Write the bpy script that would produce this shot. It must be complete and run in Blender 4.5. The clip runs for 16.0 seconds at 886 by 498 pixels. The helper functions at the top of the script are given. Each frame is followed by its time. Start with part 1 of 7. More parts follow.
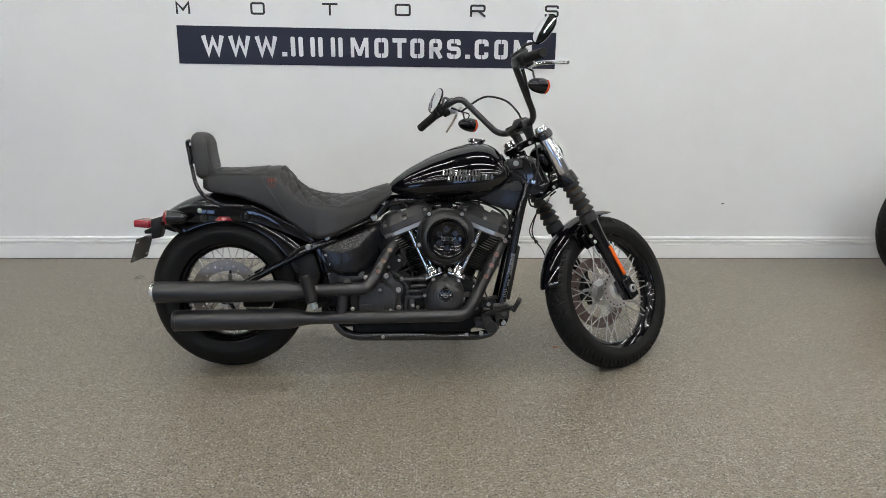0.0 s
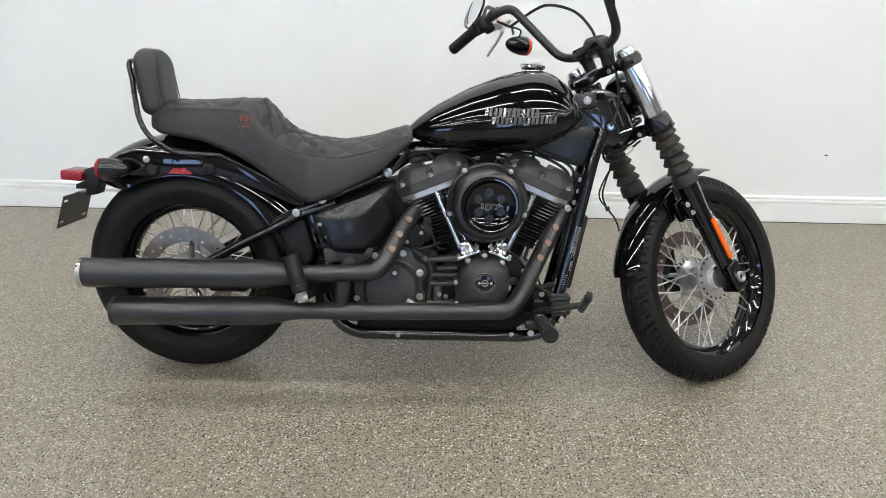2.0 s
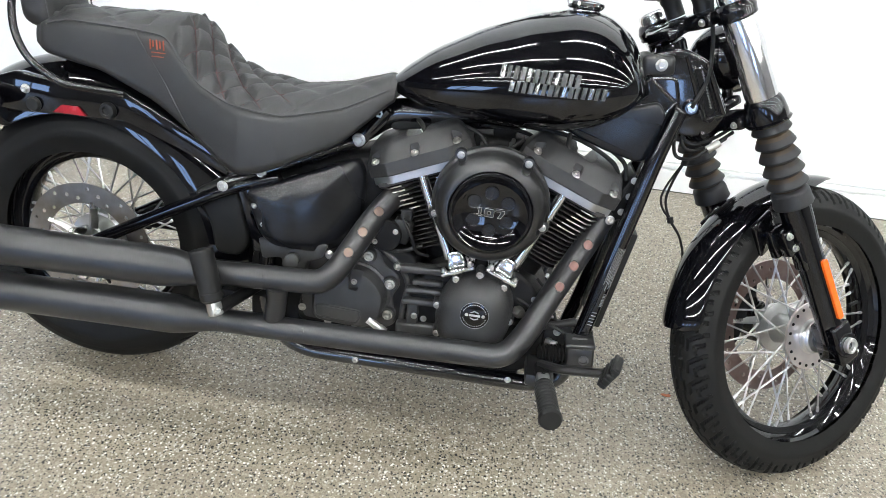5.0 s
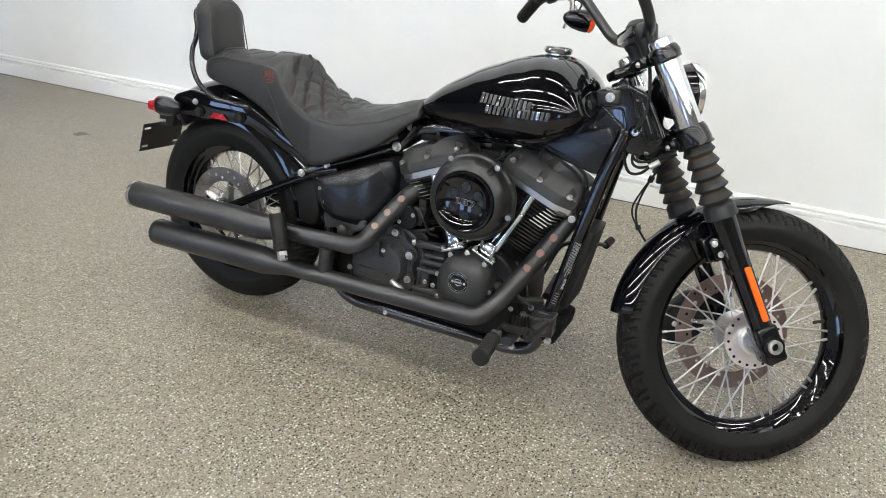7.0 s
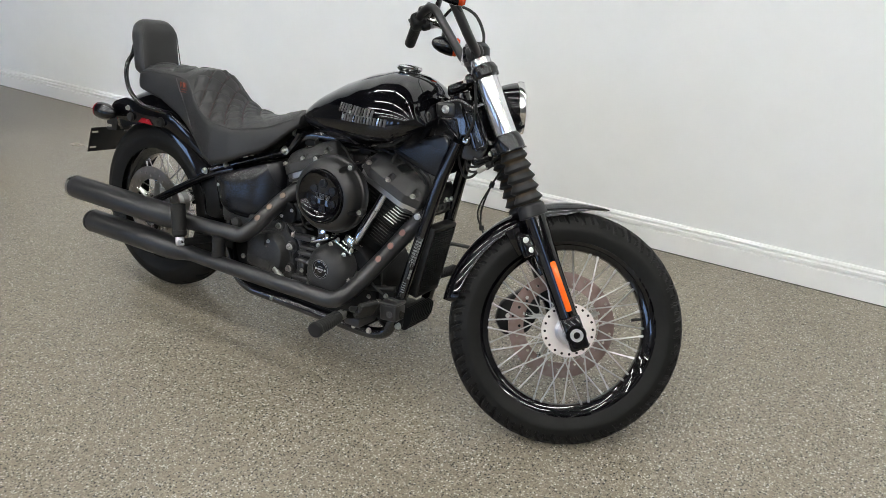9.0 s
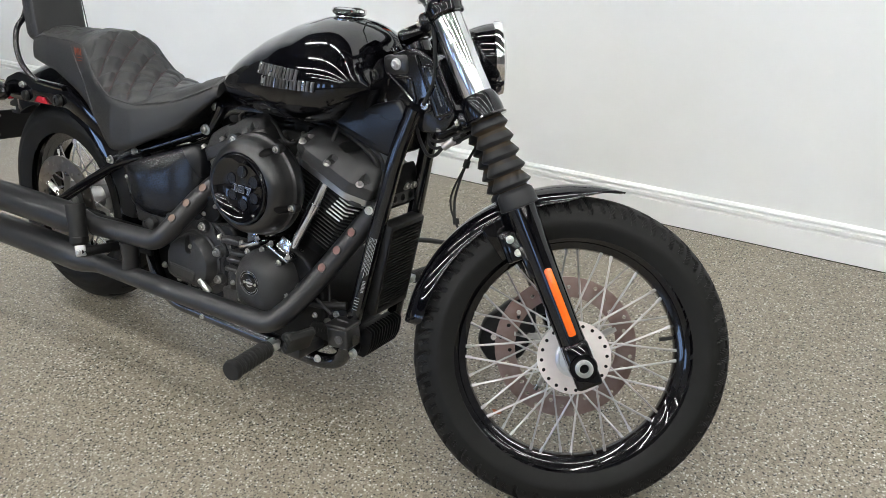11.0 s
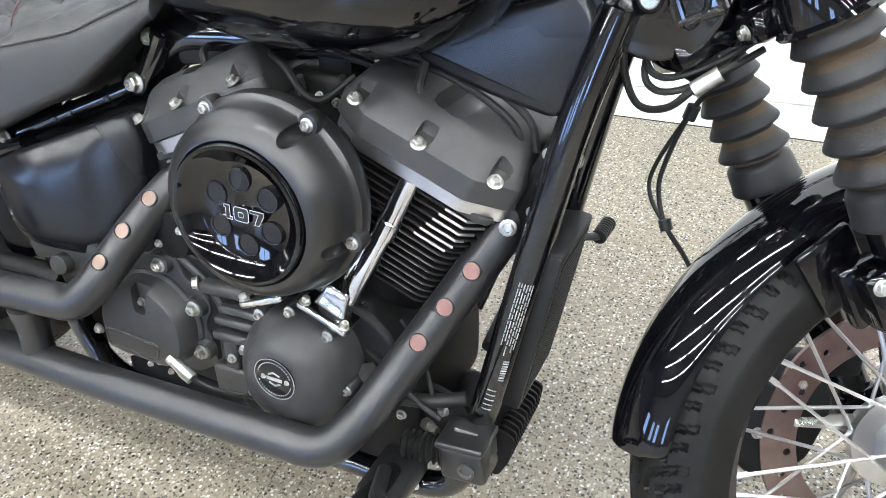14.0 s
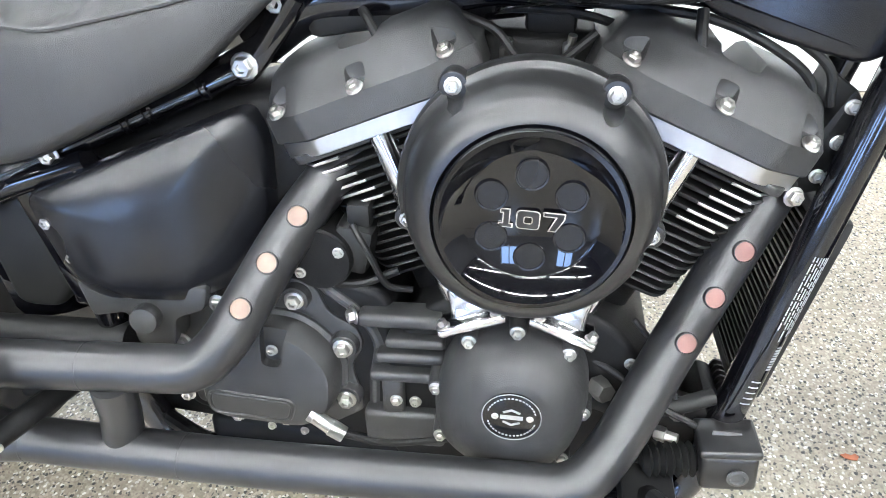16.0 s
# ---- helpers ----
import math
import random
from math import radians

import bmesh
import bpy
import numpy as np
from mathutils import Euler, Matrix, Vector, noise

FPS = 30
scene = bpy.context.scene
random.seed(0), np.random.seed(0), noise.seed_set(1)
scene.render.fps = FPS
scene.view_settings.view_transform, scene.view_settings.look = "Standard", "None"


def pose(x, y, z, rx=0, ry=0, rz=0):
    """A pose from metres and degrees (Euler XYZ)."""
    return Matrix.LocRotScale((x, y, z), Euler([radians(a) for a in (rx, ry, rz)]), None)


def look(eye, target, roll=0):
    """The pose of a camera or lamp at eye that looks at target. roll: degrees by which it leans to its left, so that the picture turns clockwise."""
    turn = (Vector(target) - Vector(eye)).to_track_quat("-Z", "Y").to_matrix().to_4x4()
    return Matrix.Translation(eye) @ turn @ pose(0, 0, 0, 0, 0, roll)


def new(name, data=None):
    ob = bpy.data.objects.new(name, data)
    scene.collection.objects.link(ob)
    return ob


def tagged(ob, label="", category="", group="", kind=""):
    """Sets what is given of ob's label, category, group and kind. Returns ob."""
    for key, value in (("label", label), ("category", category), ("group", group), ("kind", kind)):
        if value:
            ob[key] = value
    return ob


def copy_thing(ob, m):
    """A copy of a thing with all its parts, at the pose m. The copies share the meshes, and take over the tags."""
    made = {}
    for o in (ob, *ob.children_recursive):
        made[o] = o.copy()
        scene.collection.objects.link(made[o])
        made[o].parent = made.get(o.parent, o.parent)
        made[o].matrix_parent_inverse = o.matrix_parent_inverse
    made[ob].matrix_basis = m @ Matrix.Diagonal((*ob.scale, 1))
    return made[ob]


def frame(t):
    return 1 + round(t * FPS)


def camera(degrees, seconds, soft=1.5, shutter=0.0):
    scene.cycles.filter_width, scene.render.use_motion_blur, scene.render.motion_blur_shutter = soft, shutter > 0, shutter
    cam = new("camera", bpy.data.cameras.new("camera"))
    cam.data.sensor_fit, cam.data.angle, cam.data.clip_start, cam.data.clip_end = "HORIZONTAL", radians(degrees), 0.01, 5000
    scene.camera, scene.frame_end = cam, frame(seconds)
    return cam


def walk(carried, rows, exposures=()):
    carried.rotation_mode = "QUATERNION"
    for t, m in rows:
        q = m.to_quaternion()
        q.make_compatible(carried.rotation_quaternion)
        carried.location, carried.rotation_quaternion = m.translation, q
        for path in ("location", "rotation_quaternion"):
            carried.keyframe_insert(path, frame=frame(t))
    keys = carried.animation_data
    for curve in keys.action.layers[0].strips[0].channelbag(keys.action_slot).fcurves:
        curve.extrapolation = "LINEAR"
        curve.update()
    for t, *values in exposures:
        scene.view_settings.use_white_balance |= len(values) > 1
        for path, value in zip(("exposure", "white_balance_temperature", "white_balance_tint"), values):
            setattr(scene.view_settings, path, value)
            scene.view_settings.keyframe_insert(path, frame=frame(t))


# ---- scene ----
cam = camera(63.7, 16.0, soft=0.65)
PATH = [
    (0, (0.779, -2.794, 1.462), (0.84, -0.897, 0.829), 0.6),
    (0.5, (0.84, -2.586, 1.426), (0.848, -0.7, 0.763), 1.9),
    (1, (0.827, -2.396, 1.359), (0.814, -0.524, 0.656), 2.2),
    (1.5, (0.743, -2.185, 1.337), (0.745, -0.33, 0.591), 0.8),
    (2, (0.743, -1.992, 1.301), (0.753, -0.16, 0.498), 1.3),
    (2.5, (0.784, -1.755, 1.279), (0.768, 0.038, 0.393), 2.7),
    (3, (0.745, -1.622, 1.275), (0.759, 0.093, 0.246), 4.0),
    (3.5, (0.659, -1.525, 1.237), (0.728, 0.192, 0.215), 3.5),
    (4, (0.556, -1.401, 1.239), (0.713, 0.32, 0.232), 1.8),
    (4.5, (0.692, -1.299, 1.253), (0.78, 0.398, 0.199), 3.5),
    (4.7, (0.781, -1.288, 1.257), (0.772, 0.41, 0.199), 4.6),
    (6.8, (1.514, -1.59, 1.383), (0.795, 0.005, 0.414), 1.3),
    (7, (1.577, -1.602, 1.399), (0.796, -0.044, 0.418), 0.6),
    (7.5, (1.731, -1.695, 1.391), (0.908, -0.134, 0.451), 0.5),
    (8, (1.9, -1.752, 1.4), (0.999, -0.227, 0.471), -1.4),
    (8.5, (2.043, -1.702, 1.399), (1.156, -0.149, 0.505), -0.2),
    (9, (2.196, -1.575, 1.394), (1.268, -0.037, 0.516), 1.4),
    (9.5, (2.197, -1.484, 1.345), (1.228, 0.059, 0.52), 1.4),
    (10, (2.121, -1.345, 1.318), (1.167, 0.196, 0.472), 1.2),
    (10.2, (2.095, -1.297, 1.299), (1.154, 0.246, 0.442), 0.3),
    (12.3, (1.888, -0.731, 1.161), (0.857, 0.598, 0.079), -6.7),
    (12.5, (1.809, -0.699, 1.153), (0.783, 0.636, 0.074), -8.0),
    (13, (1.635, -0.664, 1.106), (0.697, 0.799, 0.118), -7.4),
    (13.5, (1.506, -0.636, 1.063), (0.691, 0.84, -0.014), -4.1),
    (14, (1.363, -0.558, 1.015), (0.618, 0.852, -0.192), -5.3),
    (14.5, (1.241, -0.51, 0.987), (0.584, 0.87, -0.303), -4.3),
    (15, (1.119, -0.519, 0.967), (0.635, 0.899, -0.359), -3.6),
    (15.5, (0.999, -0.539, 0.956), (0.714, 0.94, -0.359), -1.8),
    (16, (0.886, -0.561, 0.96), (0.638, 0.955, -0.32), -1.4),
]
EXPOSURES = [(0, -0.27, 6900, 9), (1.0, -0.01, 6900, 9), (2.0, 0.28, 6850, 8), (3.0, 0.56, 6800, 8), (4.0, 0.88, 6600, 7), (4.7, 0.88, 6600, 7),
             (6.8, 0.48, 6850, 8), (8.0, 0.37, 6900, 8), (9.5, 0.03, 6850, 8), (10.2, 0.07, 6850, 8), (12.3, 0.72, 6600, 8), (13.0, 0.84, 6600, 8), (13.5, 1.05, 6550, 8),
             (14.0, 1.48, 6450, 8), (14.5, 1.57, 6450, 8), (15.0, 1.70, 6400, 8), (16.0, 1.92, 6370, 8)]
walk(cam, [(t, look(eye, target, roll)) for t, eye, target, roll in PATH], EXPOSURES)

# ---- world and light ----
world = bpy.data.worlds.new("world")
scene.world = world
world.use_nodes = True
_n = world.node_tree.nodes
_sky = _n.new("ShaderNodeTexSky")
_sky.sky_type, _sky.sun_disc = "NISHITA", False
_sky.sun_elevation, _sky.sun_rotation = radians(40), radians(60)
world.node_tree.links.new(_sky.outputs[0], _n["Background"].inputs[0])
_n["Background"].inputs[1].default_value = 0.12


# ---- material helpers ----
def material(name, colour, rough=0.5, metal=0.0, spread=0.12, scale=30.0, bump=0.0, bump_scale=200.0,
             rough_spread=0.08, coat=0.0, coat_rough=0.03, spec=0.5, second=None, sheen=0.0):
    """A surface with colour and gloss varied at two scales, and fine relief."""
    m = bpy.data.materials.new(name)
    m.use_nodes = True
    nt = m.node_tree
    b = nt.nodes["Principled BSDF"]
    tc = nt.nodes.new("ShaderNodeTexCoord")
    big = nt.nodes.new("ShaderNodeTexNoise")
    big.inputs["Scale"].default_value = scale * 0.18
    big.inputs["Detail"].default_value = 3
    small = nt.nodes.new("ShaderNodeTexNoise")
    small.inputs["Scale"].default_value = scale
    small.inputs["Detail"].default_value = 5
    for n in (big, small):
        nt.links.new(tc.outputs["Object"], n.inputs["Vector"])
    add = nt.nodes.new("ShaderNodeMath")
    add.operation = "ADD"
    nt.links.new(big.outputs["Fac"], add.inputs[0])
    nt.links.new(small.outputs["Fac"], add.inputs[1])
    ramp = nt.nodes.new("ShaderNodeMapRange")
    ramp.inputs["From Min"].default_value, ramp.inputs["From Max"].default_value = 0.7, 1.3
    nt.links.new(add.outputs[0], ramp.inputs["Value"])
    mix = nt.nodes.new("ShaderNodeMix")
    mix.data_type = "RGBA"
    lo = second or [c * (1 - spread) for c in colour]
    hi = [min(1, c * (1 + spread)) for c in colour]
    mix.inputs["A"].default_value, mix.inputs["B"].default_value = (*lo, 1), (*hi, 1)
    nt.links.new(ramp.outputs[0], mix.inputs["Factor"])
    nt.links.new(mix.outputs["Result"], b.inputs["Base Color"])
    rr = nt.nodes.new("ShaderNodeMapRange")
    rr.inputs["To Min"].default_value = max(0.0, rough - rough_spread)
    rr.inputs["To Max"].default_value = min(1.0, rough + rough_spread)
    nt.links.new(big.outputs["Fac"], rr.inputs["Value"])
    nt.links.new(rr.outputs[0], b.inputs["Roughness"])
    b.inputs["Metallic"].default_value = metal
    b.inputs["Specular IOR Level"].default_value = spec
    b.inputs["Coat Weight"].default_value = coat
    b.inputs["Coat Roughness"].default_value = coat_rough
    b.inputs["Sheen Weight"].default_value = sheen
    if bump:
        bn = nt.nodes.new("ShaderNodeTexNoise")
        bn.inputs["Scale"].default_value = bump_scale
        bn.inputs["Detail"].default_value = 4
        nt.links.new(tc.outputs["Object"], bn.inputs["Vector"])
        bp = nt.nodes.new("ShaderNodeBump")
        bp.inputs["Strength"].default_value = bump
        bp.inputs["Distance"].default_value = 0.002
        nt.links.new(bn.outputs["Fac"], bp.inputs["Height"])
        nt.links.new(bp.outputs[0], b.inputs["Normal"])
    return m


def glow(name, colour, strength):
    m = bpy.data.materials.new(name)
    m.use_nodes = True
    b = m.node_tree.nodes["Principled BSDF"]
    b.inputs["Base Color"].default_value = (*colour, 1)
    b.inputs["Emission Color"].default_value = (*colour, 1)
    b.inputs["Emission Strength"].default_value = strength
    return m


def flake_floor():
    """Grey epoxy with scattered black, white and tan flakes a few millimetres wide."""
    m = bpy.data.materials.new("flake_epoxy")
    m.use_nodes = True
    nt = m.node_tree
    b = nt.nodes["Principled BSDF"]
    tc = nt.nodes.new("ShaderNodeTexCoord")
    base = nt.nodes.new("ShaderNodeTexNoise")
    base.inputs["Scale"].default_value, base.inputs["Detail"].default_value = 1.3, 5
    nt.links.new(tc.outputs["Object"], base.inputs["Vector"])
    stain = nt.nodes.new("ShaderNodeValToRGB")
    stain.color_ramp.elements[0].position, stain.color_ramp.elements[1].position = 0.3, 0.7
    stain.color_ramp.elements[0].color = (0.196, 0.170, 0.128, 1)
    stain.color_ramp.elements[1].color = (0.250, 0.218, 0.167, 1)
    nt.links.new(base.outputs["Fac"], stain.inputs[0])
    clump = nt.nodes.new("ShaderNodeTexNoise")
    clump.inputs["Scale"].default_value, clump.inputs["Detail"].default_value, clump.inputs["Roughness"].default_value = 90, 4, 0.8
    nt.links.new(tc.outputs["Object"], clump.inputs["Vector"])
    shade = nt.nodes.new("ShaderNodeMapRange")
    shade.inputs["From Min"].default_value, shade.inputs["From Max"].default_value = 0.3, 0.7
    shade.inputs["To Min"].default_value, shade.inputs["To Max"].default_value = 0.74, 1.26
    nt.links.new(clump.outputs["Fac"], shade.inputs["Value"])
    blotch = nt.nodes.new("ShaderNodeVectorMath")
    blotch.operation = "SCALE"
    nt.links.new(stain.outputs[0], blotch.inputs[0])
    nt.links.new(shade.outputs[0], blotch.inputs["Scale"])
    colour = blotch.outputs[0]
    # each layer: cell size, share of cells that carry a flake, flake radius, colour
    warp = nt.nodes.new("ShaderNodeTexNoise")
    warp.inputs["Scale"].default_value = 160
    nt.links.new(tc.outputs["Object"], warp.inputs["Vector"])
    wsub = nt.nodes.new("ShaderNodeVectorMath")
    wsub.operation = "MULTIPLY_ADD"
    wsub.inputs[1].default_value = (0.006, 0.006, 0)
    nt.links.new(warp.outputs["Color"], wsub.inputs[0])
    nt.links.new(tc.outputs["Object"], wsub.inputs[2])
    for scale, share, radius, tint in ((190, 0.42, 0.46, (0.282, 0.248, 0.194)), (210, 0.36, 0.46, (0.177, 0.153, 0.117)), (150, 0.20, 0.40, (0.318, 0.283, 0.228)),
                                       (190, 0.12, 0.40, (0.40, 0.38, 0.34)), (170, 0.10, 0.34, (0.06, 0.056, 0.05)),
                                       (120, 0.10, 0.28, (0.58, 0.56, 0.52)), (230, 0.10, 0.40, (0.05, 0.046, 0.041)), (85, 0.26, 0.215, (0.024, 0.023, 0.022)),
                                       (90, 0.13, 0.20, (0.50, 0.48, 0.44))):
        vo = nt.nodes.new("ShaderNodeTexVoronoi")
        vo.inputs["Scale"].default_value = scale
        vo.voronoi_dimensions = "2D"
        sh = nt.nodes.new("ShaderNodeVectorMath")
        sh.operation = "ADD"
        sh.inputs[1].default_value = (scale * 0.37, scale * 0.11, 0)
        nt.links.new(wsub.outputs[0], sh.inputs[0])
        nt.links.new(sh.outputs[0], vo.inputs["Vector"])
        near = nt.nodes.new("ShaderNodeMath")
        near.operation = "LESS_THAN"
        near.inputs[1].default_value = radius
        nt.links.new(vo.outputs["Distance"], near.inputs[0])
        sep = nt.nodes.new("ShaderNodeSeparateColor")
        nt.links.new(vo.outputs["Color"], sep.inputs[0])
        pick = nt.nodes.new("ShaderNodeMath")
        pick.operation = "LESS_THAN"
        pick.inputs[1].default_value = share
        nt.links.new(sep.outputs[0], pick.inputs[0])
        both = nt.nodes.new("ShaderNodeMath")
        both.operation = "MULTIPLY"
        nt.links.new(near.outputs[0], both.inputs[0])
        nt.links.new(pick.outputs[0], both.inputs[1])
        mix = nt.nodes.new("ShaderNodeMix")
        mix.data_type = "RGBA"
        mix.inputs["B"].default_value = (*tint, 1)
        nt.links.new(colour, mix.inputs["A"])
        nt.links.new(both.outputs[0], mix.inputs["Factor"])
        colour = mix.outputs["Result"]
    nt.links.new(colour, b.inputs["Base Color"])
    rough = nt.nodes.new("ShaderNodeMapRange")
    rough.inputs["To Min"].default_value, rough.inputs["To Max"].default_value = 0.22, 0.38
    nt.links.new(base.outputs["Fac"], rough.inputs["Value"])
    nt.links.new(rough.outputs[0], b.inputs["Roughness"])
    dim = nt.nodes.new("ShaderNodeTexNoise")
    dim.inputs["Scale"].default_value, dim.inputs["Detail"].default_value = 190, 3
    nt.links.new(tc.outputs["Object"], dim.inputs["Vector"])
    bp = nt.nodes.new("ShaderNodeBump")
    bp.inputs["Strength"].default_value, bp.inputs["Distance"].default_value = 0.35, 0.0015
    nt.links.new(dim.outputs["Fac"], bp.inputs["Height"])
    nt.links.new(bp.outputs[0], b.inputs["Normal"])
    return m


FLOOR = flake_floor()
# unseen walls: this grey sets how much light they bounce back
FAR_WALL = material("unseen_wall_dim_grey", (0.20, 0.20, 0.20), 0.7, spread=0.1, scale=3)
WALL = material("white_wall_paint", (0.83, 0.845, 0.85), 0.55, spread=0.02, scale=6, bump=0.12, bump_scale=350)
TRIM = material("white_trim_paint", (0.87, 0.88, 0.88), 0.35, spread=0.02, scale=8)
CEIL = material("dark_ceiling", (0.05, 0.05, 0.05), 0.9, spread=0.03, scale=5, bump=0.1, bump_scale=120)
NAVY = material("navy_vinyl", (0.012, 0.014, 0.03), 0.35, spread=0.1, scale=4)
WHITE_VINYL = material("white_vinyl", (0.8, 0.8, 0.82), 0.4, spread=0.03, scale=6)
BLACK_VINYL = material("black_vinyl", (0.02, 0.02, 0.022), 0.4, spread=0.1, scale=6)
RIM_BLACK = material("gloss_black_rim", (0.003, 0.003, 0.004), 0.2, spread=0.2, scale=12, coat=1.0, coat_rough=0.03, rough_spread=0.05, spec=0.1)
GLOSS = material("gloss_black_paint", (0.0025, 0.0025, 0.0035), 0.12, spread=0.2, scale=12, coat=1.0, coat_rough=0.015, rough_spread=0.03, spec=0.05)
SATIN = material("satin_black_coating", (0.013, 0.013, 0.0135), 0.30, spread=0.2, scale=25, bump=0.06, bump_scale=900, rough_spread=0.06, spec=0.6)
PIPE = material("matte_black_ceramic", (0.0165, 0.0165, 0.0175), 0.33, spread=0.25, scale=18, bump=0.05, bump_scale=1200, rough_spread=0.07, spec=0.58)
WRINKLE = material("wrinkle_black_coating", (0.028, 0.028, 0.0285), 0.40, spread=0.3, scale=40, bump=0.35, bump_scale=1500, rough_spread=0.06, spec=0.6)
CAST = material("black_cast_alloy", (0.006, 0.006, 0.0062), 0.5, spread=0.3, scale=50, bump=0.2, bump_scale=700, spec=0.18)
RUBBER = material("tyre_rubber", (0.0062, 0.0062, 0.0060), 0.55, spread=0.25, scale=20, bump=0.12, bump_scale=500, spec=0.22)
SOFT = material("black_rubber", (0.008, 0.008, 0.008), 0.55, spread=0.3, scale=35, bump=0.1, bump_scale=600, spec=0.35)
GAITER = material("dusty_black_rubber", (0.019, 0.0195, 0.0215), 0.5, spread=0.3, scale=30, bump=0.15, bump_scale=400, spec=0.3)
DUST = material("ochre_dust_on_rubber", (0.022, 0.0205, 0.0195), 0.62, spread=0.2, scale=42, bump=0.2, bump_scale=300, second=(0.075, 0.046, 0.020), spec=0.2)
VINYL = material("black_seat_vinyl", (0.021, 0.021, 0.0215), 0.42, spread=0.15, scale=30, bump=0.3, bump_scale=1400, rough_spread=0.05, spec=0.5)
FIN = material("black_fin_coating", (0.006, 0.006, 0.0062), 0.6, spread=0.3, scale=40, bump=0.1, bump_scale=600, spec=0.22)
CHROME = material("chrome", (0.78, 0.78, 0.79), 0.08, 1.0, spread=0.03, scale=15, rough_spread=0.04)
STEEL = material("brushed_steel", (0.55, 0.54, 0.52), 0.28, 1.0, spread=0.1, scale=60, rough_spread=0.1)
ZINC = material("zinc_bolt", (0.54, 0.53, 0.505), 0.36, 1.0, spread=0.12, scale=80)
ALLOY = material("machined_alloy", (0.66, 0.66, 0.66), 0.3, 1.0, spread=0.08, scale=50, rough_spread=0.08)
# pale metal for the light caught by the lower fins' edges
FINLINE = material("fin_edge_glint", (0.10, 0.10, 0.10), 0.45, 1.0, spread=0.3, scale=60)
FINEDGE = material("machined_fin_edge", (0.45, 0.45, 0.45), 0.35, 1.0, spread=0.1, scale=60)
# DISC and ROSE: the reflection of something red is put into the base colour
DISC = material("disc_steel_red_reflection", (0.26, 0.208, 0.195), 0.32, 1.0, spread=0.12, scale=40, second=(0.21, 0.135, 0.122))
ROSE = material("alloy_with_red_reflection", (0.84, 0.785, 0.775), 0.40, 1.0, spread=0.08, scale=40, rough_spread=0.06)
REAR_DISC = material("bright_disc_steel", (0.36, 0.33, 0.30), 0.40, 1.0, spread=0.12, scale=40, second=(0.28, 0.25, 0.22))
COPPER = material("heat_tinted_pipe", (0.20, 0.10, 0.085), 0.5, 0.2, spread=0.2, scale=60)
PEACH = material("pale_tinted_pipe", (0.22, 0.15, 0.115), 0.5, 0.2, spread=0.2, scale=60)
ORANGE = material("orange_reflector", (0.85, 0.13, 0.01), 0.15, spread=0.15, scale=300, coat=1.0)
AMBER = material("amber_lens", (0.75, 0.07, 0.01), 0.15, spread=0.15, scale=200, coat=1.0)
RED = material("red_lens", (0.26, 0.008, 0.016), 0.25, spread=0.15, scale=200, coat=0.2, spec=0.3)
PATCH = material("orange_stitching", (0.26, 0.05, 0.02), 0.7, spread=0.15, scale=300)
BADGE = material("charcoal_badge", (0.09, 0.09, 0.092), 0.45, 0.4, spread=0.1, scale=100)
BADGE_EDGE = material("silver_badge_edge", (0.40, 0.40, 0.40), 0.25, 0.9, spread=0.06, scale=100)
STICKER = material("label_print", (0.28, 0.28, 0.28), 0.5, spread=0.05, scale=50)
GLASS = material("lamp_glass", (0.75, 0.78, 0.8), 0.05, 0.6, spread=0.05, scale=80)
MIRROR = material("mirror_glass", (0.85, 0.86, 0.87), 0.015, 1.0, spread=0.01, scale=5, rough_spread=0.01)
RED_THREAD = material("red_seat_thread", (0.065, 0.018, 0.02), 0.8, spread=0.2, scale=200)
BRUSHED = material("brushed_chrome", (0.74, 0.74, 0.75), 0.13, 1.0, spread=0.03, scale=40, rough_spread=0.012)
NECK_CAST = material("orange_peel_gloss_black", (0.003, 0.003, 0.004), 0.14, spread=0.2, scale=30, bump=0.26, bump_scale=120, coat=1.0, coat_rough=0.05, spec=0.3)
NECK = material("textured_gloss_black", (0.003, 0.003, 0.004), 0.16, spread=0.2, scale=30, bump=0.18, bump_scale=60, coat=1.0, coat_rough=0.04, spec=0.3)
BAND = material("dull_machined_band", (0.52, 0.52, 0.52), 0.36, 1.0, spread=0.15, scale=30)
STAMP = material("faint_stamped_grey", (0.10, 0.10, 0.10), 0.5, spread=0.2, scale=200)
SPOKE = material("dull_spoke_steel", (0.55, 0.54, 0.54), 0.32, 0.9, spread=0.1, scale=60)
THREAD = material("grey_seat_thread", (0.05, 0.05, 0.052), 0.7, spread=0.1, scale=100)
RUST = material("dry_leaf", (0.35, 0.11, 0.05), 0.8, spread=0.3, scale=90)
COVER_NAVY = material("dark_satin_plastic", (0.007, 0.0073, 0.009), 0.27, spread=0.2, scale=25, bump=0.04, bump_scale=900, spec=0.5)
PLASTIC = material("white_plastic", (0.75, 0.75, 0.73), 0.4, spread=0.03, scale=20)
TUBE = glow("fluorescent_tube", (0.97, 0.985, 1.0), 46.0)


# ---- mesh helpers ----
def finish(name, bm, mat, parent=None, label="", m=None, sharp=32):
    me = bpy.data.meshes.new(name)
    bmesh.ops.recalc_face_normals(bm, faces=bm.faces[:])
    bm.to_mesh(me)
    bm.free()
    for p in me.polygons:
        p.use_smooth = True
    me.set_sharp_from_angle(angle=radians(sharp))
    if mat:
        me.materials.append(mat)
    ob = new(name, me)
    if parent:
        ob.parent = parent
    if m is not None:
        ob.matrix_basis = m
    if label:
        ob["label"] = label
    return ob


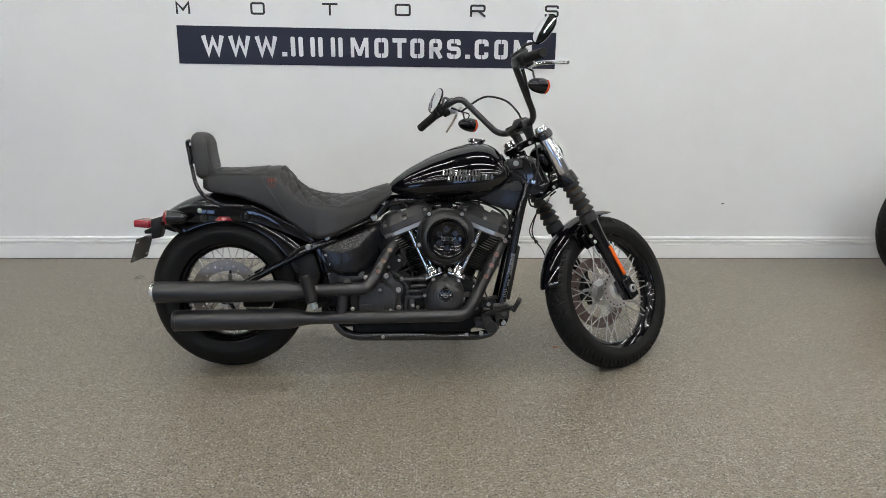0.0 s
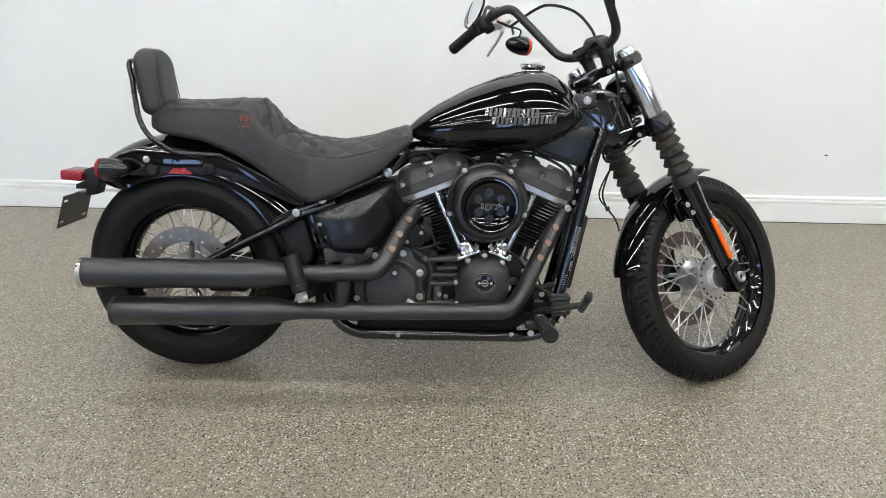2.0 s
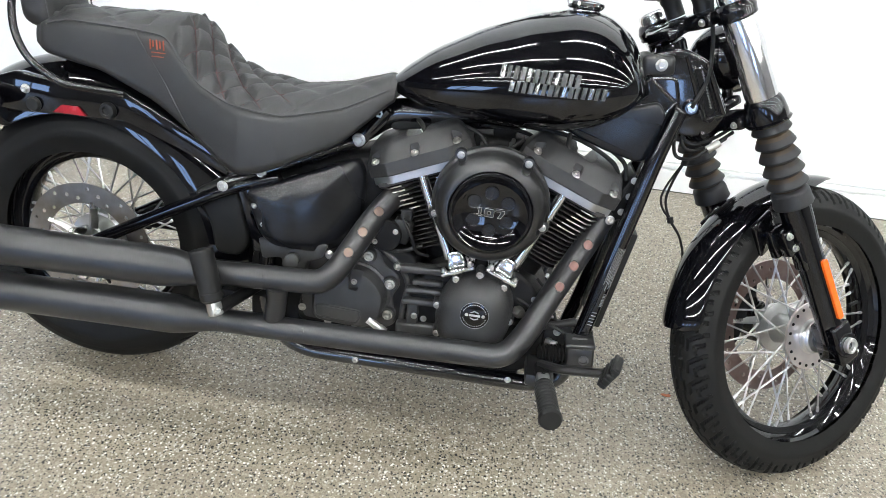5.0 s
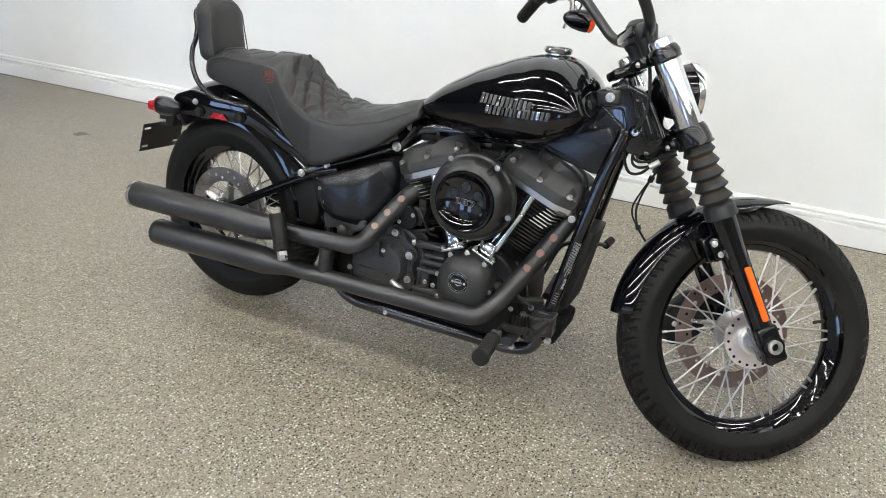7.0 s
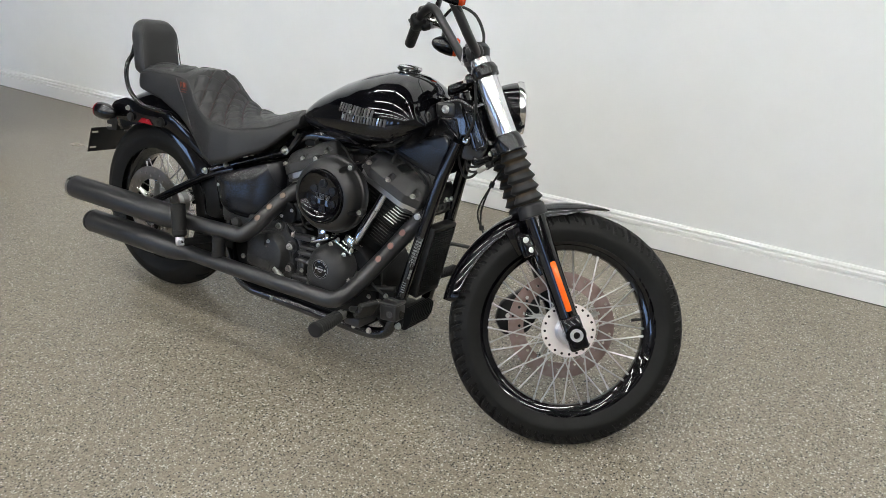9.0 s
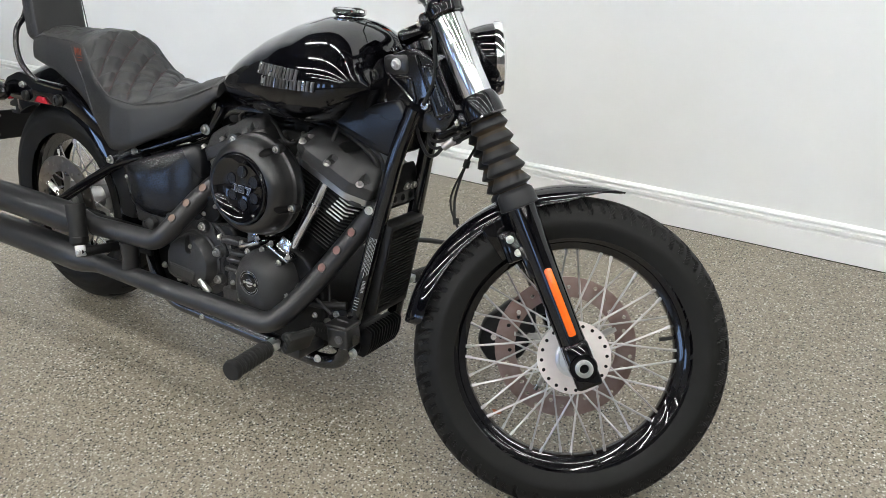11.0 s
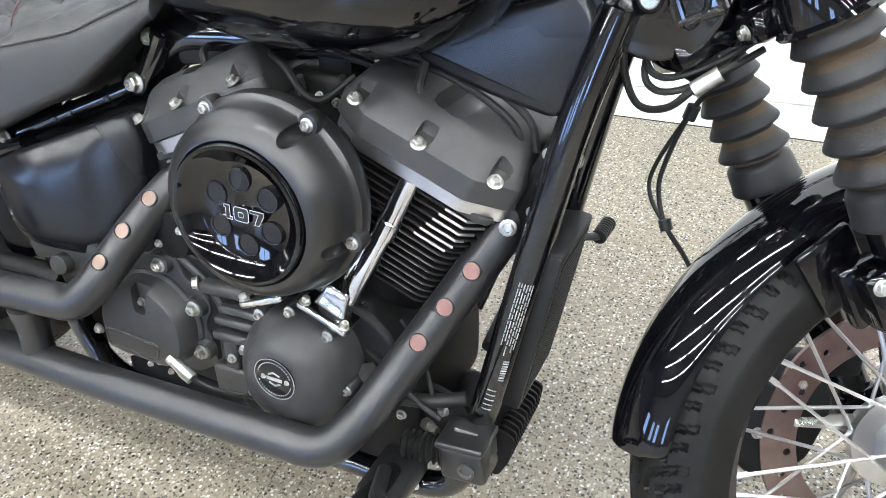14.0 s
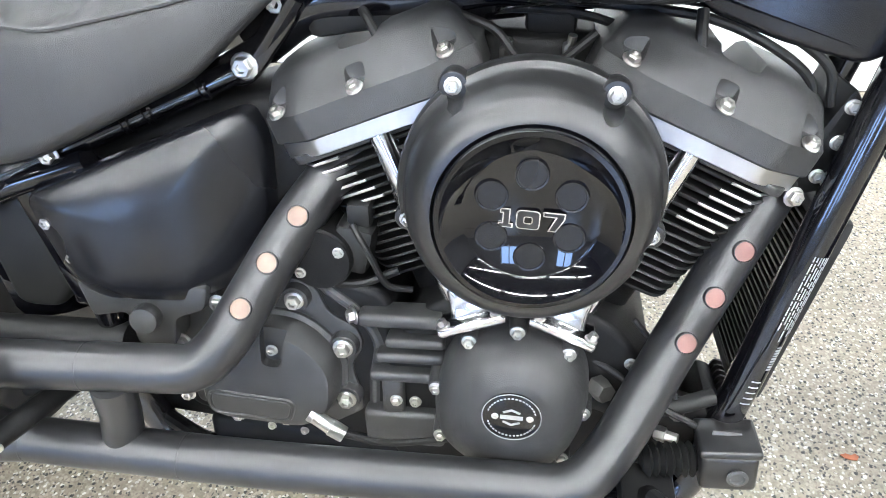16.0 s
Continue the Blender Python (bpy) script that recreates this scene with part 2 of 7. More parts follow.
def part(name, bm, mat, parent, label="", m=None, sharp=32):
    return finish(name, bm, mat, parent, label, m, sharp)


def share(name, mesh, parent, m, label=""):
    ob = new(name, mesh)
    ob.parent = parent
    ob.matrix_basis = m
    if label:
        ob["label"] = label
    return ob


def smooth_path(pts, res=6):
    pts = [Vector(p) for p in pts]
    if len(pts) < 3 or res < 2:
        return pts
    out = []
    for i in range(len(pts) - 1):
        p0 = pts[i - 1] if i else pts[0] * 2 - pts[1]
        p1, p2 = pts[i], pts[i + 1]
        p3 = pts[i + 2] if i + 2 < len(pts) else pts[-1] * 2 - pts[-2]
        for k in range(res):
            t = k / res
            out.append(0.5 * ((2 * p1) + (p2 - p0) * t + (2 * p0 - 5 * p1 + 4 * p2 - p3) * t * t + (3 * p1 - p0 - 3 * p2 + p3) * t ** 3))
    return out + [pts[-1]]


def bend(pts, radius, res=6):
    """A polyline with its corners rounded to the given radius, as a bent tube is."""
    pts = [Vector(p) for p in pts]
    out = [pts[0]]
    for a, b, c in zip(pts, pts[1:], pts[2:]):
        u, v = (a - b), (c - b)
        d = min(radius, u.length * 0.49, v.length * 0.49)
        p, q = b + u.normalized() * d, b + v.normalized() * d
        for k in range(res + 1):
            t = k / res
            out.append(p * (1 - t) ** 2 + b * 2 * t * (1 - t) + q * t * t)
    return out + [pts[-1]]


def tube(bm, pts, r, n=12, caps=True, squash=1.0):
    """A round bar along points; r a number or one per point."""
    pts = [Vector(p) for p in pts]
    rs = r if isinstance(r, (list, tuple)) else [r] * len(pts)
    rings, up = [], None
    for i, p in enumerate(pts):
        d = (pts[min(i + 1, len(pts) - 1)] - pts[max(i - 1, 0)]).normalized()
        if up is None:
            up = d.orthogonal().normalized()
        up = (up - d * up.dot(d)).normalized()
        side = d.cross(up)
        rings.append([bm.verts.new(p + (up * math.cos(a) + side * math.sin(a) * squash) * rs[i])
                      for a in (2 * math.pi * k / n for k in range(n))])
    skin(bm, rings, caps)
    return bm


def skin(bm, rings, caps=True, loop=False):
    n = len(rings[0])
    pairs = list(zip(rings, rings[1:])) + ([(rings[-1], rings[0])] if loop else [])
    for a, b in pairs:
        for k in range(n):
            bm.faces.new((a[k], a[(k + 1) % n], b[(k + 1) % n], b[k]))
    if caps and not loop:
        bm.faces.new(rings[0][::-1])
        bm.faces.new(rings[-1])


def lathe(bm, profile, m=None, n=32, caps=True):
    """Turns (radius, height) pairs round z, then places them by m."""
    m = m or Matrix()
    rings = [[bm.verts.new(m @ Vector((max(r, 1e-4) * math.cos(a), max(r, 1e-4) * math.sin(a), h)))
              for a in (2 * math.pi * k / n for k in range(n))] for r, h in profile]
    skin(bm, rings, caps)
    return bm


def axis_to(p, d, roll=0):
    """A pose at p whose z points along d."""
    return Matrix.Translation(p) @ Vector(d).to_track_quat("Z", "Y").to_matrix().to_4x4() @ pose(0, 0, 0, 0, 0, roll)


def rbox(bm, size, m=None, bevel=0.004, seg=2):
    g = bmesh.new()
    bmesh.ops.create_cube(g, size=1.0)
    bmesh.ops.scale(g, vec=size, verts=g.verts)
    if bevel:
        bmesh.ops.bevel(g, geom=g.edges[:], offset=min(bevel, min(size) * 0.45), segments=seg, profile=0.5, affect="EDGES")
    merge(bm, g, m)
    return bm


def merge(bm, g, m=None):
    m = m or Matrix()
    table = {v: bm.verts.new(m @ v.co) for v in g.verts}
    for f in g.faces:
        bm.faces.new([table[v] for v in f.verts])
    g.free()


def prism(bm, outline, depth, m=None, bevel=0.003, seg=2):
    """An outline in x, y raised by depth along z, with rounded rims."""
    g = bmesh.new()
    f = g.faces.new([g.verts.new((x, y, 0)) for x, y in outline])
    ext = bmesh.ops.extrude_face_region(g, geom=[f])
    bmesh.ops.translate(g, vec=(0, 0, depth), verts=[v for v in ext["geom"] if isinstance(v, bmesh.types.BMVert)])
    bmesh.ops.recalc_face_normals(g, faces=g.faces[:])
    if bevel:
        rim = [e for e in g.edges if abs(e.verts[0].co.z - e.verts[1].co.z) < 1e-6]
        bmesh.ops.bevel(g, geom=rim, offset=bevel, segments=seg, profile=0.5, affect="EDGES")
    merge(bm, g, m)
    return bm


def rounded(outline, r, res=4):
    """An outline with its corners rounded."""
    pts = [Vector((*p, 0)) for p in outline]
    out = []
    for i, b in enumerate(pts):
        a, c = pts[i - 1], pts[(i + 1) % len(pts)]
        u, v = a - b, c - b
        d = min(r, u.length * 0.45, v.length * 0.45)
        p, q = b + u.normalized() * d, b + v.normalized() * d
        for k in range(res + 1):
            t = k / res
            w = p * (1 - t) ** 2 + b * 2 * t * (1 - t) + q * t * t
            out.append((w.x, w.y))
    return out


def lerp(table, x):
    """Linear look-up in (x, value) pairs."""
    if x <= table[0][0]:
        return table[0][1]
    for (a, u), (b, v) in zip(table, table[1:]):
        if x <= b:
            return u + (v - u) * (x - a) / (b - a)
    return table[-1][1]


def curve_at(table, x):
    """Smooth look-up in (x, value) pairs."""
    h = 0.012
    return (lerp(table, x - h) + 2 * lerp(table, x) + lerp(table, x + h)) / 4


def letter_m(height, width, depth=0.001):
    """A block capital M."""
    bm = bmesh.new()
    out = [(0, 0), (0.19, 0), (0.19, 0.62), (0.41, 0.08), (0.59, 0.08), (0.81, 0.62), (0.81, 0), (1, 0), (1, 1), (0.76, 1), (0.5, 0.40), (0.24, 1), (0, 1)]
    prism(bm, [(x * width, y * height) for x, y in out], depth, None, 0)
    return bm


def carve(ob, cutters):
    """Cuts the cutters' shapes out of an object's mesh for good."""
    for bm in cutters:
        bmesh.ops.recalc_face_normals(bm, faces=bm.faces[:])
        me = bpy.data.meshes.new("cutter")
        bm.to_mesh(me)
        bm.free()
        tool = new("cutter", me)
        tool.parent, tool.matrix_basis = ob.parent, ob.matrix_basis.copy()
        mod = ob.modifiers.new("cut", "BOOLEAN")
        mod.operation, mod.object, mod.solver = "DIFFERENCE", tool, "EXACT"
        bpy.context.view_layer.update()
        res = bpy.data.meshes.new_from_object(ob.evaluated_get(bpy.context.evaluated_depsgraph_get()))
        ob.modifiers.remove(mod)
        bpy.data.objects.remove(tool)
        if len(res.polygons) > 8:
            res.set_sharp_from_angle(angle=radians(30))
            old, ob.data = ob.data, res
            res.name = old.name
    return ob


def box_object(name, lo, hi, mat, kind="structure", bevel=0.0):
    bm = bmesh.new()
    lo, hi = Vector(lo), Vector(hi)
    rbox(bm, hi - lo, Matrix.Translation((lo + hi) / 2), bevel)
    ob = finish(name, bm, mat)
    return tagged(ob, kind=kind) if kind else ob


# ---- the room ----
WALL_Y, CEIL_Z = 1.415, 4.0
X_LO, X_HI, Y_LO = -11.0, 9.0, -9.0
tagged(box_object("floor", (X_LO, Y_LO, -0.1), (X_HI, WALL_Y, 0.0), FLOOR), "grey epoxy floor with black and white flakes", "floor")
tagged(box_object("wall_north", (X_LO, WALL_Y, -0.1), (X_HI, WALL_Y + 0.15, CEIL_Z), WALL), "plain white painted showroom wall", "wall")
tagged(box_object("wall_west", (X_LO - 0.15, Y_LO, -0.1), (X_LO, WALL_Y + 0.15, CEIL_Z), FAR_WALL), "unseen side wall, grey to hold down bounced light", "wall")
tagged(box_object("wall_east", (X_HI, Y_LO, -0.1), (X_HI + 0.15, WALL_Y + 0.15, CEIL_Z), FAR_WALL), "unseen side wall, grey to hold down bounced light", "wall")
tagged(box_object("ceiling", (X_LO - 0.15, Y_LO - 0.15, CEIL_Z), (X_HI + 0.15, WALL_Y + 0.15, CEIL_Z + 0.1), CEIL), "dark open showroom ceiling", "ceiling")


def wall_with_windows(name, spans, z0, z1):
    """The wall behind the camera, with a row of window openings cut through it."""
    bm = bmesh.new()
    edges = [X_LO] + [x for span in spans for x in span] + [X_HI]
    cells = [(edges[i], edges[i + 1], -0.1, CEIL_Z) for i in range(0, len(edges), 2)]
    cells += [(x0, x1, lo, hi) for x0, x1 in spans for lo, hi in ((-0.1, z0), (z1, CEIL_Z))]
    for x0, x1, lo, hi in cells:
        rbox(bm, (x1 - x0, 0.15, hi - lo), Matrix.Translation(((x0 + x1) / 2, Y_LO - 0.075, (lo + hi) / 2)), 0)
    return tagged(finish(name, bm, FAR_WALL), "unseen back wall with windows, grey to hold down bounced light", "wall", kind="structure")


WINDOWS = ((-8.7, -6.4), (-3.9, -2.7), (-1.6, -0.4), (2.4, 3.7))
wall_with_windows("wall_south", WINDOWS, 0.85, 2.55)
for _i, (_a, _b) in enumerate(WINDOWS):
    bm = bmesh.new()
    for _x in (_a + 0.03, (_a + _b) / 2, _b - 0.03):
        rbox(bm, (0.06, 0.08, 1.7), Matrix.Translation((_x, Y_LO - 0.075, 1.70)), 0.004)
    for _z in (0.88, 2.52):
        rbox(bm, (_b - _a - 0.002, 0.07, 0.06), Matrix.Translation(((_a + _b) / 2, Y_LO - 0.075, _z)), 0.004)
    tagged(finish("window_%d" % (_i + 1), bm, FAR_WALL), "unseen window frame with mullions, in the dim wall grey", "window", kind="structure")
tagged(box_object("backdrop", (X_LO, Y_LO - 1.6, -0.1), (X_HI, Y_LO - 1.5, CEIL_Z), glow("dusk_sky", (0.36, 0.55, 0.95), 5.5)), "blue daylight outside the windows", "backdrop")


def baseboard():
    """A white skirting board with a stepped, rounded top."""
    prof = [(0, 0.004), (0.016, 0.004), (0.016, 0.092), (0.005, 0.097), (0.005, 0.103), (0.0180, 0.105), (0.0190, 0.110), (0.0180, 0.117), (0.007, 0.121), (0.007, 0.126),
            (0.0155, 0.128), (0.0150, 0.133), (0.008, 0.140), (0.0, 0.141)]
    bm = bmesh.new()
    joints = [X_LO, -4.6, -0.9, 3.62, 6.0, X_HI]
    for a, b in zip(joints, joints[1:]):
        rings = [[bm.verts.new((x, WALL_Y - d, z)) for d, z in prof] for x in (a + 0.0006, b - 0.0006)]
        skin(bm, rings)
    return tagged(finish("baseboard", bm, TRIM, sharp=20), "white painted moulded baseboard along the wall", "baseboard", kind="structure")


baseboard()
bm = bmesh.new()
rbox(bm, (X_HI - X_LO, 0.004, 0.004), Matrix.Translation(((X_LO + X_HI) / 2, WALL_Y - 0.013, 0.002)), 0)
tagged(finish("trim", bm, material("dark_joint", (0.03, 0.025, 0.02), 0.8)), "dark joint under the baseboard", "trim", kind="structure")


def strip_light(x, y):
    """A ceiling strip: white housing with one bare tube under it."""
    root = tagged(new("ceiling_light"), "white ceiling strip light with a lit tube", "ceiling light", "strip lights on the ceiling")
    bm = bmesh.new()
    rbox(bm, (2.4, 0.12, 0.05), Matrix.Translation((0, 0, 0.045)), 0.006)
    part("housing", bm, TRIM, root)
    bm = bmesh.new()
    rbox(bm, (2.34, 0.07, 0.03), Matrix.Translation((0, 0, 0.005)), 0.012)
    part("lit_tube", bm, TUBE, root, "glowing white tube")
    root.matrix_basis = pose(x, y, CEIL_Z - 0.075)
    return root


LAMP_ROWS = (0.2, -1.5, -3.2, -4.9, -6.6)
_first = strip_light(-1.65, LAMP_ROWS[0])
for _i, _y in enumerate(LAMP_ROWS):
    for _k in range(5):
        if (_k > 1 or _i) and (_k or _i > 1):                # the first lamp stands already; two rows stop short by the wall
            copy_thing(_first, pose(-4.4 + 2.75 * _k, _y, CEIL_Z - 0.075))


# ---- wall sign ----
def wall_pose(x, z):
    """Letters' x, y on the north wall, raised towards the room."""
    return Matrix.Translation((x, WALL_Y - 0.001, z)) @ pose(0, 0, 0, 90, 0, 0)


sign = tagged(new("wall_sign"), "navy wall banner with white stencil web address", "sign")
sign.matrix_basis = Matrix.Translation((0.49, WALL_Y, 1.16))
inv = sign.matrix_basis.inverted()
bm = bmesh.new()
prism(bm, [(-0.590, 1.166), (1.547, 1.152), (1.545, 1.352), (-0.586, 1.373)], 0.002, Matrix.Translation((0, WALL_Y - 0.001, 0)) @ pose(0, 0, 0, 90, 0, 0), 0)
part("panel", bm, NAVY, sign, "navy vinyl panel", inv)
URL = (("W", 130, 215), ("W", 235, 318), ("W", 338, 423), (".", 440, 460), ("", 475, 530), ("", 552, 607), ("", 632, 685), ("M", 710, 780),
       ("O", 803, 858), ("T", 875, 930), ("O", 945, 1000), ("R", 1020, 1070), ("S", 1090, 1145), (".", 1163, 1182), ("C", 1200, 1255),
       ("O", 1278, 1332), ("M", 1355, 1427))
GLYPHS = {"T": [[(0, 1), (1, 1)], [(0.5, 1), (0.5, 0)]],
          "R": [[(0, 0), (0, 1), (1, 1), (1, 0.46), (0, 0.46)], [(0.55, 0.46), (1, 0)]],
          "S": [[(1, 0.76), (1, 1), (0, 1), (0, 0.52), (1, 0.52), (1, 0), (0, 0), (0, 0.24)]],
          "C": [[(1, 0.70), (1, 1), (0, 1), (0, 0), (1, 0), (1, 0.30)]],
          "M": [[(0, 0), (0, 1), (0.5, 0.30), (1, 1), (1, 0)]],
          "W": [[(0, 1), (0.22, 0), (0.5, 0.92), (0.78, 0), (1, 1)]],
          "O": [[(0.5, 1), (0, 1), (0, 0), (0.5, 0)], [(0.5, 0), (1, 0), (1, 1), (0.5, 1)]]}


def ribbon(bm, pts, width, depth):
    """A flat bar of even width along points in x, y, raised by depth."""
    pts = [Vector((p[0], p[1], 0)) for p in pts]
    rings = []
    for i, p in enumerate(pts):
        u = (p - pts[i - 1]).normalized() if i else (pts[1] - p).normalized()
        v = (pts[i + 1] - p).normalized() if i + 1 < len(pts) else u
        n = Vector((-(u + v).y, (u + v).x, 0)).normalized()
        n *= width / 2 / max(0.5, n.dot(Vector((-u.y, u.x, 0))))
        rings.append([bm.verts.new(q) for q in (p - n, p + n, p + n + Vector((0, 0, depth)), p - n + Vector((0, 0, depth)))])
    skin(bm, rings)


def drawn_letter(c, w, h, thick, curve, slit=0.0, depth=0.001):
    """A squared capital of even strokes; slit opens a stencil's gaps in its round letters."""
    bm = bmesh.new()
    for k, line in enumerate(GLYPHS[c]):
        pts = [Vector((thick / 2 + x * (w - thick), thick / 2 + y * (h - thick), 0)) for x, y in line]
        if c == "O" and slit:
            off = Vector((slit / 2 * (-1 if k == 0 else 1), 0, 0))
            pts[0], pts[-1] = pts[0] + off, pts[-1] + off
        if c == "T" and k == 0:
            pts = [pts[0] - Vector((thick / 2, 0, 0)), pts[1] + Vector((thick / 2, 0, 0))]
        ends = c in "TRWM"
        if ends:                                             # strokes that stop flush with the letter's foot
            for e, o in ((0, 1), (-1, -2)):
                if line[e][1] in (0, 1) and not (c == "T" and k == 0):
                    pts[e] = pts[e] + (pts[e] - pts[o]).normalized() * thick * 0.5
        ribbon(bm, bend(pts, curve, 5) if curve and c not in "WM" else pts, thick, depth * (1 + 0.15 * k))
    if slit and c in "RSC":                                  # the stencil's bridges, cut as thin gaps
        cut = bmesh.new()
        x = w * 0.52
        for y0, y1 in ((h - thick * 1.2, h + 0.01),) + (((-0.01, thick * 1.2),) if c != "R" else ()):
            rbox(cut, (slit, y1 - y0, 0.02), Matrix.Translation((x, (y0 + y1) / 2, 0)), 0)
        return bm, cut
    return bm, None


for _c, _a, _b in URL:
    _x, _w = -0.450 + (_a / 2.24 - 59) * 0.003215, (_b - _a) / 2.24 * 0.003215
    _z = 1.212 - (_x + 0.43) * 0.0055
    _cut = None
    if _c == "M":
        bm = letter_m(0.108, _w)
    elif _c == ".":
        bm = bmesh.new()
        rbox(bm, (_w, 0.024, 0.001), Matrix.Translation((_w / 2, 0.012, 0.0005)), 0)
    elif _c:
        bm, _cut = drawn_letter(_c, _w, 0.108, 0.0235 if _c != "W" else 0.025, 0.016, 0.0045)
    else:
        bm = bmesh.new()
        for _o in (0, 0.56):
            prism(bm, rounded([(_w * _o, 0), (_w * (_o + 0.32), 0), (_w * (_o + 0.32), 0.108), (_w * _o, 0.108)], 0.012), 0.001, None, 0)
    _ob = part("letter" if _c else "bar", bm, WHITE_VINYL, sign, "", inv @ wall_pose(_x, _z) @ pose(0, 0, 0.0022))
    if _cut:
        carve(_ob, [_cut])
lettering = tagged(new("wall_lettering"), "widely spaced black capitals on the wall", "lettering")
lettering.matrix_basis = Matrix.Translation((0.49, WALL_Y, 1.43))
inv = lettering.matrix_basis.inverted()
for _c, _x0, _x1 in (("M", -0.580, -0.502), ("O", -0.170, -0.090), ("T", 0.226, 0.313), ("O", 0.630, 0.720), ("R", 1.052, 1.139), ("S", 1.473, 1.552)):
    part("letter", drawn_letter(_c, _x1 - _x0, 0.066, 0.0115, 0.010)[0], BLACK_VINYL, lettering, "", inv @ wall_pose(_x0, 1.433))


def outlet(x, z):
    root = tagged(new("wall_outlet"), "small white wall outlet plate", "outlet")
    bm = bmesh.new()
    rbox(bm, (0.075, 0.008, 0.115), None, 0.003)
    part("plate", bm, PLASTIC, root)
    for dz in (-0.025, 0.025):
        bm = bmesh.new()
        rbox(bm, (0.034, 0.004, 0.028), Matrix.Translation((0, -0.005, dz)), 0.004)
        part("socket", bm, TRIM, root)
    root.matrix_basis = pose(x, WALL_Y - 0.004, z)


outlet(-3.75, 0.39)
bm = bmesh.new()
bmesh.ops.create_circle(bm, cap_ends=True, segments=9, radius=0.009)
tagged(finish("wall_mark", bm, BLACK_VINYL, m=pose(2.637, WALL_Y - 0.0012, 0.353, 90) @ Matrix.Diagonal((1, 0.4, 1, 1))), "small dark scuff mark on the wall", "mark", kind="structure")

# a dry leaf on the floor under the front wheel
bm = bmesh.new()
_leaf = [(0, 0), (0.008, 0.005), (0.016, 0.004), (0.022, 0.009), (0.027, 0.004), (0.024, -0.003), (0.014, -0.005), (0.006, -0.004)]
prism(bm, _leaf, 0.0015, None, 0)
tagged(finish("dry_leaf", bm, RUST, m=pose(1.38, 0.16, 0.0006, 0, 0, -10)), "small reddish dry leaf on the floor", "leaf")


# ---- the motorcycle ----
# Built in its own frame: x ahead, y to its left, z up, the rear tyre's foot near the origin; then leaned on its stand.
LEAN_POSE = Matrix.Translation((0, 0.01, 0.001)) @ pose(0, 0, 0, -10, 0, 0)
bike = tagged(new("motorcycle"), "gloss black cruiser motorcycle leaning on its side stand", "motorcycle")
bike.matrix_basis = LEAN_POSE
AXLE_R = Vector((-0.03, 0, 0.325))
# steering frame: z up the fork, x ahead of it, turned to the left lock
STEER = Matrix.Translation((1.5506, 0, 0.2786)) @ pose(0, 0, 0, 0, -30, 0) @ pose(0, 0, 0, 0, 0, 34)

# one bolt head, shared by all bolts
_bm = bmesh.new()
lathe(_bm, [(0.0, 0), (1.25, 0), (1.25, 0.18), (1.05, 0.3), (1.0, 0.3)], None, 12)
lathe(_bm, [(0.92, 0.28), (0.92, 1.0), (0.78, 1.15), (0.45, 1.15), (0.40, 0.75), (0.0, 0.75)], None, 6)
_tmp = finish("bolt", _bm, ZINC)
BOLT = _tmp.data
bpy.data.objects.remove(_tmp)


def bolt(parent, p, d=(0, -1, 0), size=0.007, label=""):
    return share("bolt", BOLT, parent, axis_to(p, d) @ Matrix.Diagonal((size, size, size * 0.9, 1)), label)


def tyre_mesh(bm, R, width, bead, groove, n=760, steps=72):
    """A tyre round y: rounded section, with tread grooves cut by groove(angle, across)."""
    prof = []
    h = R - bead
    for i in range(steps + 1):
        a = math.pi * i / steps
        s = -math.cos(a)
        y = width / 2 * (abs(s) ** 0.8) * (1 if s > 0 else -1)
        lift = math.sin(a) ** 0.75
        r = bead + h * lift
        if abs(lift - 0.42) < 0.03 or abs(lift - 0.62) < 0.02:      # moulded rings on the sidewall
            y *= 1.012
        prof.append((y * (1 if lift > 0.35 else 0.82 + 0.18 * lift / 0.35), r))
    rings = []
    for k in range(n):
        t = 2 * math.pi * k / n
        ring = []
        for i, (y, r) in enumerate(prof):
            d = groove(t, y / (width / 2)) if r > bead + h * 0.5 else 0
            f = 1 - d / r
            ring.append(bm.verts.new((r * f * math.cos(t), y * (1 - d / width), r * f * math.sin(t))))
        rings.append(ring)
    m = len(prof)
    for a, b in zip(rings, rings[1:] + rings[:1]):
        for i in range(m - 1):
            bm.faces.new((a[i], a[i + 1], b[i + 1], b[i]))
    return bm


def front_groove(t, s):
    """A stepped groove each side of the middle, and hooked grooves out to the shoulder."""
    a = abs(s)
    k = t * 42 / (2 * math.pi) + (0.5 if s > 0 else 0)
    u = k % 1
    line = 0.15 if u < 0.5 else 0.24
    if abs(a - line) < 0.034 or (0.12 < a < 0.27 and (u < 0.09 or 0.5 < u < 0.59)):
        return 0.007
    v = (k + 0.8 * a) % 1
    if 0.42 < a < 0.90 and v < 0.17:                    # the long cross leg
        return 0.0075 if a < 0.80 else 0.004
    if 0.42 < a < 0.475 and v < 0.5:                    # the hook along the tyre
        return 0.007
    if 0.66 < a < 0.71 and 0.45 < v < 0.85:
        return 0.005
    if 0.62 < a < 0.88 and 0.45 < v < 0.60:
        return 0.0055
    return 0.0


def rear_groove(t, s):
    k = t * 22 / (2 * math.pi)
    a = abs(s)
    u = (k + 0.9 * a + (0.5 if s > 0 else 0)) % 1
    if 0.05 < a < 0.09:
        return 0.004
    return 0.006 if u < 0.15 and 0.2 < a < 0.62 else 0.0


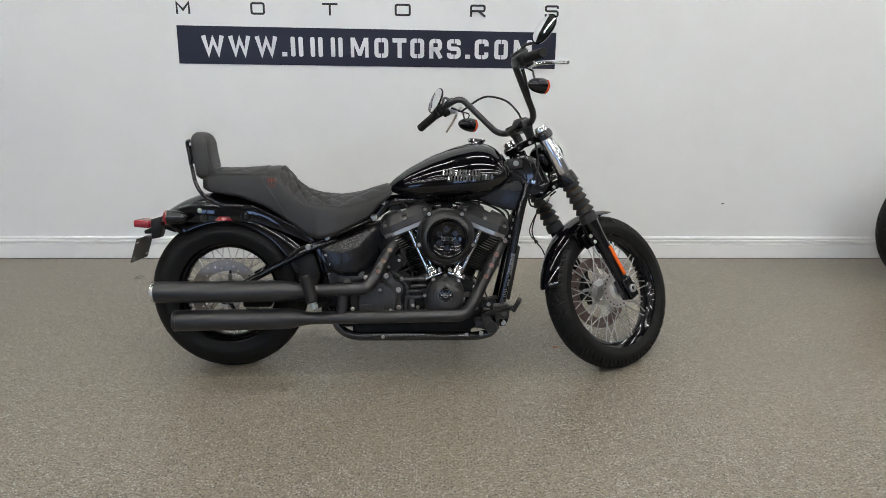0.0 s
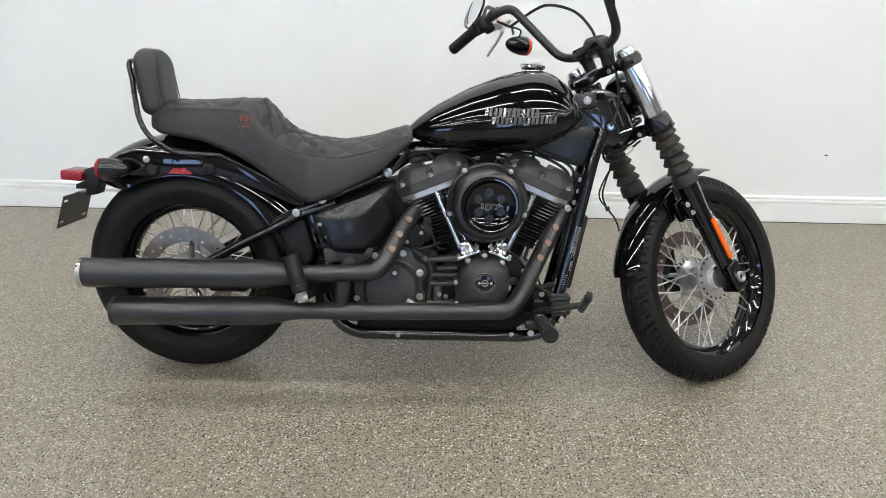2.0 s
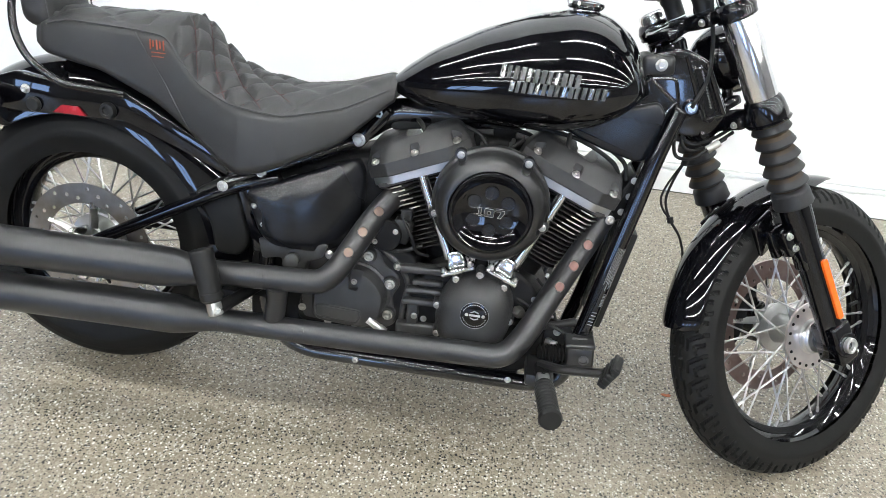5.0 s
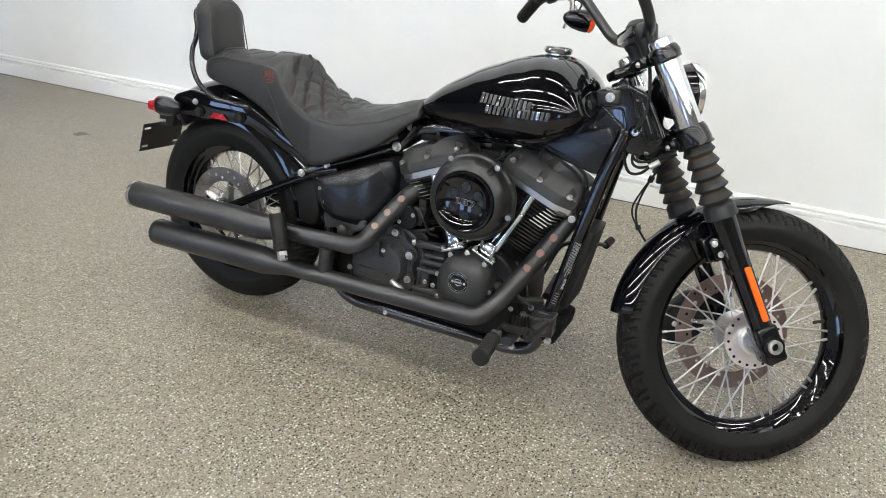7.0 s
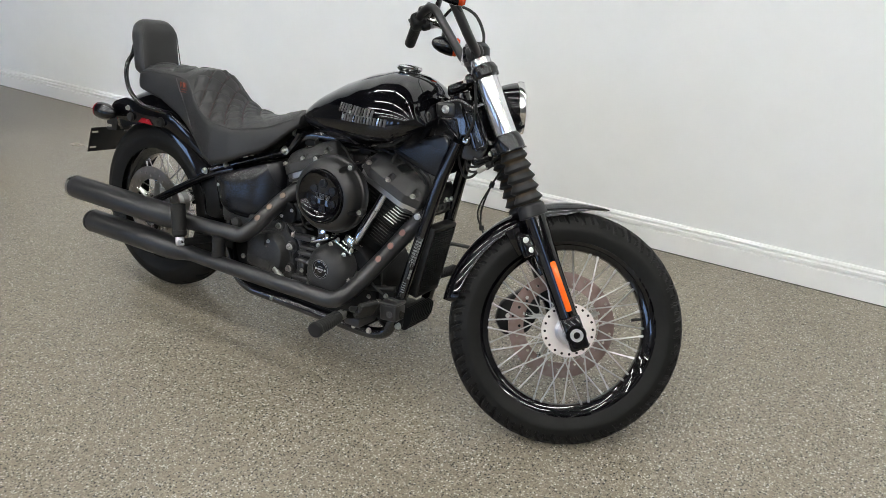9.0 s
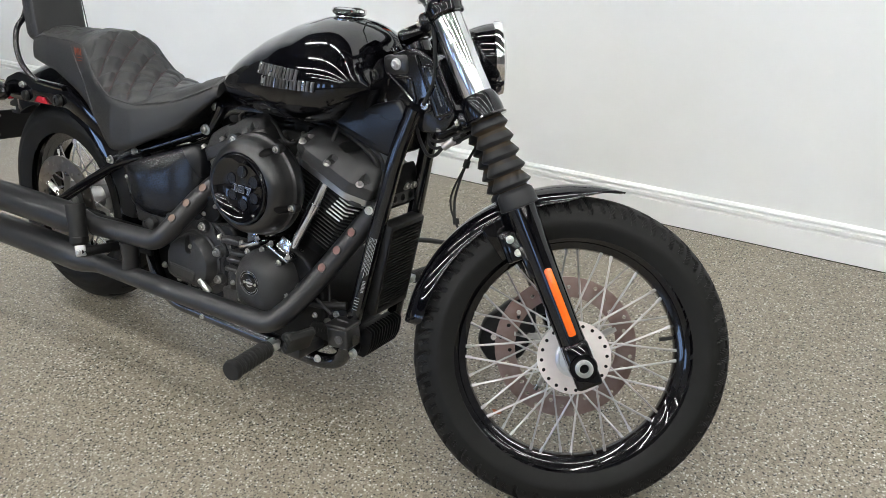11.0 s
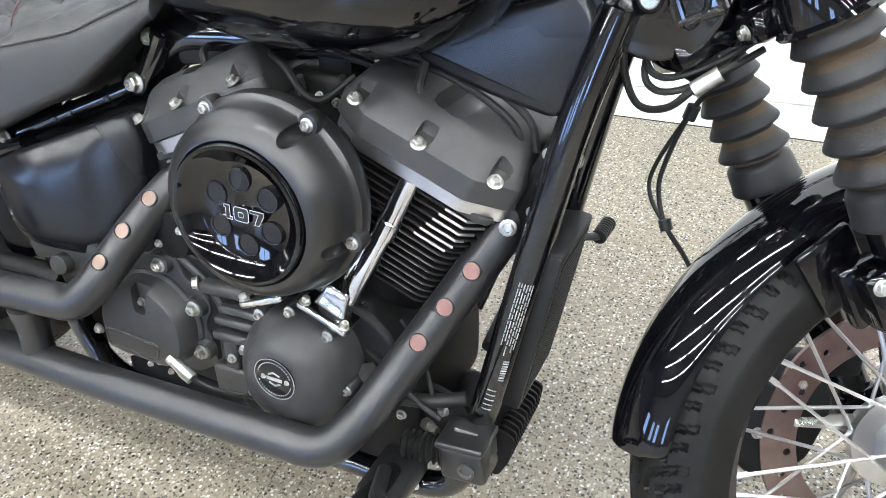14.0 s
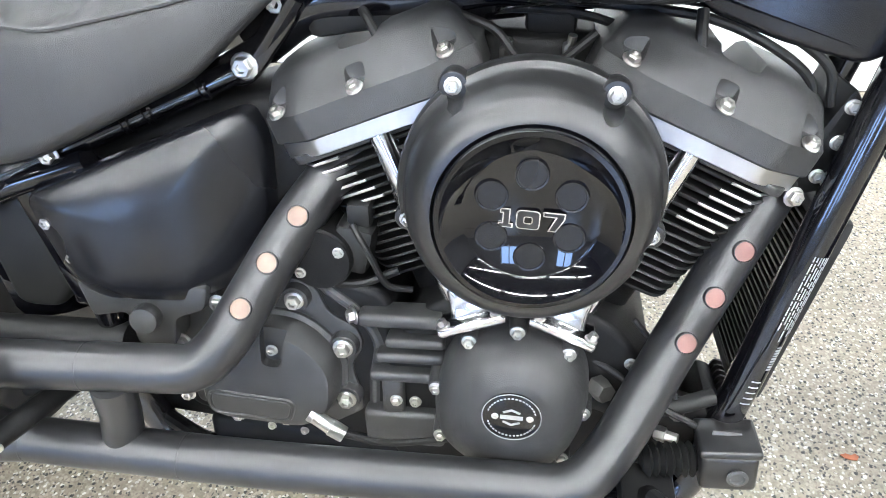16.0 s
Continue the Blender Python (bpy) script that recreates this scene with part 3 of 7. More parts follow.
def wheel(name, R, width, rim_r, rim_w, groove, spokes, hub_r, m, label, tyre_label):
    """A wire-spoked wheel round y: the rim carries tyre, hub and spokes."""
    bm = bmesh.new()
    w = rim_w / 2
    prof = [(rim_r + 0.012, -w), (rim_r + 0.014, -w + 0.004), (rim_r + 0.004, -w + 0.009), (rim_r - 0.001, -w + 0.012), (rim_r - 0.0045, -w + 0.0145), (rim_r - 0.0045, -w * 0.62), (rim_r - 0.009, -w * 0.58),
            (rim_r - 0.018, -w * 0.45), (rim_r - 0.021, -w * 0.2), (rim_r - 0.021, w * 0.2), (rim_r - 0.018, w * 0.45), (rim_r - 0.009, w * 0.58), (rim_r - 0.0045, w * 0.62),
            (rim_r - 0.0045, w - 0.0145), (rim_r - 0.001, w - 0.012), (rim_r + 0.004, w - 0.009), (rim_r + 0.014, w - 0.004), (rim_r + 0.012, w), (rim_r - 0.004, w * 0.3), (rim_r - 0.004, -w * 0.3)]
    turn = Matrix(((1, 0, 0, 0), (0, 0, -1, 0), (0, 1, 0, 0), (0, 0, 0, 1)))
    rings = []
    for k in range(96):
        a = 2 * math.pi * k / 96
        rings.append([bm.verts.new((r * math.cos(a), y, r * math.sin(a))) for r, y in prof])
    skin(bm, rings, loop=True)
    root = part(name, bm, RIM_BLACK, bike, label, m)
    bm = bmesh.new()
    tyre_mesh(bm, R, width, rim_r + 0.006, groove)
    part("tyre", bm, RUBBER, root, tyre_label, sharp=28)
    # hub shell
    bm = bmesh.new()
    hp = [(0.0, -0.062), (0.018, -0.062), (0.02, -0.05), (hub_r, -0.046), (hub_r, -0.036), (hub_r * 0.62, -0.03), (hub_r * 0.55, 0.0), (hub_r * 0.62, 0.03),
          (hub_r, 0.036), (hub_r, 0.046), (0.02, 0.05), (0.018, 0.062), (0.0, 0.062)]
    lathe(bm, hp, turn, 40)
    part("hub", bm, ALLOY, root, "machined alloy hub")
    # spokes: four families, each one mesh turned round the axle
    fams = []
    for side in (-1, 1):
        for lead in (-1, 1):
            sb = bmesh.new()
            a0, a1 = 0.0, lead * radians(38)
            p = Vector((hub_r * 0.9 * math.cos(a0), side * 0.043, hub_r * 0.9 * math.sin(a0)))
            q = Vector(((rim_r - 0.012) * math.cos(a1), side * 0.010, (rim_r - 0.012) * math.sin(a1)))
            tube(sb, [p, q], 0.0023, 6)
            tube(sb, [q - (q - p).normalized() * 0.02, q + (q - p).normalized() * 0.004], 0.0036, 6)
            ob = part("spoke", sb, SPOKE, root)
            fams.append(ob.data)
            bpy.data.objects.remove(ob)
    each = spokes // 4
    for fi, me in enumerate(fams):
        for k in range(each):
            a = 360 * (k + fi * 0.25) / each
            share("spoke", me, root, pose(0, 0, 0, 0, a, 0))
    return root


def brake_disc(root, side, R, inner, y, mat):
    """A drilled disc on its carrier, beside the hub."""
    turn = Matrix(((1, 0, 0, 0), (0, 0, -1, 0), (0, 1, 0, 0), (0, 0, 0, 1)))
    bm = bmesh.new()
    n = 72
    rings = [[bm.verts.new((r * math.cos(2 * math.pi * k / n), y + h, r * math.sin(2 * math.pi * k / n))) for r, h in ((inner, -0.0025), (R, -0.0025), (R, 0.0025), (inner, 0.0025))] for k in range(n)]
    skin(bm, rings, loop=True)
    disc = part("brake_disc", bm, mat, root, "drilled steel brake disc")
    g = bmesh.new()
    for k in range(30):
        a = 2 * math.pi * k / 30
        r = inner + (R - inner) * (0.26, 0.5, 0.74)[k % 3]
        lathe(g, [(0.0046, -0.01), (0.0046, 0.01)], Matrix.Translation((r * math.cos(a), y, r * math.sin(a))) @ turn, 12)
    carve(disc, [g])
    for k in range(5):
        a = 2 * math.pi * k / 5
        bm = bmesh.new()
        tube(bm, [(0.03 * math.cos(a), y, 0.03 * math.sin(a)), ((inner + 0.006) * math.cos(a + 0.3), y, (inner + 0.006) * math.sin(a + 0.3))], [0.011, 0.008], 8, True, 0.5)
        part("carrier_arm", bm, STEEL, root)
    bm = bmesh.new()
    lathe(bm, [(0.0, -0.008), (0.042, -0.008), (0.044, -0.004), (0.044, 0.006), (0.0, 0.006)], Matrix.Translation((0, y, 0)) @ turn, 32)
    part("disc_carrier", bm, STEEL, root)


front_wheel = wheel("front_wheel", 0.334, 0.112, 0.242, 0.066, front_groove, 40, 0.058, STEER @ pose(0.070, 0, 0.003, 0, 18, 0),
                    "gloss black wire-spoked front wheel turned aside", "black front tyre with zigzag tread")
brake_disc(front_wheel, 1, 0.157, 0.112, 0.062, DISC)
bm = bmesh.new()
_turn = Matrix(((1, 0, 0, 0), (0, 0, -1, 0), (0, 1, 0, 0), (0, 0, 0, 1)))
lathe(bm, [(0.02, -0.002), (0.042, -0.002), (0.044, -0.004), (0.0745, -0.004), (0.0765, -0.002), (0.0765, 0.003), (0.02, 0.003)], Matrix.Translation((0, -0.052, 0)) @ _turn, 40)
_flange = part("hub_flange", bm, ROSE, front_wheel, "drilled machined hub flange, a red reflection in its colour")
bm = bmesh.new()
lathe(bm, [(0.0, 0.030), (0.020, 0.030), (0.022, 0.027), (0.022, 0.020), (0.033, 0.018), (0.035, 0.015), (0.035, 0.010), (0.0385, 0.008), (0.040, 0.005), (0.040, 0.0)], axis_to((0, -0.056, 0), (0, -1, 0)), 40)
part("hub_boss", bm, ALLOY, front_wheel, "turned bright hub boss with steps")
for _k in range(20):
    _a = 2 * math.pi * _k / 20
    bm = bmesh.new()
    lathe(bm, [(0.0, 0.0), (0.0036, 0.0), (0.0036, 0.0012), (0.0026, 0.0014), (0.0, 0.0008)], axis_to((0.0675 * math.cos(_a), -0.0558, 0.0675 * math.sin(_a)), (0, -1, 0)), 12)
    part("flange_hole", bm, CAST, _flange)
bm = bmesh.new()
tube(bm, [(0.222, -0.004, 0.02), (0.19, -0.006, 0.018)], [0.004, 0.0045], 8)
part("valve_stem", bm, SOFT, front_wheel)

rear_wheel = wheel("rear_wheel", 0.325, 0.152, 0.207, 0.082, rear_groove, 40, 0.062, Matrix.Translation(AXLE_R) @ pose(0, 0, 0, 0, 9, 0),
                   "gloss black wire-spoked rear wheel", "wide black rear tyre")
brake_disc(rear_wheel, -1, 0.146, 0.098, -0.078, REAR_DISC)
bm = bmesh.new()
tube(bm, [AXLE_R + Vector((0, -0.135, 0)), AXLE_R + Vector((0, 0.135, 0))], 0.013, 16)
part("rear_axle", bm, STEEL, bike)

# ---- fork, steering and front end (steering frame) ----
for _s in (-1, 1):
    _y = 0.110 * _s
    bm = bmesh.new()
    tube(bm, [(0.073, _y, -0.042), (0.073, _y, -0.036), (0.073, _y, 0.0), (0.073, _y, 0.03), (0.073, _y, 0.06), (0.073, _y, 0.26), (0.073, _y, 0.30), (0.073, _y, 0.355)],
         [0.020, 0.024, 0.027, 0.028, 0.0265, 0.0285, 0.031, 0.032], 24)
    lathe(bm, [(0.0, -0.034), (0.026, -0.034), (0.028, -0.03), (0.028, 0.03), (0.026, 0.034), (0.0, 0.034)], Matrix.Translation((0.073, _y, 0.0)) @ _turn, 24)
    rbox(bm, (0.02, 0.03, 0.07), Matrix.Translation((0.049, _y, 0.23)), 0.006)
    rbox(bm, (0.052, 0.062, 0.094), Matrix.Translation((0.073, _y, 0.004)), 0.007, 3)
    leg = part("fork_leg", bm, GLOSS, bike, "gloss black fork slider", STEER)
    bm = bmesh.new()
    lathe(bm, [(0.0095, -0.002), (0.0175, -0.002), (0.0172, 0.001), (0.0172, 0.007), (0.0155, 0.0085), (0.0110, 0.0085), (0.0095, 0.006), (0.0095, -0.002)], axis_to((0.073, _y + _s * 0.034, 0), (0, _s, 0)), 28, False)
    part("axle_nut", bm, ALLOY, leg, "bright ring round the hollow axle end")
    bm = bmesh.new()
    prof, z0, z1, cnt = [], 0.374, 0.522, 5
    for i in range(cnt):
        z = z0 + (z1 - z0) * i / cnt
        dz = (z1 - z0) / cnt
        w = 0.0405 - 0.003 * i / cnt
        prof += [(0.0285, z), (0.0290, z + dz * 0.08), (w - 0.002, z + dz * 0.24), (w, z + dz * 0.32), (w - 0.0002, z + dz * 0.38), (w - 0.0018, z + dz * 0.48), (0.0330, z + dz * 0.76), (0.0290, z + dz * 0.98)]
    prof = [(0.033, 0.336), (0.0385, 0.337), (0.0398, 0.3395), (0.0385, 0.343), (0.0372, 0.364), (0.0355, 0.3685), (0.030, 0.3735)] + prof + [(0.0312, z1), (0.034, 0.528)]
    lathe(bm, prof, Matrix.Translation((0.073, _y, 0)), 36)
    gaiter = part("fork_gaiter", bm, GAITER, bike, "ribbed dusty black rubber fork gaiter", STEER, 50)
    gaiter.data.materials.append(DUST)
    for f in gaiter.data.polygons:                          # dust has settled in the folds
        c = f.center
        if math.hypot(c.x - 0.073, c.y - _y) < 0.0325 and 0.374 < c.z < z1:
            f.material_index = 1
    bm = bmesh.new()
    lathe(bm, [(0.0295, 0.545), (0.0305, 0.548), (0.0305, 0.728), (0.0295, 0.731)], Matrix.Translation((0.073, _y, 0)), 40)
    part("fork_cover", bm, BRUSHED, bike, "polished chrome upper fork tube", STEER)
    bm = bmesh.new()
    lathe(bm, [(0.0, 0.786), (0.018, 0.786), (0.026, 0.783), (0.028, 0.777), (0.028, 0.758)], Matrix.Translation((0.073, _y, 0)), 24)
    part("fork_cap", bm, CHROME, bike, "chrome fork cap", STEER)

for _z, _h, _nm in ((0.537, 0.036, "lower_clamp"), (0.748, 0.034, "upper_clamp")):
    bm = bmesh.new()
    up, lowr = (0.034, 0.006) if _z < 0.6 else (_h / 2, 0.0)
    for _s in (-1, 1):
        lathe(bm, [(0.026, -_h / 2), (0.036 + lowr, -_h / 2), (0.0375 + lowr, -_h / 2 + 0.003), (0.0365 + lowr * 0.6, -_h / 2 + 0.007), (0.0385 + lowr * 0.3, 0.0), (0.0375, up - 0.014), (0.034, up - 0.004), (0.030, up)], Matrix.Translation((0.073, 0.110 * _s, _z)), 36)
    rbox(bm, (0.056, 0.18, _h * 0.8), Matrix.Translation((0.050, 0, _z)), 0.008)
    rbox(bm, (0.075, 0.07, _h * 0.8), Matrix.Translation((0.010, 0, _z)), 0.01)
    clamp = part(_nm, bm, GLOSS, bike, "gloss black fork clamp", STEER)
    for _s in (-1, 1):
        bolt(clamp, (0.021, 0.075 * _s, _z), (-1, 0, 0), 0.006)
bm = bmesh.new()
lathe(bm, [(0.028, 0.555), (0.031, 0.56), (0.027, 0.6), (0.027, 0.69), (0.031, 0.725), (0.028, 0.73)], None, 28)
part("steering_head", bm, GLOSS, bike, "gloss black steering head", STEER)

# orange side reflectors
for _s in (-1, 1):
    bm = bmesh.new()
    out = rounded([(0.0, -0.008), (0.0, 0.008), (0.142, 0.008), (0.142, -0.008)], 0.006)
    prism(bm, out, 0.007, Matrix.Translation((0.076, 0.1365 * _s, 0.066)) @ (Matrix(((0, 1, 0, 0), (0, 0, _s, 0), (1, 0, 0, 0), (0, 0, 0, 1)))), 0.002)
    part("reflector", bm, ORANGE, bike, "long orange side reflector", STEER)

# front fender with its stays
def arc_fender(bm, R, half, a0, a1, drop, thick=0.003, n=40, crown=10, point=0.0):
    """A curved mudguard round y, from angle a0 to a1, its sides turned down by drop."""
    shells = []
    for off in (0, -thick):
        rows = []
        for i in range(n + 1):
            t = a0 + (a1 - a0) * i / n
            end = min(i, n - i) / n
            if point:                                       # a plain cut with rounded corners
                k = 0.66 + 0.34 * math.sqrt(1 - (1 - min(1, end / 0.045)) ** 2)
            else:
                k = 1 - (1 - min(1, end / 0.10)) ** 2 * 0.55
            lip = 1.0
            if point and i / n < point:                     # the leading end narrows to a flat pointed lip
                f = i / n / point
                k, lip = 0.30 + 0.70 * math.sin(f * math.pi / 2) ** 0.8, 0.12 + 0.88 * f
            row = []
            for j in range(crown + 1):
                s = -1 + 2 * j / crown
                th = s * radians(78)
                y = half * k * math.sin(th) / math.sin(radians(78))
                r = R + off - drop * k * lip * (1 - math.cos(th)) / (1 - math.cos(radians(78)))
                row.append(bm.verts.new((r * math.cos(t), y, r * math.sin(t))))
            rows.append(row)
        shells.append(rows)
    for rows in shells:
        for a, b in zip(rows, rows[1:]):
            for j in range(crown):
                bm.faces.new((a[j], a[j + 1], b[j + 1], b[j]))
    o, i = shells
    for k in range(n):
        for j in (0, crown):
            bm.faces.new((o[k][j], o[k + 1][j], i[k + 1][j], i[k][j]))
    for k in (0, n):
        for j in range(crown):
            bm.faces.new((o[k][j], o[k][j + 1], i[k][j + 1], i[k][j]))
    return bm


bm = bmesh.new()
arc_fender(bm, 0.362, 0.053, radians(51), radians(147), 0.034, 0.0035, 88, 14, 0.22)
ffend = part("front_fender", bm, GLOSS, bike, "gloss black front fender", STEER @ pose(0.070, 0, 0), 40)
for _s in (-1, 1):
    bm = bmesh.new()
    rbox(bm, (0.060, 0.010, 0.085), Matrix.Translation((-0.045, 0.062 * _s, 0.290)) @ pose(0, 0, 0, -14 * _s, -12, 0), 0.004)
    part("fender_stay", bm, GLOSS, ffend)
    bm = bmesh.new()
    rbox(bm, (0.045, 0.020, 0.065), Matrix.Translation((-0.035, 0.079 * _s, 0.268)), 0.006)
    part("stay_spacer", bm, GLOSS, ffend)
    bm = bmesh.new()
    rbox(bm, (0.032, 0.030, 0.058), Matrix.Translation((-0.035, 0.102 * _s, 0.268)), 0.006)
    part("stay_foot", bm, GLOSS, ffend)
    for _p in ((-0.044, 0.284), (-0.038, 0.254)):
        bolt(ffend, (_p[0] + 0.005, 0.1165 * _s, _p[1]), (0, _s, 0), 0.0065)

# headlight
HL = STEER @ axis_to((0.155, 0, 0.637), (0.945, 0, -0.327))
bm = bmesh.new()
lathe(bm, [(0.0, -0.105), (0.025, -0.102), (0.045, -0.09), (0.060, -0.065), (0.068, -0.035), (0.071, -0.012)], None, 48)
head = part("headlight", bm, GLOSS, bike, "gloss black headlight bucket", HL)
bm = bmesh.new()
lathe(bm, [(0.070, -0.014), (0.0745, -0.012), (0.0755, -0.004), (0.0735, 0.004), (0.066, 0.007), (0.064, 0.004)], None, 48, False)
part("trim_ring", bm, CHROME, head, "chrome headlight ring")
bm = bmesh.new()
lathe(bm, [(0.065, 0.003), (0.052, 0.008), (0.030, 0.0115), (0.0, 0.013)], None, 40)
part("lens", bm, GLASS, head, "clear headlight lens")
bm = bmesh.new()
rbox(bm, (0.06, 0.05, 0.02), Matrix.Translation((0.080, 0, 0.56)), 0.006)
tube(bm, [(0.07, 0, 0.56), (0.10, 0, 0.575), (0.11, 0, 0.60)], 0.012, 12)
part("headlight_bracket", bm, GLOSS, bike, "", STEER)

# handlebar, risers and gauge
BAR = [(0.076, 0.0, 0.812), (0.076, 0.070, 0.812), (0.062, 0.130, 0.838), (0.034, 0.198, 1.052), (-0.002, 0.245, 1.058), (-0.057, 0.451, 1.030)]
_half = bend(BAR, 0.055, 8)
bm = bmesh.new()
tube(bm, [Vector((p.x, -p.y, p.z)) for p in _half[::-1]][:-1] + _half, 0.0135, 16)
bar = part("handlebar", bm, SATIN, bike, "satin black mini ape hanger handlebar", STEER)
bm = bmesh.new()
for _s in (-1, 1):
    lathe(bm, [(0.019, 0.762), (0.019, 0.79), (0.022, 0.796), (0.022, 0.812)], Matrix.Translation((0.071, 0.040 * _s, 0)), 20)
rbox(bm, (0.052, 0.135, 0.040), Matrix.Translation((0.073, 0, 0.820)), 0.016, 3)
riser = part("riser_clamp", bm, SATIN, bike, "satin black riser clamp", STEER)
bm = bmesh.new()
rbox(bm, (0.012, 0.112, 0.028), Matrix.Translation((0.048, 0, 0.829)) @ pose(0, 0, 0, 0, 20, 0), 0.005)
part("gauge", bm, GLOSS, riser, "slim dark gauge display")
bm = bmesh.new()
lathe(bm, [(0.0, 0.0), (0.034, 0.0), (0.039, 0.010), (0.039, 0.042), (0.031, 0.054), (0.0, 0.056)], axis_to((0.072, -0.012, 0.795), (0.35, 0, 0.94)), 32)
part("gauge_housing", bm, SATIN, riser, "satin black cover over the clamp")

_gd = (Vector(BAR[-1]) - Vector(BAR[-2])).normalized()
_ge = Vector(BAR[-1])


def mirrored(p, s):
    return Vector((p[0], p[1] * s, p[2]))


for _s in (-1, 1):
    end, along = mirrored(_ge, _s), mirrored(_gd, _s)
    bm = bmesh.new()
    prof = [(0.0, -0.004), (0.016, -0.004), (0.018, -0.002)]
    for i in range(14):
        z = i * 0.0085
        prof += [(0.0178, z), (0.0185, z + 0.0015), (0.0185, z + 0.006), (0.0178, z + 0.0075)]
    prof += [(0.021, 0.120), (0.021, 0.126), (0.014, 0.127)]
    lathe(bm, prof, axis_to(end, -along), 24)
    part("grip", bm, SOFT, bar, "black rubber grip")
    # control pod
    pod = end - along * 0.155
    bm = bmesh.new()
    rbox(bm, (0.05, 0.048, 0.055), axis_to(pod, along), 0.014, 3)
    rbox(bm, (0.036, 0.04, 0.03), axis_to(pod + Vector((0.02, 0, -0.016)), along), 0.01, 3)
    part("switch_pod", bm, SOFT, bar, "black switch housing")
    bm = bmesh.new()
    rbox(bm, (0.045, 0.032, 0.04), axis_to(pod - along * 0.05 + Vector((0.014, 0, 0.002)), along), 0.01, 3)
    if _s < 0:
        rbox(bm, (0.05, 0.055, 0.035), axis_to(pod - along * 0.045 + Vector((0.03, 0, 0.016)), (0, 0, 1)), 0.008, 3)
    part("lever_clamp", bm, SATIN, bar)
    # lever
    root = mirrored((0.040, 0.285, 1.012), _s)
    tip = mirrored((0.050, 0.435, 0.955), _s)
    mid = (root + tip) / 2 + Vector((0.016, 0, 0.0))
    bm = bmesh.new()
    path = smooth_path([root, root * 0.7 + mid * 0.3 + Vector((0.01, 0, 0)), mid, mid * 0.35 + tip * 0.65, tip], 6)
    rr = [0.0105 - 0.004 * i / (len(path) - 1) for i in range(len(path))]
    rr[-1], rr[-2] = 0.0075, 0.0078
    tube(bm, path, rr, 10, True, 0.75)
    part("lever", bm, BRUSHED, bar, "polished alloy hand lever")
    # lever perch: a bright clamp, its pivot screw and the cable's adjuster
    perch = bmesh.new()
    rbox(perch, (0.030, 0.024, 0.022), axis_to(root - Vector((0.006, 0.006 * _s, -0.006)), along), 0.005, 2)
    rbox(perch, (0.020, 0.020, 0.034), axis_to(root.lerp(pod, 0.45) + Vector((0.010, 0, -0.006)), along), 0.005, 2)
    tube(perch, [root + Vector((0.006, -0.006 * _s, 0.0)), root + Vector((0.018, -0.034 * _s, 0.004))], [0.0065, 0.0050], 10)
    perch_ob = part("lever_perch", perch, ALLOY, bar, "bright lever perch with cable adjuster")
    bolt(perch_ob, root + Vector((0.004, 0.004 * _s, 0.012)), (0.1, 0, 1), 0.0065)
    # switch buttons on the pod's inner face
    for dz, wide in ((0.010, 0.012), (-0.008, 0.016)):
        bm = bmesh.new()
        rbox(bm, (0.008, wide, 0.009), axis_to(pod + Vector((-0.026, -0.004 * _s, dz)), along), 0.003, 2)
        part("switch_button", bm, SATIN, bar)
    # mirror, its slightly domed glass turned back and up towards the rider
    face_n, long_ax = (Vector((-0.70, -0.55, 0.42)), Vector((0.62, 0, 0.78))) if _s < 0 else (Vector((-0.80, -0.45, 0.39)), Vector((0.44, 0, 0.90)))
    TURN = (LEAN_POSE @ STEER).to_3x3().inverted()
    face_n = (TURN @ face_n).normalized()
    long_ax = TURN @ long_ax
    long_ax = (long_ax - face_n * long_ax.dot(face_n)).normalized()
    side_ax = face_n.cross(long_ax)
    mc = mirrored((0.058, 0.401, 1.104), _s)
    mp = Matrix.Translation(mc) @ Matrix((long_ax, side_ax, face_n)).transposed().to_4x4()
    base = pod - along * 0.045 + Vector((0.024, 0, 0.018))
    back = mc - face_n * 0.016 - long_ax * 0.018
    bm = bmesh.new()
    tube(bm, smooth_path([base, base.lerp(back, 0.3) + Vector((0.006, 0, 0.014)), base.lerp(back, 0.75) - face_n * 0.012, back], 6), [0.0060] * 19, 10)
    part("mirror_stem", bm, SATIN, bar, "black mirror stem")
    ell = lambda k, f: Vector((0.062 * f * (abs(math.cos(k)) ** 0.85) * math.copysign(1, math.cos(k)), 0.040 * f * (abs(math.sin(k)) ** 0.9) * math.copysign(1, math.sin(k)), 0))
    bm = bmesh.new()
    rings = []
    for f, z in ((0.25, -0.018), (0.7, -0.014), (0.95, -0.005), (1.0, 0.0), (0.97, 0.003), (0.93, 0.003)):
        rings.append([bm.verts.new(mp @ (ell(2 * math.pi * k / 32, f) + Vector((0, 0, z)))) for k in range(32)])
    skin(bm, rings)
    shell = part("mirror", bm, GLOSS, bar, "oval black mirror")
    bm = bmesh.new()
    rings = [[bm.verts.new(mp @ (ell(2 * math.pi * k / 32, f) + Vector((0, 0, 0.0035 + 0.0045 * (1 - f * f))))) for k in range(32)] for f in (0.92, 0.8, 0.65, 0.5, 0.35, 0.2, 0.06)]
    skin(bm, rings)
    part("mirror_glass", bm, MIRROR, shell, "reflecting mirror glass")
    # turn signal under the pod
    sc = mirrored((0.038, 0.254, 0.936), _s)
    d = Vector((0.80, 0, -0.5)).normalized()
    bm = bmesh.new()
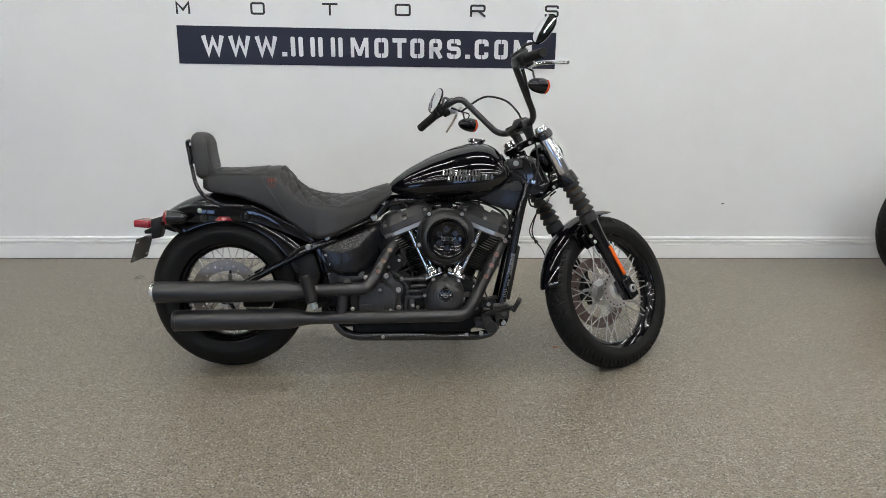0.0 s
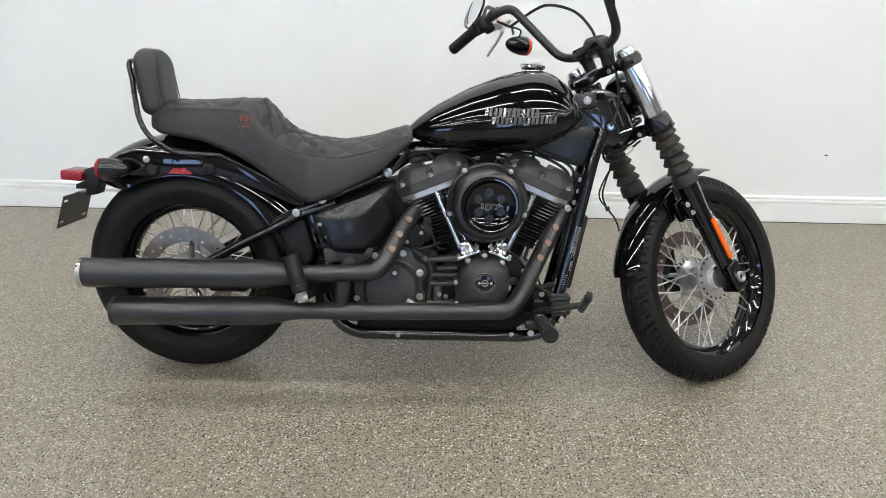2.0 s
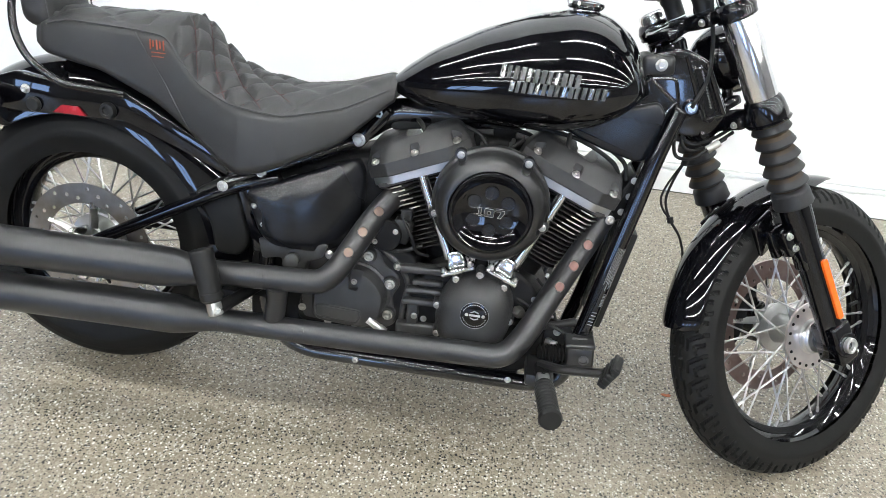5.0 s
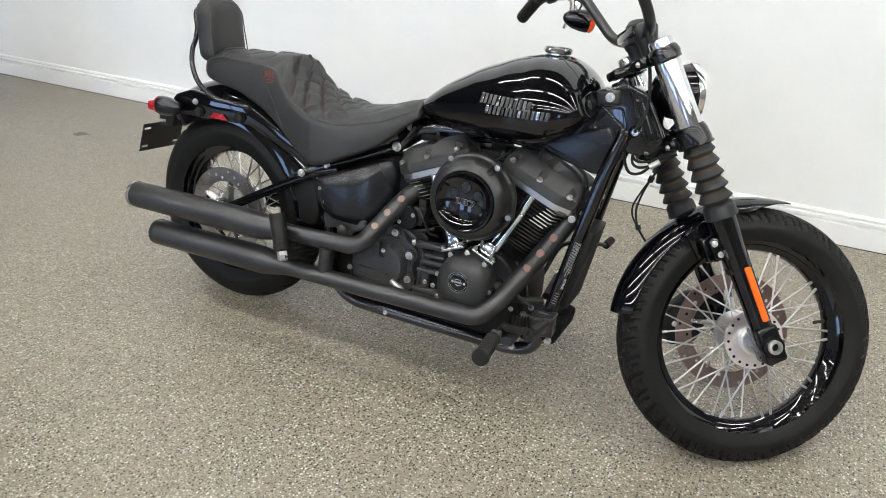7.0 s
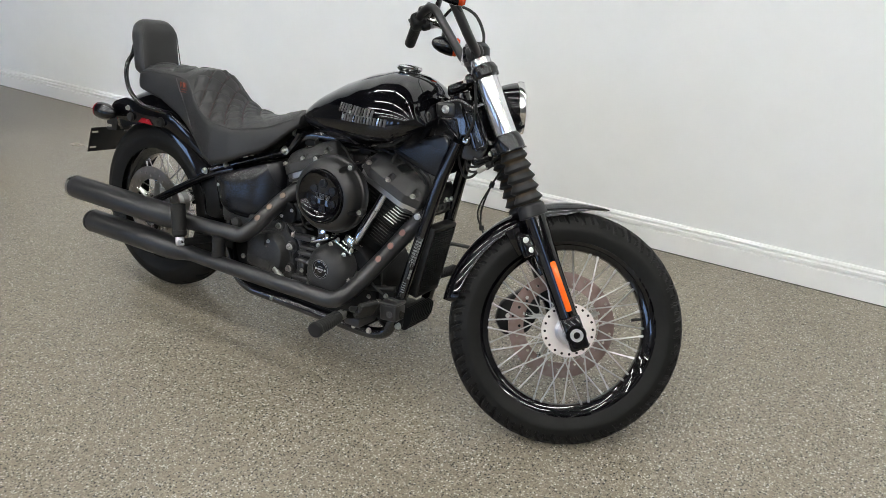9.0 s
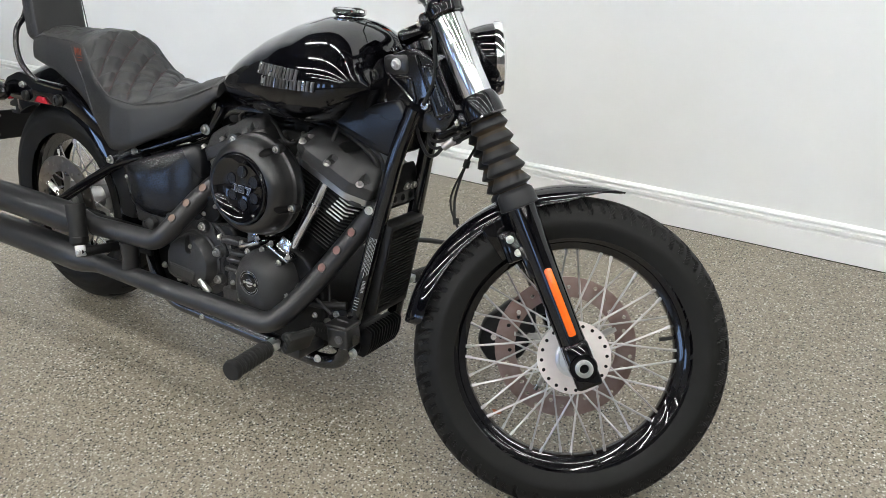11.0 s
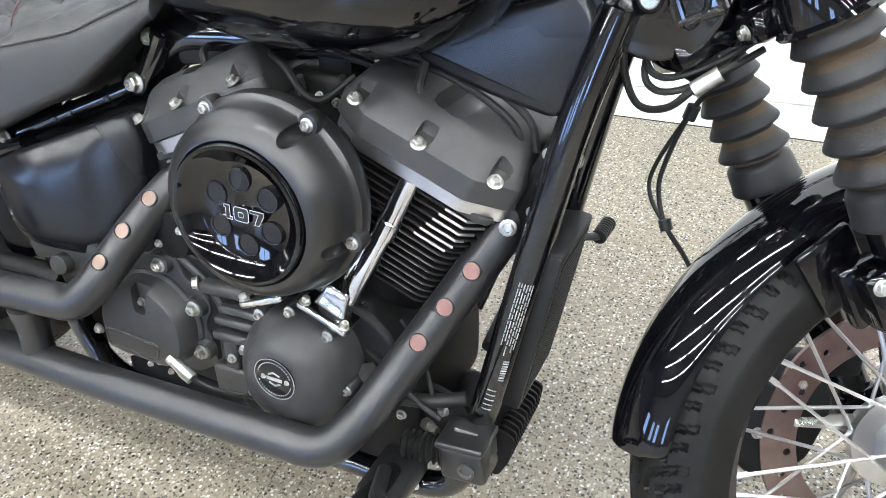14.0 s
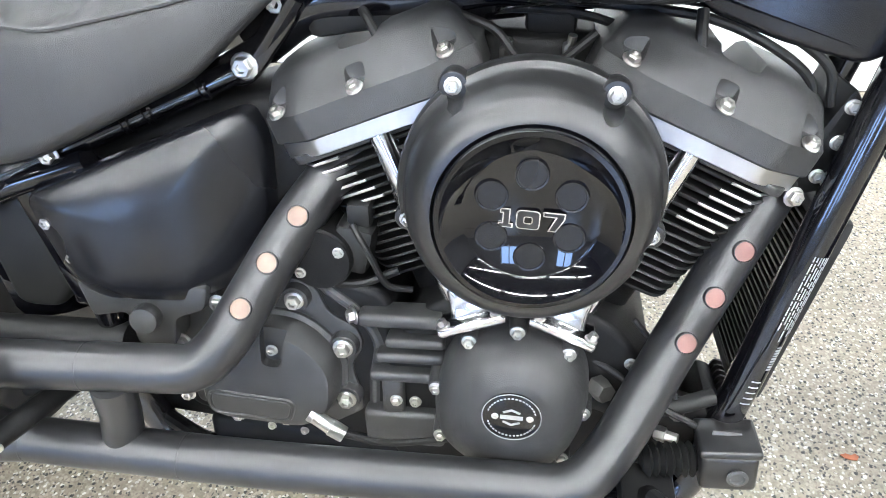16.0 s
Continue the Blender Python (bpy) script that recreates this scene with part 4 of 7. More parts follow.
    lathe(bm, [(0.0, -0.048), (0.008, -0.046), (0.018, -0.036), (0.026, -0.018), (0.030, 0.004), (0.031, 0.022), (0.030, 0.026), (0.0, 0.026)], axis_to(sc, d), 28)
    sig = part("turn_signal", bm, GLOSS, bar, "gloss black bullet turn signal")
    bm = bmesh.new()
    lathe(bm, [(0.0296, 0.022), (0.0290, 0.036), (0.024, 0.042), (0.0, 0.045)], axis_to(sc, d), 28)
    part("signal_lens", bm, AMBER, bar, "orange signal lens")
    bm = bmesh.new()
    tube(bm, [sc + Vector((0.0, 0, 0.028)), sc + Vector((0.012, 0, 0.06)), pod + Vector((0.016, 0, -0.02)) - along * 0.045], [0.006, 0.0055, 0.0055], 10)
    part("signal_stem", bm, CHROME, bar, "chrome signal stem")

# cables on the bars
bm = bmesh.new()
tube(bm, smooth_path([(0.03, 0.235, 1.0), (0.074, 0.15, 1.007), (0.097, 0.10, 0.995), (0.125, 0.05, 0.942), (0.125, 0.02, 0.876), (0.10, 0.0, 0.82), (0.06, -0.02, 0.74)], 8), 0.0045, 8)
tube(bm, smooth_path([(0.02, 0.245, 1.01), (0.05, 0.225, 0.975), (0.035, 0.232, 0.955)], 6), 0.003, 8)
tube(bm, smooth_path([(0.02, -0.235, 1.02), (0.045, -0.19, 0.95), (0.065, -0.135, 0.87), (0.060, -0.085, 0.80), (0.035, -0.070, 0.70), (0.010, -0.055, 0.64), (-0.03, -0.035, 0.60)], 7), 0.0042, 8)
tube(bm, smooth_path([(0.04, -0.225, 1.02), (0.055, -0.185, 0.955), (0.060, -0.155, 0.90)], 6), 0.003, 8)
part("control_cable", bm, SOFT, bar, "black control cables")

# ---- fuel tank ----
TANK_TOP = [(0.640, 0.775), (0.660, 0.800), (0.72, 0.845), (0.814, 0.896), (0.909, 0.934), (0.992, 0.955), (1.04, 0.954), (1.075, 0.942), (1.112, 0.915), (1.136, 0.875), (1.150, 0.830)]
TANK_LOW = [(0.640, 0.755), (0.66, 0.745), (0.72, 0.728), (0.80, 0.718), (0.90, 0.716), (1.00, 0.722), (1.06, 0.738), (1.10, 0.762), (1.135, 0.795), (1.150, 0.815)]
TANK_W = [(0.640, 0.030), (0.66, 0.052), (0.70, 0.078), (0.76, 0.102), (0.82, 0.122), (0.90, 0.148), (0.98, 0.168), (1.04, 0.174), (1.08, 0.173), (1.11, 0.163), (1.135, 0.140), (1.150, 0.095)]
TANK_MID = [(0.640, 0.765), (0.72, 0.775), (0.82, 0.790), (0.92, 0.800), (1.02, 0.810), (1.10, 0.825), (1.150, 0.822)]


def tank_ring(x, n=44):
    zt, zl, w, zm = (curve_at(t, x) for t in (TANK_TOP, TANK_LOW, TANK_W, TANK_MID))
    ring = []
    for k in range(n):
        a = 2 * math.pi * k / n
        c, s = math.cos(a), math.sin(a)
        if s >= 0:
            y = w * math.copysign(abs(c) ** 0.92, c)
            z = zm + (zt - zm) * s ** 1.05
        else:
            y = w * math.copysign(abs(c) ** 0.62, c)
            z = zm + (zm - zl) * -(abs(s) ** 0.85)
        ring.append(Vector((x, y, z)))
    return ring


def tank_side(x, z):
    """The right flank's y at a place on the tank."""
    best = min((p for p in tank_ring(x, 240) if p.y < 0), key=lambda p: abs(p.z - z))
    return best.y


bm = bmesh.new()
_xs = [0.640, 0.644, 0.652, 0.665] + [0.68 + 0.0175 * i for i in range(25)] + [1.115, 1.127, 1.137, 1.144, 1.148, 1.150]
skin(bm, [[bm.verts.new(p) for p in tank_ring(x)] for x in _xs])
tank = part("fuel_tank", bm, GLOSS, bike, "gloss black teardrop fuel tank", sharp=60)
bm = bmesh.new()
CAP = axis_to((1.009, 0.0, 0.940), (0.03, 0, 1))
lathe(bm, [(0.0, -0.004), (0.040, -0.004), (0.042, 0.002), (0.040, 0.006), (0.032, 0.008), (0.031, 0.014), (0.037, 0.018), (0.039, 0.023), (0.037, 0.028), (0.028, 0.031), (0.0, 0.032)], CAP, 40)
part("fuel_cap", bm, CHROME, tank, "chrome screw fuel cap")


# the maker's lettering becomes two rows of plain raised bars
def tank_badge(x0, x1, z0, z1, count, skew):
    """A row of slanted raised bars with chamfered rims."""
    for i in range(count):
        a = x0 + (x1 - x0) * i / count
        b = x0 + (x1 - x0) * (i + (0.74, 0.58, 0.66)[i % 3]) / count
        lean = 0.12 * (z1 - z0)
        g, rows = bmesh.new(), []
        for off, inset in ((0.0002, 0.0), (0.0030, 0.0), (0.0042, 0.0016)):
            row = []
            for x, z, dx in ((a + inset, z0 + inset, 0), (b - inset, z0 + inset, 0), (b - inset, z1 - inset, lean), (a + inset, z1 - inset, lean)):
                zz = z + skew * (x - x0)
                row.append(g.verts.new((x + dx, tank_side(x + dx, zz) - off, zz)))
            rows.append(row)
        skin(g, rows)
        part("badge_bar", g, BADGE if i % 4 else BADGE_EDGE, tank, "raised charcoal emblem bar")


tank_badge(0.864, 1.016, 0.823, 0.847, 12, 0.0)
tank_badge(0.884, 1.066, 0.799, 0.820, 15, 0.05)

# ---- seat ----
SEAT_TOP = [(-0.11, 0.812), (-0.09, 0.838), (-0.055, 0.846), (0.04, 0.845), (0.13, 0.853), (0.195, 0.857), (0.216, 0.850), (0.247, 0.808), (0.282, 0.770), (0.34, 0.742), (0.434, 0.734), (0.529, 0.750), (0.62, 0.780), (0.648, 0.786), (0.655, 0.778)]
SEAT_SEAM = [(-0.11, 0.806), (-0.02, 0.828), (0.135, 0.826), (0.195, 0.820), (0.223, 0.782), (0.267, 0.737), (0.334, 0.710), (0.447, 0.699), (0.561, 0.722), (0.655, 0.768)]
SEAT_LOW = [(-0.11, 0.772), (-0.086, 0.757), (0.043, 0.738), (0.153, 0.694), (0.242, 0.640), (0.32, 0.584), (0.36, 0.570), (0.40, 0.578), (0.446, 0.598), (0.56, 0.653), (0.655, 0.745)]
SEAT_W = [(-0.11, 0.070), (-0.09, 0.090), (0.0, 0.104), (0.1, 0.110), (0.2, 0.118), (0.28, 0.140), (0.36, 0.163), (0.44, 0.160), (0.52, 0.136), (0.60, 0.096), (0.655, 0.062)]


def quilt_u(x):
    """Distance along the seat's face in quilt diamonds."""
    return (x - (curve_at(SEAT_TOP, x) - 0.735) * 0.9) / 0.084


def seat_section(x):
    zt, zs, zl, w = (curve_at(t, x) for t in (SEAT_TOP, SEAT_SEAM, SEAT_LOW, SEAT_W))
    out = []
    for j in range(25):                                     # the top, from the middle to the seam
        s = j / 24
        y = w * 0.92 * s
        z = zt - (zt - zs) * s ** 2.6
        puff = 0.0
        if 0.205 < x < 0.64 and s < 0.97:
            u, v = quilt_u(x), y / 0.080
            crease = min(abs((u + v + 0.5) % 1 - 0.5), abs((u - v + 0.5) % 1 - 0.5))
            fade = 1.0 if x < 0.36 else max(0.22, 1 - (x - 0.36) / 0.16)
            puff = (0.007 - 0.015 * math.exp(-(crease / 0.14) ** 2)) * fade
        elif -0.08 < x < 0.15 and s < 0.85:
            u, v = x / 0.115, y / 0.115
            crease = min(abs((u + v + 0.5) % 1 - 0.5), abs((u - v + 0.5) % 1 - 0.5))
            puff = 0.003 - 0.006 * math.exp(-(crease / 0.10) ** 2)
        out.append((y, z + puff))
    out.append((w * 0.945, zs - 0.003))                      # the seam's groove
    out.append((w * 0.965, zs - 0.005))
    for s in (0.12, 0.3, 0.5, 0.7, 0.88, 1.0):
        z = zs - 0.006 - (zs - 0.006 - zl) * s
        out.append((w * (0.97 + 0.06 * math.sin(math.pi * min(s, 0.75) / 1.5)), z))
    out.append((w * 0.94, zl - 0.006))
    out.append((w * 0.6, zl + 0.01))
    return out


bm = bmesh.new()
rings = []
for i in range(300):
    x = -0.11 + 0.765 * i / 299
    sec = seat_section(x)
    ring = [bm.verts.new((x, -y, z)) for y, z in sec[1:][::-1]] + [bm.verts.new((x, y, z)) for y, z in sec]
    rings.append(ring)
skin(bm, rings)
seat = part("seat", bm, VINYL, bike, "black vinyl two-up seat with diamond quilting", sharp=70)
bm = bmesh.new()
for _s in (-1, 1):
    path = []
    for i in range(90):
        x = -0.075 + 0.715 * i / 89
        path.append((x, _s * (curve_at(SEAT_W, x) * 0.955 + 0.001), curve_at(SEAT_SEAM, x) - 0.002))
    tube(bm, path, 0.0022, 6)
part("seat_piping", bm, THREAD, seat, "stitched seam round the seat top")
for _s in (-1, 1):                                           # the upright seam behind the step
    path = []
    for i in range(20):
        u = i / 19
        x = 0.128 + 0.075 * u + 0.045 * u * u
        zs, zl = curve_at(SEAT_SEAM, x), curve_at(SEAT_LOW, x)
        z = zs - 0.008 - (zs - zl - 0.012) * u
        sgm = (zs - 0.006 - z) / max(0.01, zs - 0.006 - zl)
        path.append((x, _s * (curve_at(SEAT_W, x) * (0.97 + 0.06 * math.sin(math.pi * min(max(sgm, 0.0), 0.75) / 1.5)) + 0.0004), z))
    bm = bmesh.new()
    tube(bm, path, 0.0013, 6)
    part("side_seam", bm, THREAD, seat, "stitched upright side seam")
for _c in range(-6, 11):
    for _d in (-1, 1):
        path = []
        for i in range(60):
            x = 0.208 + 0.24 * i / 59
            y = _d * (_c * 1.0 - quilt_u(x)) * 0.080
            w = curve_at(SEAT_W, x) * 0.92
            if abs(y) < w * 0.96:
                zt, zs = curve_at(SEAT_TOP, x), curve_at(SEAT_SEAM, x)
                path.append((x, y, zt - (zt - zs) * (abs(y) / w) ** 2.6 - 0.0062 * (1.0 if x < 0.36 else max(0.22, 1 - (x - 0.36) / 0.16))))
        if len(path) > 4:
            bm = bmesh.new()
            tube(bm, path, 0.0008, 5)
            part("quilt_stitch", bm, RED_THREAD, seat, "dark red stitched line")
# a small orange embroidered mark, as plain shapes
bm = bmesh.new()
for _x, _z, _w, _h in ((0.163, 0.800, 0.003, 0.02), (0.169, 0.802, 0.003, 0.013), (0.177, 0.800, 0.003, 0.02), (0.184, 0.801, 0.003, 0.016), (0.192, 0.800, 0.003, 0.02), (0.180, 0.785, 0.030, 0.0022), (0.178, 0.777, 0.026, 0.002)):
    _y = -(curve_at(SEAT_W, _x) * 1.012 + 0.0015)
    rbox(bm, (_w, 0.0016, _h), Matrix.Translation((_x, _y, _z)), 0.0006, 1)
part("seat_emblem", bm, PATCH, seat, "small orange embroidered mark")

# ---- backrest ----
bm = bmesh.new()
rings = []
for i in range(33):
    u = 0.5 - 0.5 * math.cos(math.pi * i / 32)
    z = 0.800 + 0.192 * u
    xb, xf = -0.140 - 0.026 * u, -0.068 - 0.018 * u
    w = 0.083 - 0.006 * u
    edge = min(u, 1 - u)
    k = math.sqrt(max(0.0, 1 - (1 - min(1, edge / (0.28 if u > 0.5 else 0.16))) ** 2)) * (0.62 if u > 0.5 else 0.25) + (0.38 if u > 0.5 else 0.75)
    kk = math.sqrt(max(0.0, 1 - (1 - min(1, edge / (0.24 if u > 0.5 else 0.12))) ** 2)) * 0.85 + 0.15
    cx, dx = (xb + xf) / 2, (xf - xb) / 2 * kk
    ring = []
    for a in range(40):
        t = 2 * math.pi * a / 40
        c, s = math.cos(t), math.sin(t)
        ring.append(bm.verts.new((cx + dx * math.copysign(abs(c) ** 0.5, c), w * k * math.copysign(abs(s) ** 0.45, s), z)))
    rings.append(ring)
skin(bm, rings)
rest = part("backrest", bm, VINYL, bike, "padded black vinyl backrest", sharp=60)
bm = bmesh.new()
path = []
for i in range(25):
    a = math.pi * i / 24
    path.append((-0.088 - 0.008 * math.sin(a), 0.074 * math.cos(a) if 0.0 < a < math.pi else 0.076 * math.cos(a), 0.915 + 0.066 * math.sin(a) ** 0.6))
tube(bm, [(-0.072, 0.080, 0.815)] + path + [(-0.072, -0.080, 0.815)], 0.0018, 6)
part("backrest_piping", bm, THREAD, rest)
bm = bmesh.new()
for _s in (-1, 1):
    tube(bm, smooth_path(bend([(0.108, 0.128 * _s, 0.694), (-0.030, 0.130 * _s, 0.700), (-0.100, 0.126 * _s, 0.742), (-0.128, 0.118 * _s, 0.790), (-0.140, 0.102 * _s, 0.838), (-0.158, 0.066 * _s, 0.862), (-0.166, 0.05 * _s, 0.90)], 0.03, 4), 2), 0.0078, 12)
tube(bm, bend([(-0.166, -0.05, 0.90), (-0.178, -0.046, 0.955), (-0.178, 0.046, 0.955), (-0.166, 0.05, 0.90)], 0.03, 5), 0.0078, 12)
rbox(bm, (0.004, 0.075, 0.075), Matrix.Translation((-0.162, 0, 0.90)) @ pose(0, 0, 0, 0, -8, 0), 0.001)
part("sissy_bar", bm, GLOSS, bike, "gloss black sissy bar tubing")

# ---- rear fender, struts, lights and plate ----
bm = bmesh.new()
arc_fender(bm, 0.424, 0.098, radians(-8), radians(133), 0.118, 0.003, 56, 16)
part("rear_fender", bm, GLOSS, bike, "gloss black rear fender", Matrix.Translation(AXLE_R), 40)
for _s in (-1, 1):
    bm = bmesh.new()
    out = [(-0.225, 0.655), (-0.20, 0.69), (-0.13, 0.715), (-0.04, 0.702), (0.10, 0.700), (0.118, 0.690), (0.22, 0.640), (0.335, 0.575), (0.345, 0.548), (0.325, 0.545), (0.21, 0.594), (0.10, 0.636), (-0.04, 0.632), (-0.12, 0.628), (-0.20, 0.632)]
    prism(bm, rounded([(x, z) for x, z in out], 0.015, 3), 0.016, Matrix(((1, 0, 0, 0), (0, 0, -_s * -1, _s * 0.104), (0, 1, 0, 0), (0, 0, 0, 1))), 0.004)
    strut = part("fender_strut", bm, GLOSS, bike, "gloss black fender strut")
    bm = bmesh.new()
    prism(bm, rounded([(-0.058, 0.636), (-0.036, 0.655), (0.000, 0.655), (0.018, 0.636)], 0.003), 0.006, Matrix(((1, 0, 0, 0), (0, 0, _s, _s * 0.119), (0, 1, 0, 0), (0, 0, 0, 1))), 0.0015)
    part("side_reflector", bm, RED, strut, "red side reflector")
    bm = bmesh.new()
    lathe(bm, [(0.0, 0), (0.017, 0), (0.018, 0.004), (0.015, 0.012), (0.009, 0.013), (0.008, 0.009), (0.0, 0.009)], axis_to((0.067, _s * 0.12, 0.655), (0, _s, 0)), 20)
    part("docking_point", bm, SOFT, strut)
    bm = bmesh.new()
    lathe(bm, [(0.0, 0), (0.015, 0), (0.016, 0.004), (0.013, 0.01), (0.0, 0.011)], axis_to((-0.098, _s * 0.12, 0.648), (0, _s, 0)), 20)
    part("docking_point", bm, SOFT, strut)
    bolt(strut, (-0.115, _s * 0.12, 0.678), (0, _s, 0), 0.008)
    # rear signals
    sc = Vector((-0.197, 0.150 * _s, 0.652))
    d = Vector((-1, 0, 0.02))
    bm = bmesh.new()
    lathe(bm, [(0.0, -0.048), (0.008, -0.046), (0.018, -0.036), (0.026, -0.018), (0.030, 0.004), (0.031, 0.030), (0.030, 0.034), (0.0, 0.034)], axis_to(sc, d), 28)
    tube(bm, [sc - Vector((0, _s * 0.02, 0)), (-0.190, 0.10 * _s, 0.652)], 0.009, 12)
    sig = part("turn_signal", bm, GLOSS, strut, "gloss black bullet turn signal")
    bm = bmesh.new()
    lathe(bm, [(0.0292, 0.032), (0.0285, 0.042), (0.022, 0.048), (0.0, 0.051)], axis_to(sc, d), 28)
    part("signal_lens", bm, RED, strut, "red signal lens")

bm = bmesh.new()
rbox(bm, (0.066, 0.095, 0.030), Matrix.Translation((-0.378, 0, 0.614)) @ pose(0, 0, 0, 0, 4, 0), 0.007, 3)
tail = part("tail_light", bm, RED, bike, "red bar tail light")
bm = bmesh.new()
prism(bm, [(-0.30, 0.645), (-0.345, 0.632), (-0.348, 0.598), (-0.375, 0.585), (-0.375, 0.572), (-0.345, 0.572), (-0.345, 0.55), (-0.315, 0.555), (-0.30, 0.60)], 0.06, Matrix(((1, 0, 0, 0), (0, 0, 1, -0.03), (0, 1, 0, 0), (0, 0, 0, 1))), 0.004)
part("light_mount", bm, SOFT, tail, "black tail light mount")
bm = bmesh.new()
PL = Matrix.Translation((-0.398, 0.0, 0.508)) @ pose(0, 0, 0, 0, 17, 0)
hw, hh = 0.09, 0.052
ys = [-hw, -0.084, -0.056, 0.056, 0.084, hw]
zs = [-hh, -0.038, -0.030, 0.030, 0.038, hh]
for i in range(5):
    for j in range(5):
        if not (i in (1, 3) and j in (1, 3)):
            rbox(bm, (0.0025, ys[i + 1] - ys[i], zs[j + 1] - zs[j]), PL @ Matrix.Translation((0, (ys[i] + ys[i + 1]) / 2, (zs[j] + zs[j + 1]) / 2)), 0)
bmesh.ops.remove_doubles(bm, verts=bm.verts[:], dist=1e-5)
rbox(bm, (0.03, 0.05, 0.012), Matrix.Translation((-0.365, 0, 0.555)), 0.002)
part("plate_holder", bm, SATIN, bike, "empty slotted black plate holder")

# ---- frame ----
bm = bmesh.new()
tube(bm, bend([(1.235, 0, 0.80), (1.10, 0, 0.76), (0.80, 0, 0.715), (0.64, 0, 0.705), (0.58, 0, 0.66)], 0.05, 5), 0.030, 16)
for _s in (-1, 1):
    tube(bm, bend([(1.222, 0.045 * _s, 0.785), (1.195, 0.060 * _s, 0.690), (1.115, 0.088 * _s, 0.285), (1.085, 0.095 * _s, 0.165), (1.02, 0.10 * _s, 0.148), (0.50, 0.10 * _s, 0.148), (0.44, 0.10 * _s, 0.175), (0.40, 0.10 * _s, 0.26), (0.41, 0.11 * _s, 0.46), (0.43, 0.115 * _s, 0.555)], 0.05, 5), 0.0185, 16)
    tube(bm, bend([(0.640, 0.040 * _s, 0.715), (0.585, 0.028 * _s, 0.642), (0.410, 0.104 * _s, 0.569), (0.322, 0.128 * _s, 0.534)], 0.03, 5), 0.0130, 14)
for _f in (0.30, 0.42, 0.72):                                # weld collars along the seat tubes
    for _s in (-1, 1):
        _q = Vector((0.410, 0.104 * _s, 0.569)).lerp(Vector((0.585, 0.028 * _s, 0.642)), _f)
        lathe(bm, [(0.0125, -0.006), (0.0152, -0.003), (0.0155, 0.002), (0.0125, 0.005)], axis_to(_q, (0.175, -0.076 * _s, 0.073)), 16)
frame_ob = part("frame", bm, NECK, bike, "gloss black tubular frame")
for _p, _s in (((0.581, -0.043, 0.643), 0.0118), ((0.397, -0.124, 0.566), 0.0088), ((0.322, -0.147, 0.534), 0.0095), ((0.622, -0.040, 0.706), 0.0105), ((0.97, -0.118, 0.160), 0.006), ((0.62, -0.118, 0.15), 0.006), ((1.03, -0.118, 0.165), 0.008)):
    bolt(frame_ob, _p, (0, -1, 0), _s)
bm = bmesh.new()
prism(bm, rounded([(1.140, 0.882), (1.205, 0.908), (1.262, 0.890), (1.322, 0.790), (1.295, 0.745), (1.250, 0.735), (1.210, 0.748), (1.165, 0.752), (1.118, 0.765), (1.128, 0.83)], 0.018, 4), 0.076, Matrix(((1, 0, 0, 0), (0, 0, 1, -0.038), (0, 1, 0, 0), (0, 0, 0, 1))), 0.006, 3)
neck = part("steering_neck", bm, NECK_CAST, bike, "gloss black cast steering neck")
for _a, _b in (((1.218, 0.892), (1.275, 0.775)), ((1.275, 0.775), (1.312, 0.790)), ((1.312, 0.790), (1.258, 0.885)), ((1.150, 0.850), (1.215, 0.800)), ((1.215, 0.800), (1.190, 0.760))):
    bm = bmesh.new()
    tube(bm, [(_a[0], -0.038, _a[1]), (_b[0], -0.038, _b[1])], 0.0045, 8)
    part("neck_rib", bm, NECK_CAST, neck)
for _loop in ([(1.152, 0.842), (1.206, 0.848), (1.222, 0.800), (1.196, 0.765), (1.140, 0.790)], [(1.232, 0.872), (1.256, 0.874), (1.300, 0.792), (1.284, 0.768)]):
    bm = bmesh.new()
    _o = rounded(_loop, 0.010, 4)
    tube(bm, [(x, -0.0385, z) for x, z in _o + _o[:1]], 0.0036, 8)
    part("neck_rim", bm, NECK_CAST, neck)
bolt(neck, (1.172, -0.0435, 0.870), (0, -1, 0), 0.0096)
bm = bmesh.new()
lathe(bm, [(0.016, -0.004), (0.0165, 0.008), (0.0135, 0.010), (0.012, 0.006), (0.0, 0.006)], axis_to((1.247, -0.036, 0.795), (0, -1, 0)), 24)
lock = part("steering_lock", bm, GLOSS, neck, "round steering lock with a steel barrel")
bm = bmesh.new()
lathe(bm, [(0.0, 0.004), (0.0095, 0.004), (0.0095, 0.0085), (0.008, 0.0095), (0.0, 0.0095)], axis_to((1.247, -0.036, 0.795), (0, -1, 0)), 20)
part("lock_barrel", bm, STEEL, lock, "steel lock barrel")
bm = bmesh.new()
rbox(bm, (0.064, 0.086, 0.042), Matrix.Translation((1.168, 0, 0.868)) @ pose(0, 0, 0, 0, -8, 0), 0.01, 3)
part("tank_mount", bm, SATIN, neck)
# stamped number as a row of plain bars
bm = bmesh.new()
for i in range(15):
    rbox(bm, (0.0042, 0.0008, 0.0032), Matrix.Translation((1.248 + 0.0026 * i, -0.0388, 0.876 - 0.0054 * i)) @ pose(0, 0, 0, 0, 30, 0), 0)
part("stamped_mark", bm, STAMP, neck, "row of stamped marks")
bm = bmesh.new()
rbox(bm, (0.05, 0.05, 0.035), Matrix.Translation((1.285, 0.005, 0.738)) @ pose(0, 0, 0, 0, 25, 0), 0.008, 2)
part("lock_block", bm, CAST, bike)

